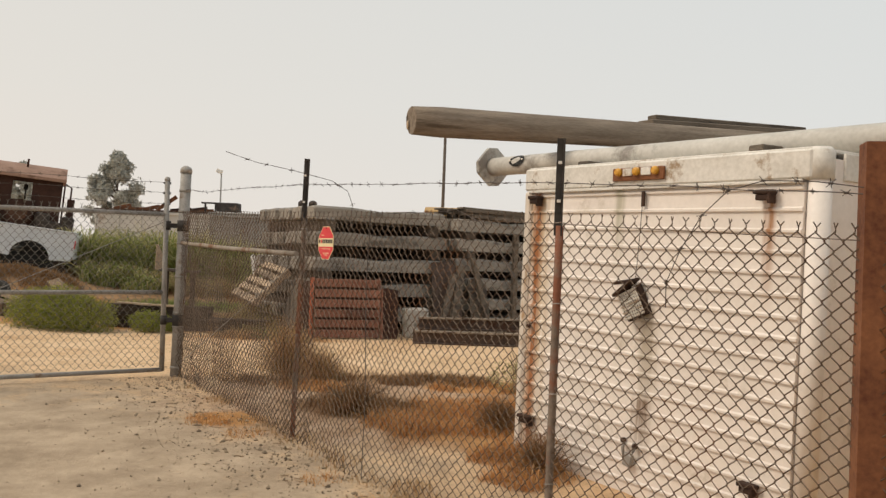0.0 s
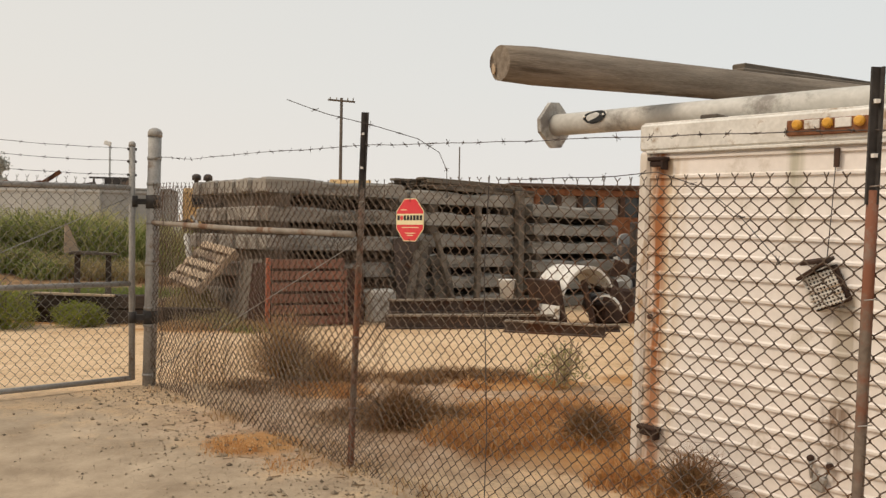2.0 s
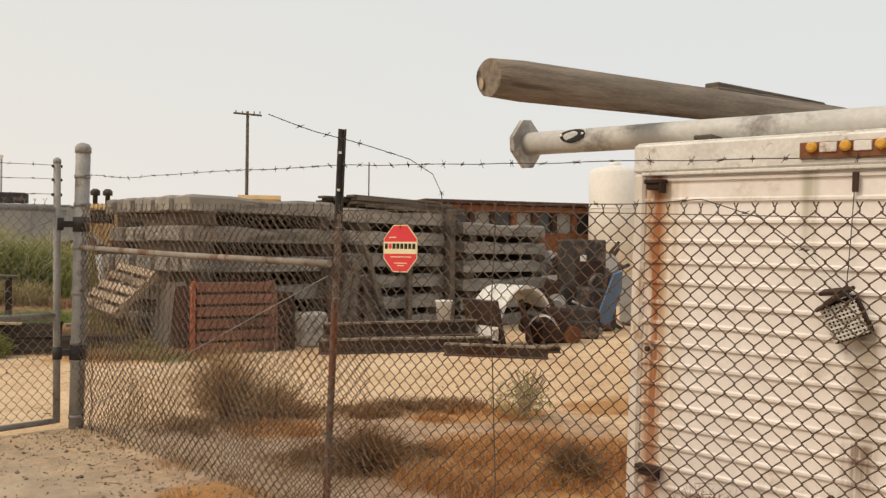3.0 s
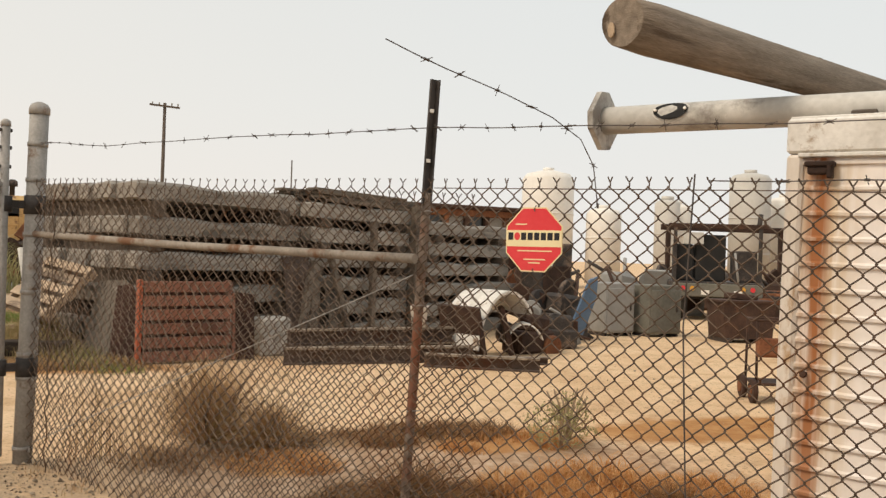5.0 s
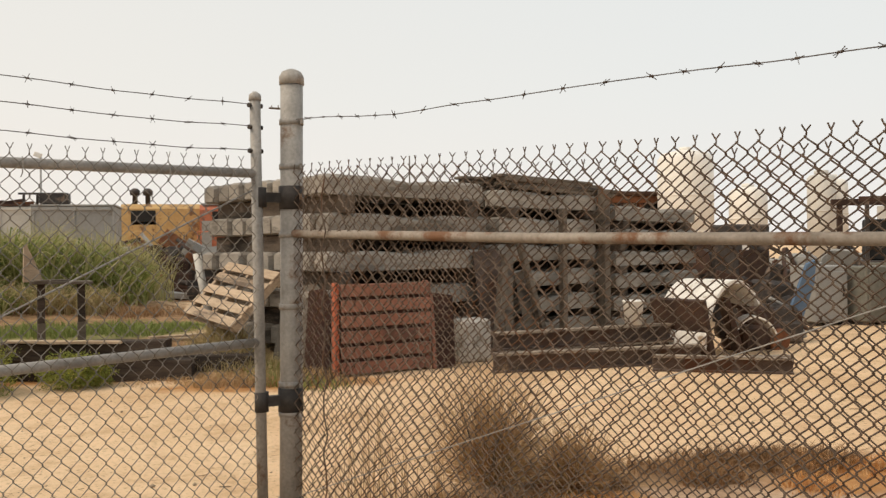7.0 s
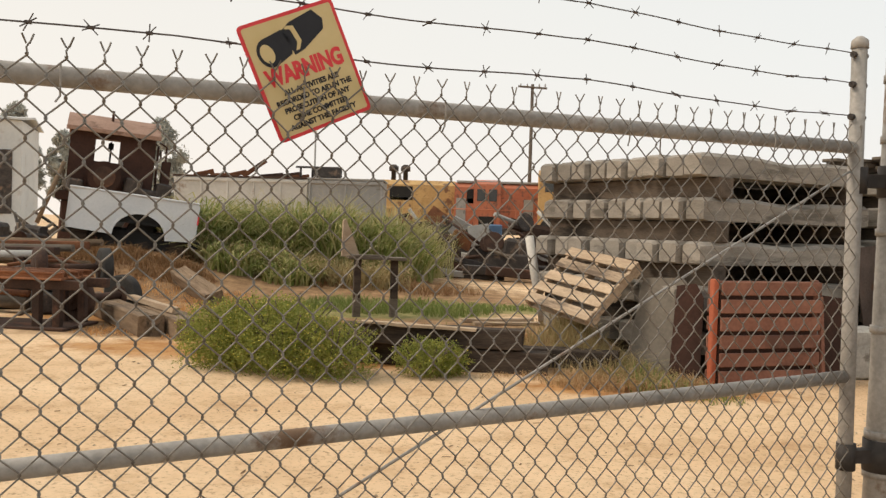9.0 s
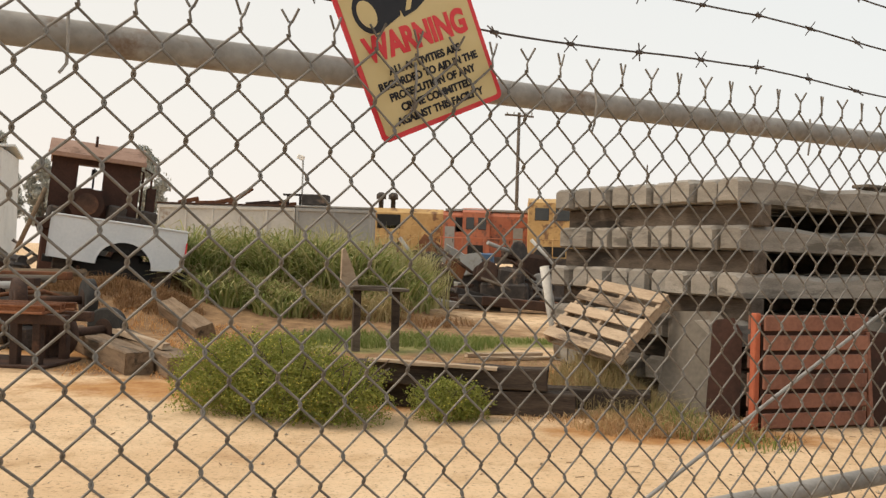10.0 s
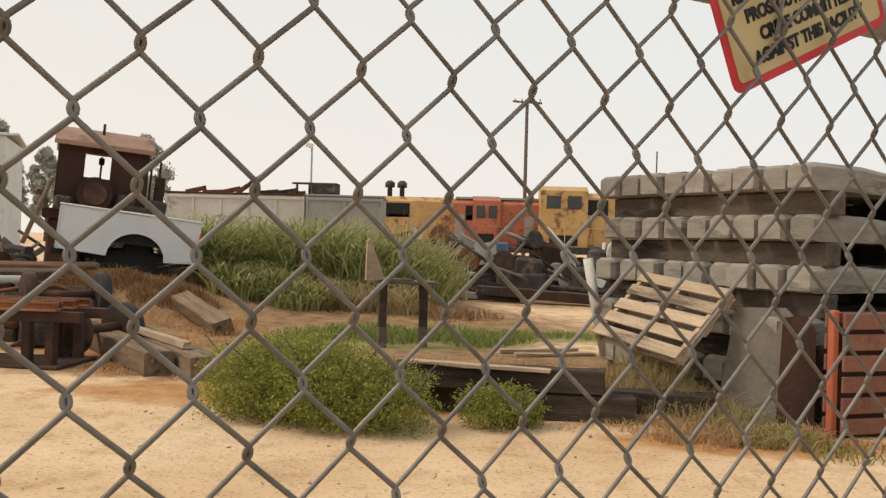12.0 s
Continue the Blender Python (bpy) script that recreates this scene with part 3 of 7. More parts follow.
def text_mesh(body, size, material, parent, m, name="lettering", label="", bold=0.0, squeeze=1.0):
    cu = bpy.data.curves.new(name, "FONT")
    cu.body, cu.size, cu.align_x, cu.align_y, cu.extrude, cu.offset = body, size, "CENTER", "CENTER", 0.0006, bold
    tmp = new("tmp_text", cu)
    me = bpy.data.meshes.new_from_object(tmp.evaluated_get(bpy.context.evaluated_depsgraph_get()))
    bpy.data.objects.remove(tmp)
    me.materials.clear()
    me.materials.append(material)
    ob = new(name, me)
    ob.parent = parent
    ob.matrix_basis = m @ Matrix.Diagonal((squeeze, 1, 1, 1))
    return tagged(ob, label)


def build_octagon_sign():
    # local frame: x to the right, y up, z out of the sign
    sign = thing("security_sign", (0, 0, 0), "red octagonal security sign with cream band hung on fence", "sign")
    c = Vector((-0.843, 6.365, 1.488))
    x_ax, n_ax = Vector((0.556, -0.831, 0)), Vector((-0.831, -0.556, 0))
    sign.matrix_basis = Matrix((( x_ax.x, 0, n_ax.x, c.x + n_ax.x * 0.025), (x_ax.y, 0, n_ax.y, c.y + n_ax.y * 0.025), (0, 1, 0, c.z), (0, 0, 0, 1)))
    flat = Matrix(((1, 0, 0, 0), (0, 0, 1, 0), (0, 1, 0, 0), (0, 0, 0, 1)))

    def octagon(w, h):
        return [(sx * w * a, sz * h * b) for sx, sz, a, b in ((-1, -1, 0.42, 1), (1, -1, 0.42, 1), (1, -1, 1, 0.42), (1, 1, 1, 0.42), (1, 1, 0.42, 1), (-1, 1, 0.42, 1), (-1, 1, 1, 0.42), (-1, -1, 1, 0.42))]
    w, h = 0.122, 0.122
    bm = bm_()
    prism(bm, octagon(w, h), -0.002, 0.0, flat)
    part("border", bm, SIGNCREAM, sign, "cream sign plate edge")
    bm = bm_()
    prism(bm, octagon(w - 0.005, h - 0.005), 0.0, 0.0008, flat)
    part("red_field", bm, SIGNRED, sign)
    bm = bm_()
    box(bm, (2 * w - 0.002, 0.062, 0.001), (0, 0.004, 0.0012))
    part("cream_band", bm, SIGNCREAM, sign)
    # brand wordmark drawn as plain shapes in its colours
    for i in range(8):
        if i == 1:
            continue
        bm = bm_()
        prism(bm, [(-0.011, -0.014), (0.011, -0.014), (0.011, 0.014), (-0.011, 0.014)], 0.0017, 0.0024, Matrix.Translation((-0.100 + i * 0.0285, 0.012, 0)) @ flat)
        part("wordmark_block", bm, SIGNBLACK, sign)
    bm = bm_()
    prism(bm, [(0.013 * math.cos(a * math.tau / 16), 0.015 * math.sin(a * math.tau / 16)) for a in range(16)], 0.0017, 0.0024, Matrix.Translation((-0.0715, 0.012, 0)) @ flat)
    part("wordmark_disc", bm, SIGNRED, sign)
    for y, ln in ((0.058, 0.05), (-0.043, 0.15), (-0.075, 0.095), (-0.088, 0.05)):
        bm = bm_()
        box(bm, (ln, 0.0045, 0.0006), (-0.055 if y > 0 else 0.005, y, 0.0012))
        part("small_print_bar", bm, SIGNCREAM, sign)
    for y in (0.114, -0.114):
        bm = bm_()
        tube(bm, [(0.004, y - 0.008, 0.003), (0.0, y, 0.004), (0.002, y + 0.016, -0.01)], 0.0022, 5)
        part("tie_wire", bm, BARB, sign)


def build_gate():
    gate = thing("chain_link_gate", (0, 0, 0), "galvanised pipe gate with chain-link mesh and barbed wire", "gate")
    h = Vector((-3.04, 9.49, 0))
    d = Vector((-0.8542, -0.5196, 0))
    face = Vector((0.5196, -0.8542, 0))
    width = 3.75

    def at(u, z, out=0.0):
        return h + d * u + face * out + Vector((0, 0, z - 0.0138 * u))

    bm = bm_()
    tube(bm, [at(0, 0.06), at(0.01, 1.1), at(0.02, 2.16)], 0.028, 14)
    stile = part("hinge_stile", bm, GALV, gate, "tall weathered pipe stile")
    bm = bm_()
    tube(bm, [at(0.02, 2.15), at(0.02, 2.18), at(0.02, 2.195)], 0.03, 12, radii=[0.032, 0.03, 0.012])
    part("cap", bm, GALV, stile)
    bm = bm_()
    tube(bm, [at(width, 0.06), at(width, 2.16)], 0.028, 14)
    part("latch_stile", bm, GALV, gate)
    for name, z, z2 in (("top_rail", 1.781, 1.781), ("middle_rail", 0.924, 0.930), ("bottom_rail", 0.075, 0.07)):
        bm = bm_()
        tube(bm, [at(0, z), at(1.2, z + (z2 - z) / 3), at(2.4, z + (z2 - z) / 1.5), at(width, z2)], 0.0235, 14)
        part(name, bm, GALV, gate, "rust-spotted galvanised pipe rail")
    for z in (0.62, 1.66):
        bm = bm_()
        tube(bm, [at(0, z - 0.05), at(0, z + 0.05)], 0.036, 14)
        box(bm, (0.12, 0.045, 0.05), h + Vector((0.07, 0.02, z)), turn(0, 0, 15))
        tube(bm, [Vector((-2.90 + 0.013 * z, 9.53, z - 0.06)), Vector((-2.90 + 0.013 * z, 9.53, z + 0.06))], 0.065, 18)
        part("hinge", bm, DARKPOST, gate, "dark steel strap hinge")
    half = DIAMOND / 2

    def place(u, out, z):
        # the gate's diamonds are taller than wide
        belly = 0.005 * noise.noise((u * 1.3, z * 1.5, 11.0))
        p = at(2.6633 + (u / half - 68) * 0.0384, 1.640 + (z / half - 34) * 0.0448, 0.041 + out + belly)
        return (p.x, p.y, p.z)

    v, f = link_mesh((width - 0.12) / 0.0384 * half, 38.5 * half, place, 6, 0.0021, face)
    ob = soup("chain_link_mesh", v, f, GATE_WIRE, gate)
    for pl in ob.data.polygons:
        pl.use_smooth = True
    bm = bm_()
    tube(bm, [at(0.03, 1.70, 0.0), at(3.5, 0.10, 0.0)], 0.0045, 6)
    part("truss_wire", bm, GALV, gate)
    for i, z in enumerate((1.87, 1.99, 2.10)):
        barbed("barbed_wire", [at(0.02, z + 0.03), at(1.3, z + 0.045), at(2.5, z + 0.028), at(width, z + 0.03)], gate, "taut barbed wire strand", sag=0.012)
        bm = bm_()
        tube(bm, [at(-0.02, z + 0.025), at(0.06, z + 0.025)], 0.012, 8)
        part("wire_clip", bm, DARKPOST, stile)
    for u in (0.5, 1.15, 1.8, 2.2, 2.75, 3.2):
        bm = bm_()
        c = at(u, 1.776)
        tube(bm, [c + Vector((0, 0, 0.03)) + face * 0.03, c + face * 0.036, c + Vector((0, 0, -0.04)) + face * 0.03, c + Vector((0, 0, -0.055)) + face * 0.036 + d * 0.01], 0.0025, 5)
        part("tie_wire", bm, GALV, gate)
    bm = bm_()
    tube(bm, [at(2.93, 0.955, -0.02), at(3.2, 1.05, -0.02)], 0.021, 10)
    part("latch_bar", bm, GALV, gate)


def build_warning_sign():
    sign = thing("warning_sign", (0, 0, 0), "tilted yellow warning sign with red border on gate", "sign")
    n_ax = Vector((0.5196, -0.8542, 0))
    x_ax = Vector((0.8542, 0.5196, 0))
    c = Vector((-3.04, 9.49, 1.818)) - x_ax * 2.194
    base = Matrix(((x_ax.x, 0, n_ax.x, c.x + n_ax.x * 0.026), (x_ax.y, 0, n_ax.y, c.y + n_ax.y * 0.026), (0, 1, 0, c.z), (0, 0, 0, 1)))
    sign.matrix_basis = base @ pose(0, 0, 0, 0, 0, 24.5)
    w, h = 0.262, 0.292
    flat = Matrix(((1, 0, 0, 0), (0, 0, 1, 0), (0, 1, 0, 0), (0, 0, 0, 1)))

    def rounded(w_, h_, r):
        pts = []
        for cx, cz, a0 in ((w_ / 2 - r, h_ / 2 - r, 0), (-w_ / 2 + r, h_ / 2 - r, 90), (-w_ / 2 + r, -h_ / 2 + r, 180), (w_ / 2 - r, -h_ / 2 + r, 270)):
            pts += [(cx + r * math.cos(radians(a0 + k * 30)), cz + r * math.sin(radians(a0 + k * 30))) for k in range(4)]
        return pts
    bm = bm_()
    prism(bm, rounded(w, h, 0.012), -0.002, 0, flat)
    part("border", bm, SIGNRED, sign, "red sign border plate")
    bm = bm_()
    prism(bm, rounded(w - 0.018, h - 0.018, 0.006), 0.0, 0.0008, flat)
    part("yellow_field", bm, SIGNTAN, sign)
    tilt = Matrix.Translation((-0.02, 0.077, 0)) @ pose(0, 0, 0, 0, 0, 12)
    # camera pictogram
    for nm, ol, y0, y1, mt in (
        ("camera_body", [(0.0, -0.036), (0.028, -0.036), (0.10, -0.018), (0.112, 0.004), (0.098, 0.036), (0.03, 0.038), (0.0, 0.030)], 0.0009, 0.0014, SIGNBLACK),
        ("camera_gap", [(0.018, -0.030), (0.034, -0.014), (0.034, 0.026), (0.018, 0.034), (0.008, 0.030), (0.022, 0.022), (0.022, -0.012), (0.008, -0.028)], 0.0014, 0.0017, SIGNTAN),
        ("lens_barrel", [(-0.055 + 0.031 * math.cos(a), 0.0 + 0.036 * math.sin(a)) for a in [k * math.tau / 20 for k in range(20)]], 0.0009, 0.0015, SIGNBLACK),
        ("lens_hood", [(-0.055, -0.036), (-0.005, -0.03), (0.012, 0.0), (0.0, 0.033), (-0.055, 0.036)], 0.0009, 0.0014, SIGNBLACK),
        ("lens_glass", [(-0.061 + 0.017 * math.cos(a), 0.0 + 0.024 * math.sin(a)) for a in [k * math.tau / 20 for k in range(20)]], 0.0016, 0.0019, SIGNTAN)):
        bm = bm_()
        prism(bm, ol, y0, y1, tilt @ flat)
        part(nm, bm, mt, sign)
    text_mesh("WARNING", 0.057, SIGNRED, sign, pose(0.0, 0.005, 0.0012), "warning_word", "bold red lettering", 0.0026, 0.76)
    for i, s in enumerate(("ALL ACTIVITIES ARE", "RECORDED TO AID IN THE", "PROSECUTION OF ANY", "CRIME COMMITTED", "AGAINST THIS FACILITY")):
        text_mesh(s, 0.0182, SIGNBLACK, sign, pose(0.0, -0.036 - i * 0.0212, 0.0012), "text_line", "bold black lettering", 0.0008, 0.94)


build_fence()
build_octagon_sign()
build_gate()
build_warning_sign()


# ---- white truck body with the poles on its roof ----
def streaked_siding():
    m = mat("rust_streaked_white_siding", (0.70, 0.635, 0.58), (0.82, 0.75, 0.695), 1.6, 0.6, 0.0, 0.12, 30, (0.54, 0.47, 0.39), 0.66)
    n, l = m.node_tree.nodes, m.node_tree.links
    p = n["Principled BSDF"]
    src = p.inputs["Base Color"].links[0].from_socket
    tc, sep = n.new("ShaderNodeTexCoord"), n.new("ShaderNodeSeparateXYZ")
    l.new(tc.outputs["Object"], sep.inputs[0])
    mp, nz = n.new("ShaderNodeMapping"), n.new("ShaderNodeTexNoise")
    mp.inputs["Scale"].default_value = (22, 22, 1.2)
    nz.inputs["Scale"].default_value, nz.inputs["Detail"].default_value = 1.0, 6
    l.new(tc.outputs["Object"], mp.inputs[0])
    l.new(mp.outputs[0], nz.inputs["Vector"])
    for cx, wide, top, low, tone in ((0.17, 0.19, 1.9, -2.2, (0.60, 0.47, 0.33)), (0.145, 0.075, 1.93, -2.6, (0.33, 0.125, 0.045)), (2.21, 0.05, 1.84, 1.2, (0.36, 0.19, 0.10)), (1.02, 0.06, 1.95, 1.3, (0.46, 0.42, 0.33)), (1.33, 0.12, 1.15, 0.25, (0.42, 0.36, 0.29)), (1.30, 0.10, 0.55, 0.1, (0.20, 0.13, 0.085))):
        off = n.new("ShaderNodeMath")
        off.operation = "SUBTRACT"
        l.new(sep.outputs["X"], off.inputs[0])
        off.inputs[1].default_value = cx
        ab = n.new("ShaderNodeMath")
        ab.operation = "ABSOLUTE"
        l.new(off.outputs[0], ab.inputs[0])
        rx = n.new("ShaderNodeMapRange")
        rx.inputs["From Min"].default_value, rx.inputs["From Max"].default_value = wide, wide * 0.3
        l.new(ab.outputs[0], rx.inputs[0])
        rz = n.new("ShaderNodeMapRange")
        rz.inputs["From Min"].default_value, rz.inputs["From Max"].default_value = low, low + (top - low) * 0.75
        l.new(sep.outputs["Z"], rz.inputs[0])
        rt = n.new("ShaderNodeMapRange")
        rt.inputs["From Min"].default_value, rt.inputs["From Max"].default_value = top + 0.02, top
        l.new(sep.outputs["Z"], rt.inputs[0])
        rn = n.new("ShaderNodeMapRange")
        rn.inputs["From Min"].default_value, rn.inputs["From Max"].default_value = 0.26, 0.52
        l.new(nz.outputs["Fac"], rn.inputs[0])
        acc = rx.outputs[0]
        for o in (rz.outputs[0], rt.outputs[0], rn.outputs[0]):
            mu = n.new("ShaderNodeMath")
            mu.operation = "MULTIPLY"
            l.new(acc, mu.inputs[0])
            l.new(o, mu.inputs[1])
            acc = mu.outputs[0]
        mx = n.new("ShaderNodeMix")
        mx.data_type = "RGBA"
        l.new(acc, mx.inputs[0])
        l.new(src, mx.inputs[6])
        mx.inputs[7].default_value = (*tone, 1)
        src = mx.outputs[2]
    l.new(src, p.inputs["Base Color"])
    return m


BOX_TURN = math.degrees(math.atan2(-0.84, 0.54))
SIDING = streaked_siding()


def build_truck_body():
    body = thing("truck_box_body", (0.63, 6.75, 0), "white metal truck box body with rust-streaked siding", "truck body", rot=(0, 1.1, BOX_TURN))
    W, D, top, low = 2.47, 4.6, 2.12, -0.12
    bm = bm_()
    box(bm, (W + 0.02, D - 0.06, top - low - 0.05), (W / 2 + 0.03, D / 2 + 0.03, (top + low) / 2 - 0.02))
    part("shell", bm, WHITEPAINT, body)
    # lapped siding boards on the rear face
    z, k = low, 0
    h = 0.119
    while z < 1.93:
        z2 = min(z + h, 1.94)
        bm = bm_()
        prism(bm, [(-0.020, z), (-0.021, z + 0.014), (-0.009, z + 0.024), (-0.006, z2), (0.02, z2), (0.02, z)], 0.06, W - 0.05, Matrix(((0, 1, 0, 0), (1, 0, 0, 0), (0, 0, 1, 0), (0, 0, 0, 1))))
        part("siding_board", bm, SIDING, body)
        z += h
    bm = bm_()
    box(bm, (W + 0.01, 0.08, 0.165), (W / 2, 0.005, top - 0.082), None, 0.012)
    header = part("header", bm, CHALK, body, "chalky flaking white header panel")
    bm = bm_()
    box(bm, (W - 0.1, 0.02, 0.02), (W / 2, -0.03, 1.945), None, 0.004)
    part("drip_edge", bm, CHALK, header)
    bm = bm_()
    box(bm, (0.075, 0.09, 2.06), (0.035, 0.01, 0.92), None, 0.015)
    part("corner_trim", bm, STAINEDTRIM, body, "beige-stained white corner trim")
    bm = bm_()
    tube(bm, [(W + 0.01, 0.045, low), (W + 0.01, 0.045, top - 0.16)], 0.062, 20)
    part("corner_trim", bm, WHITEPAINT, body, "rounded white corner post")
    bm = bm_()
    tube(bm, [(W + 0.01, 0.045, top - 0.165), (W + 0.01, 0.045, top - 0.01), (W + 0.01, 0.045, top + 0.012)], 0.07, 20, radii=[0.07, 0.07, 0.05])
    part("corner_cap", bm, CHALK, body)
    bm = bm_()
    box(bm, (0.02, D - 0.2, 0.15), (W + 0.045, D / 2 + 0.1, top - 0.085), None, 0.004)
    part("side_rail", bm, CHALK, body)
    bm = bm_()
    box(bm, (0.02, D - 0.1, 0.15), (-0.005, D / 2 + 0.05, top - 0.085), None, 0.004)
    part("side_rail", bm, CHALK, body)
    for i in range(7):
        bm = bm_()
        box(bm, (0.03, 0.05, 1.95), (W + 0.04, 0.5 + i * 0.62, 0.85), None, 0.006)
        part("side_rib", bm, WHITEPAINT, body)
    bm = bm_()
    box(bm, (W, D, 0.02), (W / 2, D / 2, top + 0.004), None, 0.004)
    part("roof", bm, CHALK, body)
    # marker lights on a rusty bar
    bm = bm_()
    box(bm, (0.46, 0.02, 0.085), (1.21, -0.045, top - 0.085), None, 0.004)
    bar = part("marker_light_bar", bm, RUST, body, "rusty marker light bar")
    for i in range(3):
        bm = bm_()
        tube(bm, [(1.045 + i * 0.165, -0.052, top - 0.07), (1.045 + i * 0.165, -0.075, top - 0.07), (1.045 + i * 0.165, -0.088, top - 0.07)], 0.027, 14, radii=[0.028, 0.027, 0.016])
        part("amber_light", bm, AMBER, bar, "amber marker light")
        bm = bm_()
        box(bm, (0.085, 0.012, 0.05), (1.125 + i * 0.165, -0.058, top - 0.072), None, 0.003)
        if i < 2:
            part("plate", bm, CHALK, bar)
        else:
            bm.free()
    for x, z, w in ((0.155, 1.87, 0.13), (2.20, 1.86, 0.13), (0.155, 0.20, 0.15), (2.18, 0.2, 0.12)):
        bm = bm_()
        box(bm, (w, 0.06, 0.025), (x, -0.05, z + 0.03), None, 0.006)
        box(bm, (w * 0.8, 0.05, 0.035), (x, -0.045, z), None, 0.006)
        box(bm, (0.02, 0.06, 0.07), (x + w / 2 - 0.02, -0.05, z), None, 0.004)
        part("hinge_bracket", bm, DARKRUST, body, "rusted hinge bracket")
    for x, z, r in ((1.18, 0.27, 0.018), (1.285, 0.25, 0.018), (0.12, 0.92, 0.016)):
        bm = bm_()
        tube(bm, [(x, -0.02, z), (x, -0.04, z), (x, -0.05, z)], r, 10, radii=[r, r, r * 0.6])
        part("lock_fitting", bm, DARKRUST, body, "corroded lock fitting")
    bm = bm_()
    for x in (1.185, 1.28):
        tube(bm, [(x, -0.03, 0.27), (x + 0.004, -0.045, 0.22), (x + (1.23 - x) * 0.3, -0.04, 0.17)], 0.011, 8)
    box(bm, (0.075, 0.035, 0.085), (1.235, -0.035, 0.15), turn(0, 12, 0), 0.008)
    part("latch", bm, GALV, body, "weathered grey door latch")
    # cable that the grate hangs from
    bm = bm_()
    tube(bm, [(1.25, -0.03, 1.90), (1.24, -0.035, 1.6), (1.225, -0.04, 1.30)], 0.0025, 6)
    part("cable", bm, DARKPOST, body)
    bm = bm_()
    box(bm, (0.03, 0.012, 0.10), (1.252, -0.03, 1.87), None, 0.003)
    part("cable_hook", bm, DARKRUST, body)
    # hanging grate
    p = body.matrix_basis @ Vector((1.235, -0.07, 1.18))
    g = thing("hanging_grate", tuple(p), "small rusty grate box hanging on a cable", "grate", rot=(0, 0, 0))
    g.matrix_basis = Matrix.Translation(p) @ turn(0, 0, BOX_TURN).to_4x4() @ turn(10, -22, 0).to_4x4()
    bm = bm_()
    box(bm, (0.20, 0.10, 0.02), (0, 0, 0.115), turn(0, -12, 0), 0.004)
    box(bm, (0.14, 0.09, 0.02), (0.02, 0, 0.15), turn(0, 14, 0), 0.004)
    part("lid", bm, DARKRUST, g)
    bm = bm_()
    box(bm, (0.19, 0.05, 0.20), (0, 0.03, 0), None, 0.005)
    part("back_box", bm, DARKRUST, g)
    for i in range(9):
        bm = bm_()
        box(bm, (0.008, 0.008, 0.18), (-0.08 + i * 0.02, -0.012, 0.0))
        part("bar", bm, CHALK, g)
    for i in range(9):
        bm = bm_()
        box(bm, (0.18, 0.008, 0.008), (0, -0.016, -0.08 + i * 0.02))
        part("bar", bm, CHALK, g)
    # round steel lamp pole laid across the roof
    pole = thing("steel_lamp_pole", (0.63, 6.75, 0), "pale painted steel lamp pole with flange and hand hole", "pole", rot=(0, 0, BOX_TURN))
    z, y = 2.285, 0.57
    bm = bm_()
    tube(bm, [(-1.22, y, z), (-0.2, y, z - 0.024), (1.5, y, z - 0.068), (4.6, y, z - 0.145)], 0.084, 28)
    part("shaft", bm, PIPEPAINT, pole)
    bm = bm_()
    prism(bm, [(-0.16, -0.09), (-0.09, -0.16), (0.09, -0.16), (0.16, -0.09), (0.16, 0.09), (0.09, 0.16), (-0.09, 0.16), (-0.16, 0.09)], -1.255, -1.22, Matrix.Translation((0, y, z)) @ Matrix(((0, 1, 0, 0), (1, 0, 0, 0), (0, 0, 1, 0), (0, 0, 0, 1))) @ turn(0, 40, 0).to_4x4())
    part("flange", bm, PIPEPAINT, pole, "thick square base flange")
    for k in range(4):
        a = radians(45 + 40 + 90 * k)
        c = Vector((-1.258, y + 0.145 * math.cos(a), z + 0.145 * math.sin(a)))
        bm = bm_()
        tube(bm, [c, c + Vector((-0.003, 0, 0))], 0.022, 12)
        part("bolt_hole", bm, BLACK, pole)
    out = Vector((0, -0.93, 0.37))
    ax = Vector((1, 0, 0))
    up = out.cross(ax)
    for nm, r1, r2, lift, mt in (("hand_hole_rim", 0.118, 0.066, 0.086, PIPEPAINT), ("hand_hole", 0.105, 0.055, 0.0905, BLACK)):
        bm = bm_()
        cen = Vector((-0.77, y, z - 0.011))
        rim = []
        for k in range(20):
            a = k * math.tau / 20
            s_ = r2 * math.sin(a)
            rim.append(bm.verts.new(cen + ax * r1 * math.cos(a) + up * s_ + out * math.sqrt(max(lift ** 2 - s_ ** 2, 0))))
        bm.faces.new(rim)
        part(nm, bm, mt, pole)
    for sx in (-1, 1):
        bm = bm_()
        c = Vector((-0.77, y, z - 0.011)) + ax * 0.09 * sx + out * 0.090
        tube(bm, [c, c + out * 0.012], 0.009, 8)
        part("bolt", bm, SIGNWHITE, pole)
    bm = bm_()
    box(bm, (0.12, 0.9, 0.075), (0.25, y + 0.2, 2.165), turn(0, 0, 6), 0.008)
    b = part("timber_chock", bm, DUNNAGE, None)
    b.matrix_basis = pole.matrix_basis
    tagged(b, "rough timber block under the steel pole", "timber")
    bm = bm_()
    box(bm, (0.12, 0.5, 0.06), (1.9, y, 2.155), turn(0, 0, -5), 0.008)
    b = part("timber_chock", bm, DUNNAGE, None)
    b.matrix_basis = pole.matrix_basis
    tagged(b, "rough timber block under the steel pole", "timber")
    # wooden utility pole resting over it
    a, d = Vector((-0.285, 6.72, 2.475)), Vector((0.92, 0.385, 0.036)).normalized()
    log = thing("wooden_pole", tuple(a), "weathered grey wooden utility pole lying on roof", "pole")
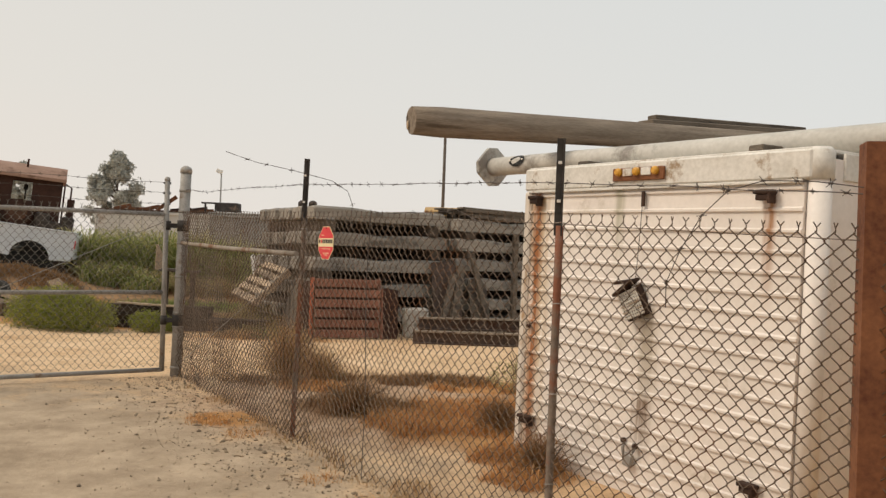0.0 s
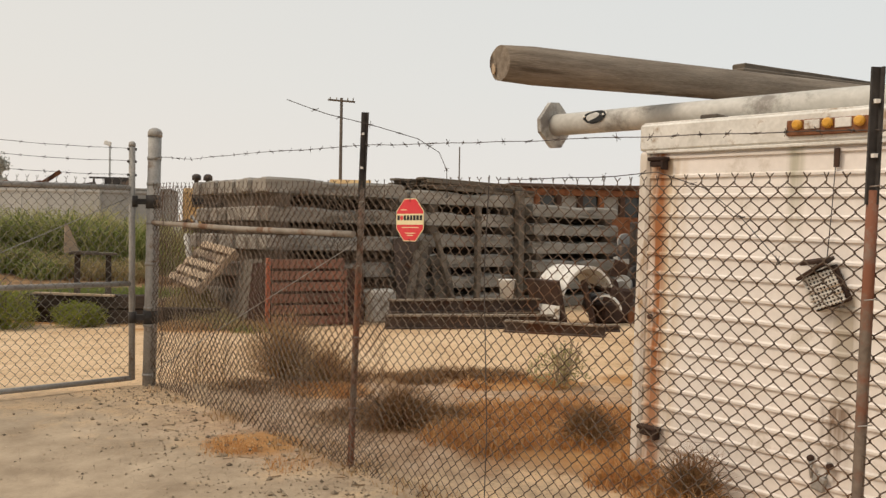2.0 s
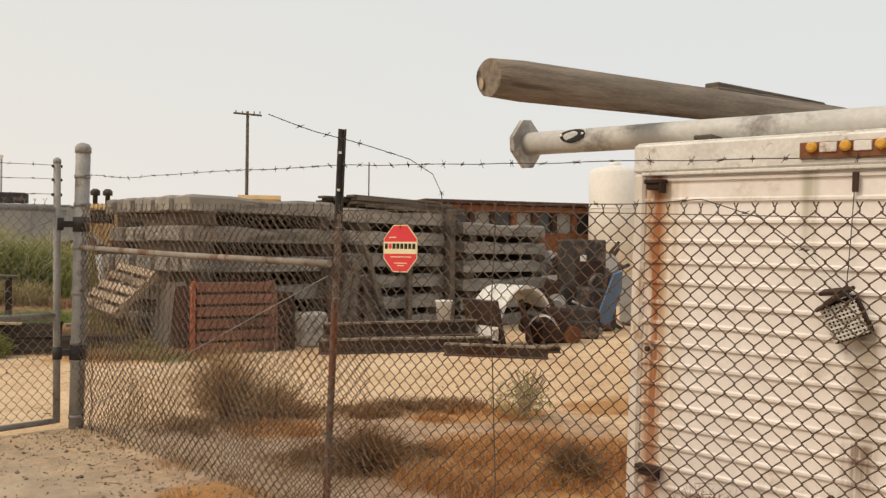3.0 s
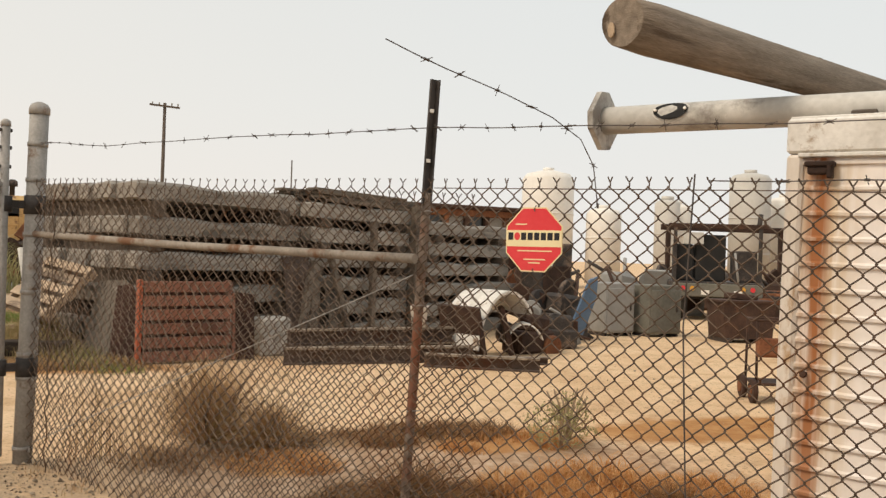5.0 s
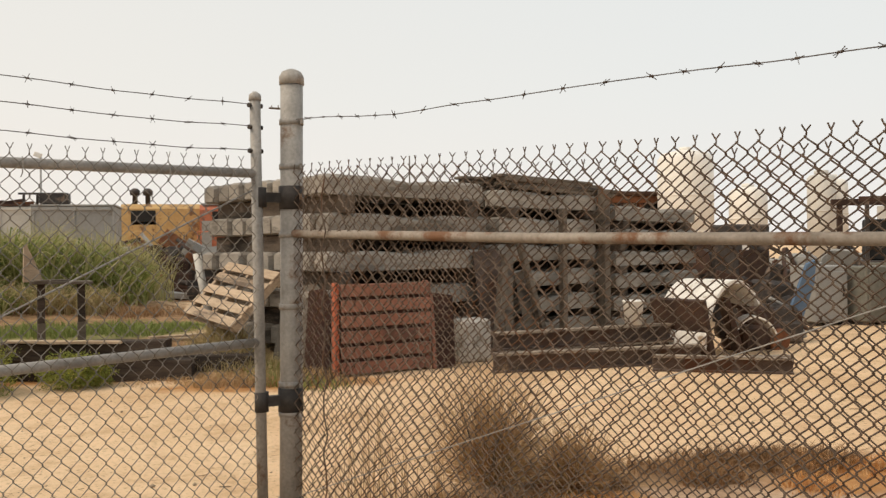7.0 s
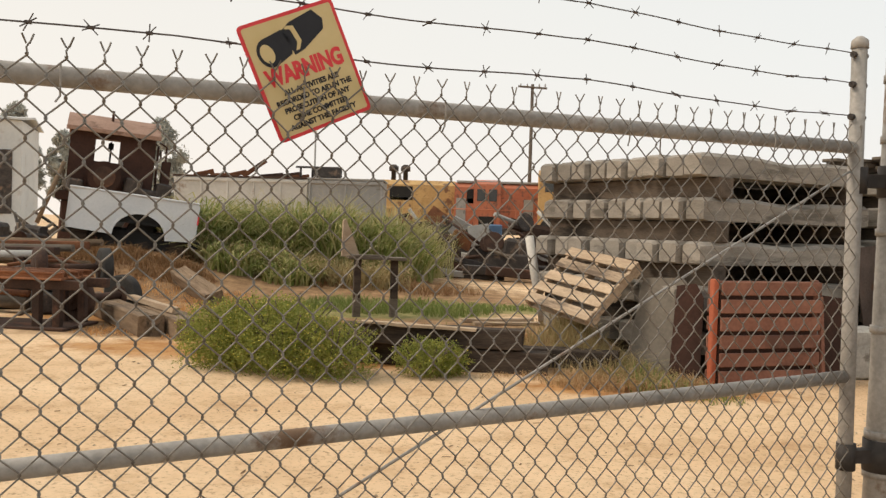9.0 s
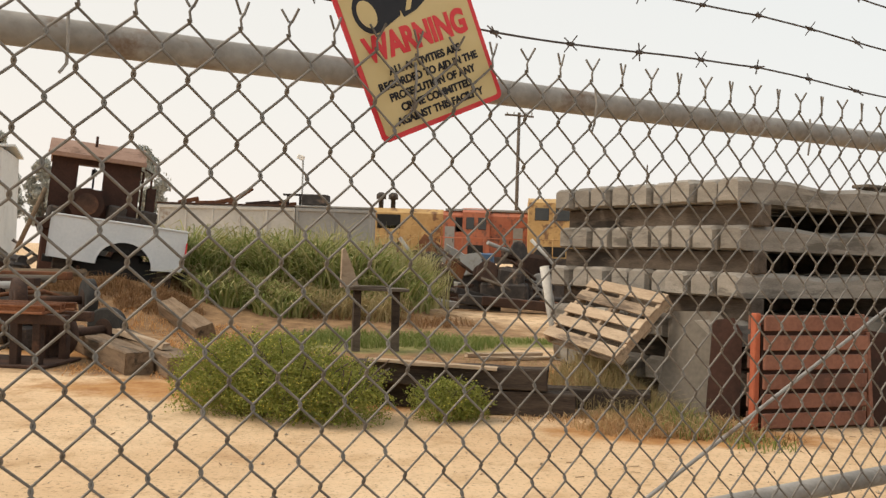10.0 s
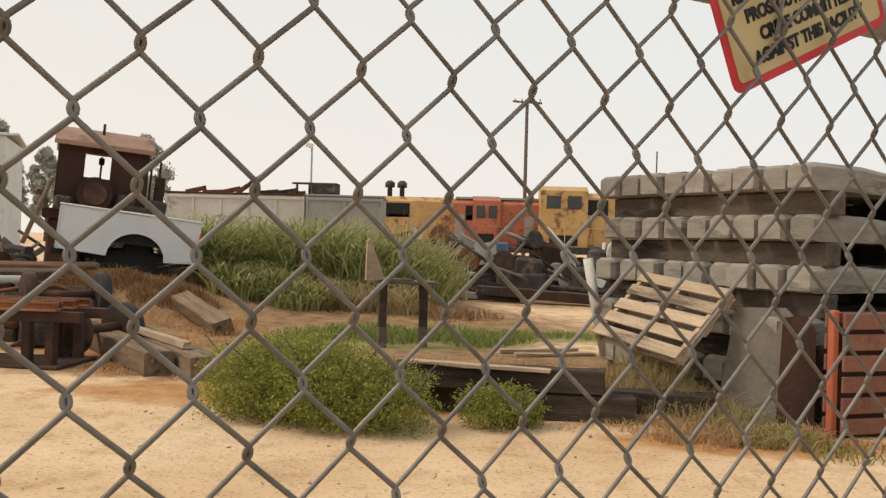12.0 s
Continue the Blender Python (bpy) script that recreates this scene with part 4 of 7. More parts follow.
    log.matrix_basis = Matrix.Translation(a) @ d.to_track_quat("X", "Z").to_matrix().to_4x4()
    bm = bm_()
    n = 24
    rings = []
    for i in range(19):
        x = i * 0.24
        r0 = 0.122 - 0.004 * x - (0.012 if i == 0 else 0)
        ring = []
        for k in range(n):
            t = k * math.tau / n
            r = r0 * (1 + 0.035 * noise.noise((math.cos(t) * 2.2, math.sin(t) * 2.2, x * 0.15)))
            ring.append(bm.verts.new((x + (0.012 * noise.noise((math.cos(t), math.sin(t), 5)) if i == 0 else 0), r * math.cos(t), r * math.sin(t))))
        rings.append(ring)
    for q, s_ in zip(rings, rings[1:]):
        for k in range(n):
            f = bm.faces.new((q[k], q[(k + 1) % n], s_[(k + 1) % n], s_[k]))
            f.smooth = True
    bm.faces.new(rings[0][::-1])
    bm.faces.new(rings[-1])
    part("shaft", bm, LOGWOOD, log)
    bm = bm_()
    prism(bm, [(0.018 * math.cos(t * 0.7) + 0.05, 0.035 * math.sin(t * 0.7) - 0.03) for t in range(9)], -0.004, 0.004, Matrix(((0, 1, 0, 0), (1, 0, 0, 0), (0, 0, 1, 0), (0, 0, 0, 1))) @ Matrix.Translation((0.0, -0.012, 0)))
    part("pale_end_scar", bm, PALLETWOOD, log, "pale split scar on the sawn end")
    bd = thing("plank", (1.80, 7.86, 2.70), "dark weathered plank lying on the wooden pole", "plank")
    bd.matrix_basis = Matrix.Translation((1.80, 7.86, 2.715)) @ Vector((0.86, 0.5, 0.06)).normalized().to_track_quat("X", "Z").to_matrix().to_4x4()
    bm = bm_()
    box(bm, (2.5, 0.2, 0.05), (1.25, 0, 0), None, 0.008)
    part("board", bm, DUNNAGE, bd)
    bm = bm_()
    box(bm, (2.2, 0.12, 0.05), (1.2, 0.05, 0.052), turn(0, 0, 2), 0.008)
    part("board", bm, DUNNAGE, bd)
    # grey box fixed to the far end of the roof
    lamp = thing("pipe_stub", (0.63, 6.75, 0), "grey steel pipe stub lying behind the lamp pole", "pipe", rot=(0, 0, BOX_TURN))
    bm = bm_()
    tube(bm, [(-0.16, 1.3, 2.07), (-0.16, 1.33, 2.07), (1.8, 1.6, 2.22)], 0.10, 18, radii=[0.13, 0.10, 0.10])
    part("shaft", bm, TANKGREY, lamp)


def build_tan_container():
    p = thing("tan_metal_container", (1.66, 2.84, 0), "faded tan ribbed metal container beside rusty post", "container", rot=(0, 0, BOX_TURN))
    # unseen bulk behind the face, sized to cut light reaching the truck's side
    L, D, top, low = 4.2, 5.0, 1.95, -0.35
    bm = bm_()
    box(bm, (L, D, top - low), (L / 2, D / 2 + 0.02, (top + low) / 2), None, 0.01)
    part("body", bm, TANPAINT, p)
    for i in range(12):
        bm = bm_()
        box(bm, (0.12, 0.04, top - low - 0.2), (0.15 + i * 0.35, 0.0, (top + low) / 2), None, 0.012)
        part("wall_rib", bm, TANPAINT, p)
    bm = bm_()
    box(bm, (0.06, 0.06, top - low + 0.02), (0.02, 0.0, (top + low) / 2), None, 0.01)
    part("corner_post", bm, RUST, p)
    bm = bm_()
    box(bm, (L + 0.04, 0.07, 0.1), (L / 2, 0.0, top - 0.03), None, 0.01)
    part("top_rail", bm, TANPAINT, p)


build_truck_body()
build_tan_container()


# ---- stacks of concrete railway ties ----
def tie_mesh(length, wide=0.265):
    """A concrete tie: deep ends, a thinner waist and chamfered top."""
    me = bpy.data.meshes.new("concrete_tie")
    verts, faces = [], []
    st = [(0.0, 0.225), (0.02, 0.235), (0.28, 0.235), (0.42, 0.205), (0.5, 0.19)]
    xs = [(f * length, h) for f, h in st] + [((1 - f) * length, h) for f, h in st[-2::-1]]
    for i, (x, h) in enumerate(xs):
        e = 0.018 if i in (0, len(xs) - 1) else 0.0
        for y, z in ((e, e), (wide - e, e), (wide - e, h - 0.04), (wide - 0.04, h - e), (0.04, h - e), (e, h - 0.04)):
            verts.append((x, y, z))
    for i in range(len(xs) - 1):
        for k in range(6):
            faces.append((i * 6 + k, i * 6 + (k + 1) % 6, (i + 1) * 6 + (k + 1) % 6, (i + 1) * 6 + k))
    faces += [tuple(range(5, -1, -1)), tuple((len(xs) - 1) * 6 + k for k in range(6))]
    me.from_pydata(verts, [], faces)
    me.materials.append(CONCRETE)
    return me


SPACER = mat("dark_rough_spacer_timber", (0.05, 0.038, 0.029), (0.135, 0.105, 0.08), 4, 0.95, 0.0, 0.9, 40, (0.03, 0.024, 0.019), 0.56, 0.25, stretch=(3, 0.5, 3))


def spacer_mesh(length, high):
    bm = bm_()
    box(bm, (0.2, length, high), (0, length / 2, high / 2), None, 0.012)
    me = bpy.data.meshes.new("timber_spacer")
    bm.to_mesh(me)
    bm.free()
    me.materials.append(SPACER)
    return me


def tie_stack(at, yaw, tops, gap, count, length, seed, label):
    rnd = random.Random(seed)
    st = thing("concrete_tie_stack", at, label, "tie stack", "stacks of concrete ties", rot=(0, 0, yaw))
    tie, pitch = tie_mesh(length), 0.298
    sp = spacer_mesh(count * pitch - 0.02, gap)
    # dark inner block added behind each gap to stop light showing through
    bm = bm_()
    box(bm, (length - 0.72, 0.2, gap), ((length - 0.72) / 2, 0, gap / 2), None, 0.01)
    filler = bpy.data.meshes.new("packing_timber")
    bm.to_mesh(filler)
    bm.free()
    filler.materials.append(SPACER)
    for j, top in enumerate(tops):
        for i in range(count):
            ob = new("concrete_tie", tie)
            ob.parent = st
            ob.matrix_basis = pose(rnd.uniform(-0.06, 0.06), i * pitch + rnd.uniform(-0.014, 0.014), top - 0.237 + rnd.uniform(0, 0.012), 0, 0, rnd.uniform(-0.8, 0.8))
        for x in (0.22, length - 0.25):
            ob = new("timber_spacer", sp)
            ob.parent = st
            ob.matrix_basis = pose(x + rnd.uniform(-0.06, 0.06), rnd.uniform(-0.06, 0.02), top - 0.237 - gap)
        # two added blocks a layer keep the gaps dark
        for y in (0.45, 0.75):
            ob = new("packing_timber", filler)
            ob.parent = st
            ob.matrix_basis = pose(0.36, y * count * pitch, top - 0.237 - gap, 0, 0, rnd.uniform(-1, 1))
    return st


ROW_TURN = math.degrees(math.atan2(0.54, 0.84))
tie_stack((-2.20, 14.78, 0), ROW_TURN, [2.25, 1.805, 1.36, 0.915, 0.47], 0.21, 9, 2.68, 3, "long stack of grey concrete railway ties on timber spacers")
tie_stack((0.29, 16.36, 0), ROW_TURN, [2.18, 1.80, 1.43, 1.06, 0.69, 0.32], 0.135, 6, 2.35, 4, "tall stack of grey concrete ties beside leaning posts")
tie_stack((2.66, 17.80, 0), ROW_TURN, [2.03, 1.67, 1.31, 0.95, 0.59, 0.25], 0.125, 6, 2.65, 5, "stack of grey concrete ties with rusty clips")


def leaning_post(at, top, size, tilt, label, material=DUNNAGE):
    p = thing("timber_post", at, label, "post", rot=tilt)
    bm = bm_()
    box(bm, (size, size, top), (0, 0, top / 2), None, 0.01)
    part("shaft", bm, material, p)
    return p


leaning_post((2.32, 17.50, 0), 2.26, 0.14, (0, 0, 30), "upright grey timber post against tie stack")
leaning_post((1.42, 16.92, 0), 1.95, 0.10, (0, 0, 30), "upright grey timber post against tie stack")
leaning_post((0.20, 15.86, 0), 1.35, 0.16, (-12, 14, 30), "leaning grey timber propped on tie stack")


def board_pile(at, yaw, rows, label, material):
    p = thing("board_pile", at, label, "board pile", rot=(0, 0, yaw))
    rnd = random.Random(int(abs(at[0]) * 100))
    z = 0.0
    for i, (ln, n, hgt) in enumerate(rows):
        for j in range(n):
            bm = bm_()
            box(bm, (ln + rnd.uniform(-0.2, 0.2), 0.22, hgt), (ln / 2 + rnd.uniform(-0.2, 0.2), 0.13 + j * 0.24, z + hgt / 2), turn(0, rnd.uniform(-1, 1), rnd.uniform(-3, 3)), 0.008)
            part("board", bm, material, p)
        z += hgt
    return p


board_pile((0.36, 16.42, 2.19), ROW_TURN - 2, [(2.6, 5, 0.06), (2.8, 4, 0.05), (2.5, 4, 0.06), (2.2, 3, 0.04)], "pile of dark weathered boards on tie stack", DUNNAGE)


# ---- things before the stacks ----
def slatted_crate():
    c = thing("slatted_crate", (-2.17, 14.36, 0), "faded red slatted wooden crate beside tie stack", "crate", rot=(0, 0, 19))
    W, H, D = 1.20, 1.02, 0.13
    for x in (0.03, W - 0.03):
        bm = bm_()
        box(bm, (0.06, D - 0.06, H), (x, D / 2, H / 2), None, 0.008)
        part("side_post", bm, REDEDGE if x < 0.5 else REDWOOD, c, "bright red side board" if x < 0.5 else "")
    for k in range(6):
        for y in (0.0, D):
            bm = bm_()
            box(bm, (W - 0.02 if y else W - 0.07, 0.03, 0.13), (W / 2 + (0 if y else 0.035), y, 0.085 + k * 0.17), None, 0.006)
            part("slat", bm, REDWOOD, c)
    # dark block inside the crate gives the slat gaps their shade as colour
    bm = bm_()
    box(bm, (W - 0.14, D - 0.06, 0.9), (W / 2, D / 2, 0.47))
    part("inner_panel", bm, CABRUST, c, "dark fill standing for shade behind the slats")
    return c


slatted_crate()


def leaning_plate(at, w, h, yaw, tilt, label, material):
    p = thing("steel_plate", at, label, "steel plate", rot=(-tilt, 0, yaw))
    bm = bm_()
    prism(bm, [(0, 0), (w, 0.02), (w * 0.98, h * 0.86), (w * 0.72, h), (0.03, h * 0.97)], -0.008, 0.008)
    part("plate", bm, material, p)
    return p


PLATEGREY = mat("stained_grey_plate", (0.11, 0.095, 0.078), (0.19, 0.165, 0.135), 2, 0.8, 0.0, 0.2, 25, (0.10, 0.05, 0.03), 0.6)
leaning_plate((-2.84, 15.24, -0.02), 0.70, 1.04, -48, 14, "grey stained steel plate leaning on tie stack", PLATEGREY)
leaning_plate((-2.50, 14.72, -0.02), 0.30, 0.98, -24, 8, "rusty steel plate leaning beside crate", CABRUST)


def pallet(at, rot, label):
    p = thing("pallet", at, label, "pallet", "", rot=rot)
    for k in range(5):
        bm = bm_()
        box(bm, (1.1, 0.125, 0.022), (0, -0.37 + k * 0.185, 0.06), turn(0, 0, (k % 3 - 1) * 0.8), 0.004)
        part("deck_board", bm, PALLETWOOD, p)
    for x in (-0.56, 0.0, 0.56):
        bm = bm_()
        box(bm, (0.05, 0.86, 0.09), (x * 0.92, 0, 0.004), None, 0.004)
        part("stringer", bm, PALLETWOOD, p)
    for k in range(3):
        bm = bm_()
        box(bm, (1.1, 0.125, 0.022), (0, -0.36 + k * 0.36, -0.052), None, 0.004)
        part("base_board", bm, PALLETWOOD, p)
    return p


pallet((-3.26, 15.62, 0.84), (44, 6, -57), "weathered wooden pallet leaning on the tie stack")


BLOCKGREY = mat("chipped_pale_concrete", (0.34, 0.32, 0.285), (0.56, 0.53, 0.48), 5, 0.92, 0.0, 0.6, 40, (0.22, 0.20, 0.17), 0.57, wear_scale=4)


def concrete_block():
    b = thing("concrete_block", (-0.44, 15.25, 0), "chipped pale concrete block on the sand", "block", rot=(0, 0, 12))
    bm = bm_()
    box(bm, (0.42, 0.40, 0.52), (0, 0, 0.26), None, 0.035)
    for v in bm.verts:
        v.co += Vector((noise.noise(v.co * 4), noise.noise(v.co * 4 + Vector((3, 0, 0))), noise.noise(v.co * 4 + Vector((0, 5, 0))))) * 0.03
    part("block", bm, BLOCKGREY, b)


concrete_block()


DUST_AND_LIT = mat("sand_dusted_steel", (0.20, 0.16, 0.12), (0.36, 0.29, 0.22), 6, 0.9, 0.0, 0.2, 40, (0.09, 0.06, 0.045), 0.56, wear_scale=5)


def i_beam(name, a, b, high, wide, label, material, category="beam", group="steel beams on the sand"):
    a, b = Vector(a), Vector(b)
    o = thing(name, tuple(a), label, category, group)
    o.matrix_basis = Matrix.Translation(a) @ (b - a).to_track_quat("X", "Z").to_matrix().to_4x4()
    ln = (b - a).length
    bm = bm_()
    t = 0.02
    prism(bm, [(-wide / 2, 0), (wide / 2, 0), (wide / 2, t), (t / 2, t * 1.3), (t / 2, high - t * 1.3), (wide / 2, high - t), (wide / 2, high), (-wide / 2, high), (-wide / 2, high - t), (-t / 2, high - t * 1.3), (-t / 2, t * 1.3), (-wide / 2, t)], 0, ln, Matrix(((0, 1, 0, 0), (1, 0, 0, 0), (0, 0, 1, 0), (0, 0, 0, 1))))
    part("section", bm, material, o)
    # pale strip on the upper edge: dust plus light painted as one tone
    bm = bm_()
    box(bm, (ln - 0.01, wide - 0.006, 0.006), (ln / 2, 0, high + 0.003))
    box(bm, (ln - 0.01, 0.012, 0.018), (ln / 2, -wide / 2 - 0.003, high - 0.01))
    part("dusty_top", bm, DUST_AND_LIT, o, "pale upper edge, dust and light in one tone")
    return o


i_beam("steel_beam", (-0.44, 14.22, 0.0), (2.15, 14.32, 0.0), 0.21, 0.16, "dark rusted steel beam lying on sand", BEAMSTEEL)
i_beam("steel_beam", (-0.34, 14.46, 0.0), (2.22, 14.94, 0.0), 0.21, 0.16, "dark rusted steel beam lying on sand", BEAMSTEEL)
i_beam("steel_beam", (-0.36, 14.45, 0.216), (2.20, 14.93, 0.216), 0.20, 0.16, "dark steel beam stacked on another", BEAMSTEEL)
i_beam("steel_beam", (1.30, 13.86, 0.0), (2.60, 13.18, 0.0), 0.17, 0.14, "dark rusted steel beam lying on sand", BEAMSTEEL)
i_beam("steel_beam", (2.10, 14.05, 0.0), (3.05, 13.85, 0.0), 0.10, 0.12, "short rusted steel section lying on sand", BEAMSTEEL)

leaning_plate((-0.10, 15.72, -0.02), 0.62, 1.42, 30, 11, "dark stained steel sheet leaning on tie stack", BEAMSTEEL)
leaning_plate((0.62, 16.12, -0.02), 0.48, 1.12, 38, 14, "grey weathered board panel leaning on tie stack", DUNNAGE)
leaning_post((0.95, 16.30, 0), 1.5, 0.09, (-9, -12, 30), "slender grey timber leaning on tie stack")
leaning_post((-0.02, 15.50, 0), 1.25, 0.10, (-14, 22, 30), "slender grey timber leaning on tie stack")


def bucket(at):
    b = thing("plastic_bucket", at, "white plastic bucket standing on a steel beam", "bucket")
    bm = bm_()
    tube(bm, [(0, 0, 0), (0, 0, 0.27), (0, 0, 0.28), (0, 0, 0.30)], 0.1, 18, radii=[0.10, 0.125, 0.135, 0.135])
    part("pail", bm, SIGNWHITE, b)


bucket((1.52, 14.80, 0.425))


def curved_shell(at, yaw, label, material, r=0.42, wide=0.5, a0=10, a1=150):
    s_ = thing("curved_fender", at, label, "fender", rot=(0, 0, yaw))
    bm = bm_()
    pts = [(r * math.cos(radians(a0 + (a1 - a0) * k / 14)), r * 1.5 * math.sin(radians(a0 + (a1 - a0) * k / 14))) for k in range(15)]
    inner = [(x * 0.95, z * 0.95) for x, z in pts[::-1]]
    prism(bm, pts + inner, -wide / 2, wide / 2)
    part("shell", bm, material, s_)
    bm = bm_()
    box(bm, (0.08, wide + 0.05, 0.7), (r * 0.9, 0, 0.33), turn(0, 14, 0), 0.01)
    part("rim", bm, DARKRUST, s_)
    return s_


curved_shell((2.66, 14.95, 0.06), 200, "cream curved metal fender lying among machine parts", CHALK, 0.60, 0.8, 5, 140)
curved_shell((3.12, 14.75, 0.05), 160, "small cream curved panel among machine parts", CHALK, 0.3, 0.4, 20, 150)


def wheel_part(rad, wide, c, parent, axis=(0, 1, 0), material=None, hub=None):
    ax = Vector(axis).normalized()
    c = Vector(c)
    bm = bm_()
    tube(bm, [c - ax * wide / 2, c - ax * wide * 0.4, c + ax * wide * 0.4, c + ax * wide / 2], rad, 24, radii=[rad * 0.9, rad, rad, rad * 0.9])
    w = part("wheel", bm, material or RUBBER, parent)
    bm = bm_()
    tube(bm, [c - ax * (wide / 2 + 0.012), c + ax * (wide / 2 + 0.012)], rad * 0.5, 16)
    part("hub", bm, hub or DARKRUST, w)
    return w


def machine_heap(at, yaw, seed, label, big=1.0, colours=None, name="scrap_machine", n=9):
    """A broken machine: casting, frame bars, pulleys and a shaft, bolted together."""
    rnd = random.Random(seed)
    m = thing(name, at, label, "scrap machine", rot=(0, 0, yaw))
    cols = colours or [BLACKSTEEL, DARKRUST, RUST]
    bm = bm_()
    box(bm, (0.9 * big, 0.5 * big, 0.4 * big), (0, 0, 0.2 * big), None, 0.05 * big)
    box(bm, (0.5 * big, 0.42 * big, 0.35 * big), (0.12 * big, 0, 0.5 * big), turn(0, 8, 0), 0.06 * big)
    part("casting", bm, cols[0], m)
    for k in range(n):
        bm = bm_()
        c = Vector((rnd.uniform(-0.5, 0.5), rnd.uniform(-0.3, 0.3), rnd.uniform(0.1, 0.75))) * big
        if k % 3 == 0:
            r = rnd.uniform(0.1, 0.2) * big
            d = Vector((rnd.uniform(-0.4, 0.4), 1, rnd.uniform(-0.3, 0.3))).normalized()
            tube(bm, [c - d * 0.05, c - d * 0.03, c + d * 0.03, c + d * 0.05], r, 18, radii=[r, r * 1.06, r * 1.06, r])
            part("pulley", bm, rnd.choice(cols), m)
        elif k % 3 == 1:
            d = Vector((rnd.uniform(-1, 1), rnd.uniform(-0.5, 0.5), rnd.uniform(-0.3, 0.9))).normalized() * 0.4 * big
            tube(bm, [c - d, c, c + d + Vector((0, 0, -0.05))], 0.03 * big, 10)
            part("shaft", bm, rnd.choice(cols), m)
        else:
            box(bm, (rnd.uniform(0.15, 0.5) * big, 0.08 * big, rnd.uniform(0.1, 0.35) * big), c, turn(rnd.uniform(-20, 20), rnd.uniform(-40, 40), rnd.uniform(-30, 30)), 0.01)
            part("bracket", bm, rnd.choice(cols), m)
    return m


machine_heap((3.45, 15.3, 0), 20, 11, "rusty broken machine with pulleys on the sand", 0.85, [DARKRUST, RUST, BLACKSTEEL])
machine_heap((4.2, 15.9, 0), -25, 12, "grimy engine block with pipes on the sand", 0.8, [BLACKSTEEL, GREYPAINT, DARKRUST])
machine_heap((4.9, 17.2, 0), 10, 13, "dark machine with blue cover beside ties", 1.2, [BLACKSTEEL, BLACKSTEEL, DARKRUST])


def blue_cover():
    b = thing("blue_cover", (4.75, 16.55, 0), "faded blue sheet cover leaning on a machine", "cover", rot=(12, 10, 20))
    bm = bm_()
    prism(bm, [(0, 0.25), (0.36, 0.2), (0.40, 0.9), (0.28, 1.25), (0.10, 1.15)], -0.02, 0.02)
    part("sheet", bm, BLUE, b)
    bm = bm_()
    tube(bm, [(0.2, 0.04, 0.0), (0.2, 0.04, 0.7)], 0.025, 8)
    part("stand", bm, BLACKSTEEL, b)


blue_cover()


def tall_dark_cabinet(at):
    c = thing("machine_cabinet", at, "tall black machine cabinet with white label", "cabinet", rot=(0, 0, 15))
    bm = bm_()
    box(bm, (0.85, 0.6, 1.75), (0, 0, 0.875), None, 0.03)
    part("body", bm, BLACKSTEEL, c)
    bm = bm_()
    box(bm, (0.16, 0.01, 0.16), (-0.2, -0.305, 1.35), None, 0.002)
    part("label_plate", bm, SIGNWHITE, c)
    bm = bm_()
    box(bm, (0.7, 0.02, 1.2), (0, -0.305, 0.7), None, 0.006)
    part("door", bm, DARKRUST, c)


tall_dark_cabinet((5.55, 18.9, 0))


def steel_cabinet(at, yaw, w, h, label, material):
    c = thing("steel_cabinet", at, label, "cabinet", "steel cabinets in the yard", rot=(0, 0, yaw))
    bm = bm_()
    box(bm, (w, 0.6, h - 0.06), (0, 0, h / 2 + 0.03), None, 0.02)
    part("body", bm, material, c)
    bm = bm_()
    box(bm, (w * 0.86, 0.02, h * 0.8), (0, -0.305, h * 0.5), None, 0.008)
    dr = part("door", bm, material, c)
    bm = bm_()
    box(bm, (0.03, 0.03, 0.14), (w * 0.33, -0.325, h * 0.55), None, 0.006)
    part("handle", bm, BLACKSTEEL, dr)
    for x in (-w * 0.42, w * 0.42):
        bm = bm_()
        box(bm, (0.06, 0.5, 0.07), (x, 0, 0.035))
        part("foot", bm, BLACKSTEEL, c)


GREYGREEN = mat("grey_green_cabinet_paint", (0.11, 0.105, 0.085), (0.19, 0.18, 0.15), 2, 0.7, 0.0, 0.1, 20, (0.10, 0.06, 0.04), 0.62)
steel_cabinet((6.55, 18.1, 0), 8, 0.72, 1.02, "pale grey steel cabinet standing on sand", GREYPAINT)
steel_cabinet((7.45, 17.9, 0), 4, 0.78, 1.0, "stained grey-green steel cabinet on sand", GREYGREEN)


def rusty_bin(at, yaw):
    b = thing("steel_bin", at, "dark rusted steel bin on the sand", "bin", rot=(0, 0, yaw))
    bm = bm_()
    prism(bm, [(-0.46, 0.08), (0.46, 0.08), (0.52, 0.75), (-0.52, 0.75)], -0.35, 0.35)
    part("hopper", bm, DARKRUST, b)
    bm = bm_()
    box(bm, (1.10, 0.76, 0.05), (0, 0, 0.76), None, 0.01)
    box(bm, (0.5, 0.4, 0.12), (0.05, 0.1, 0.83), turn(0, 6, 10), 0.02)
    part("lid", bm, DARKRUST, b)
    for x in (-0.4, 0.4):
        bm = bm_()
        box(bm, (0.08, 0.8, 0.09), (x, 0, 0.045))
        part("skid", bm, BLACKSTEEL, b)


rusty_bin((8.55, 16.75, 0), -12)


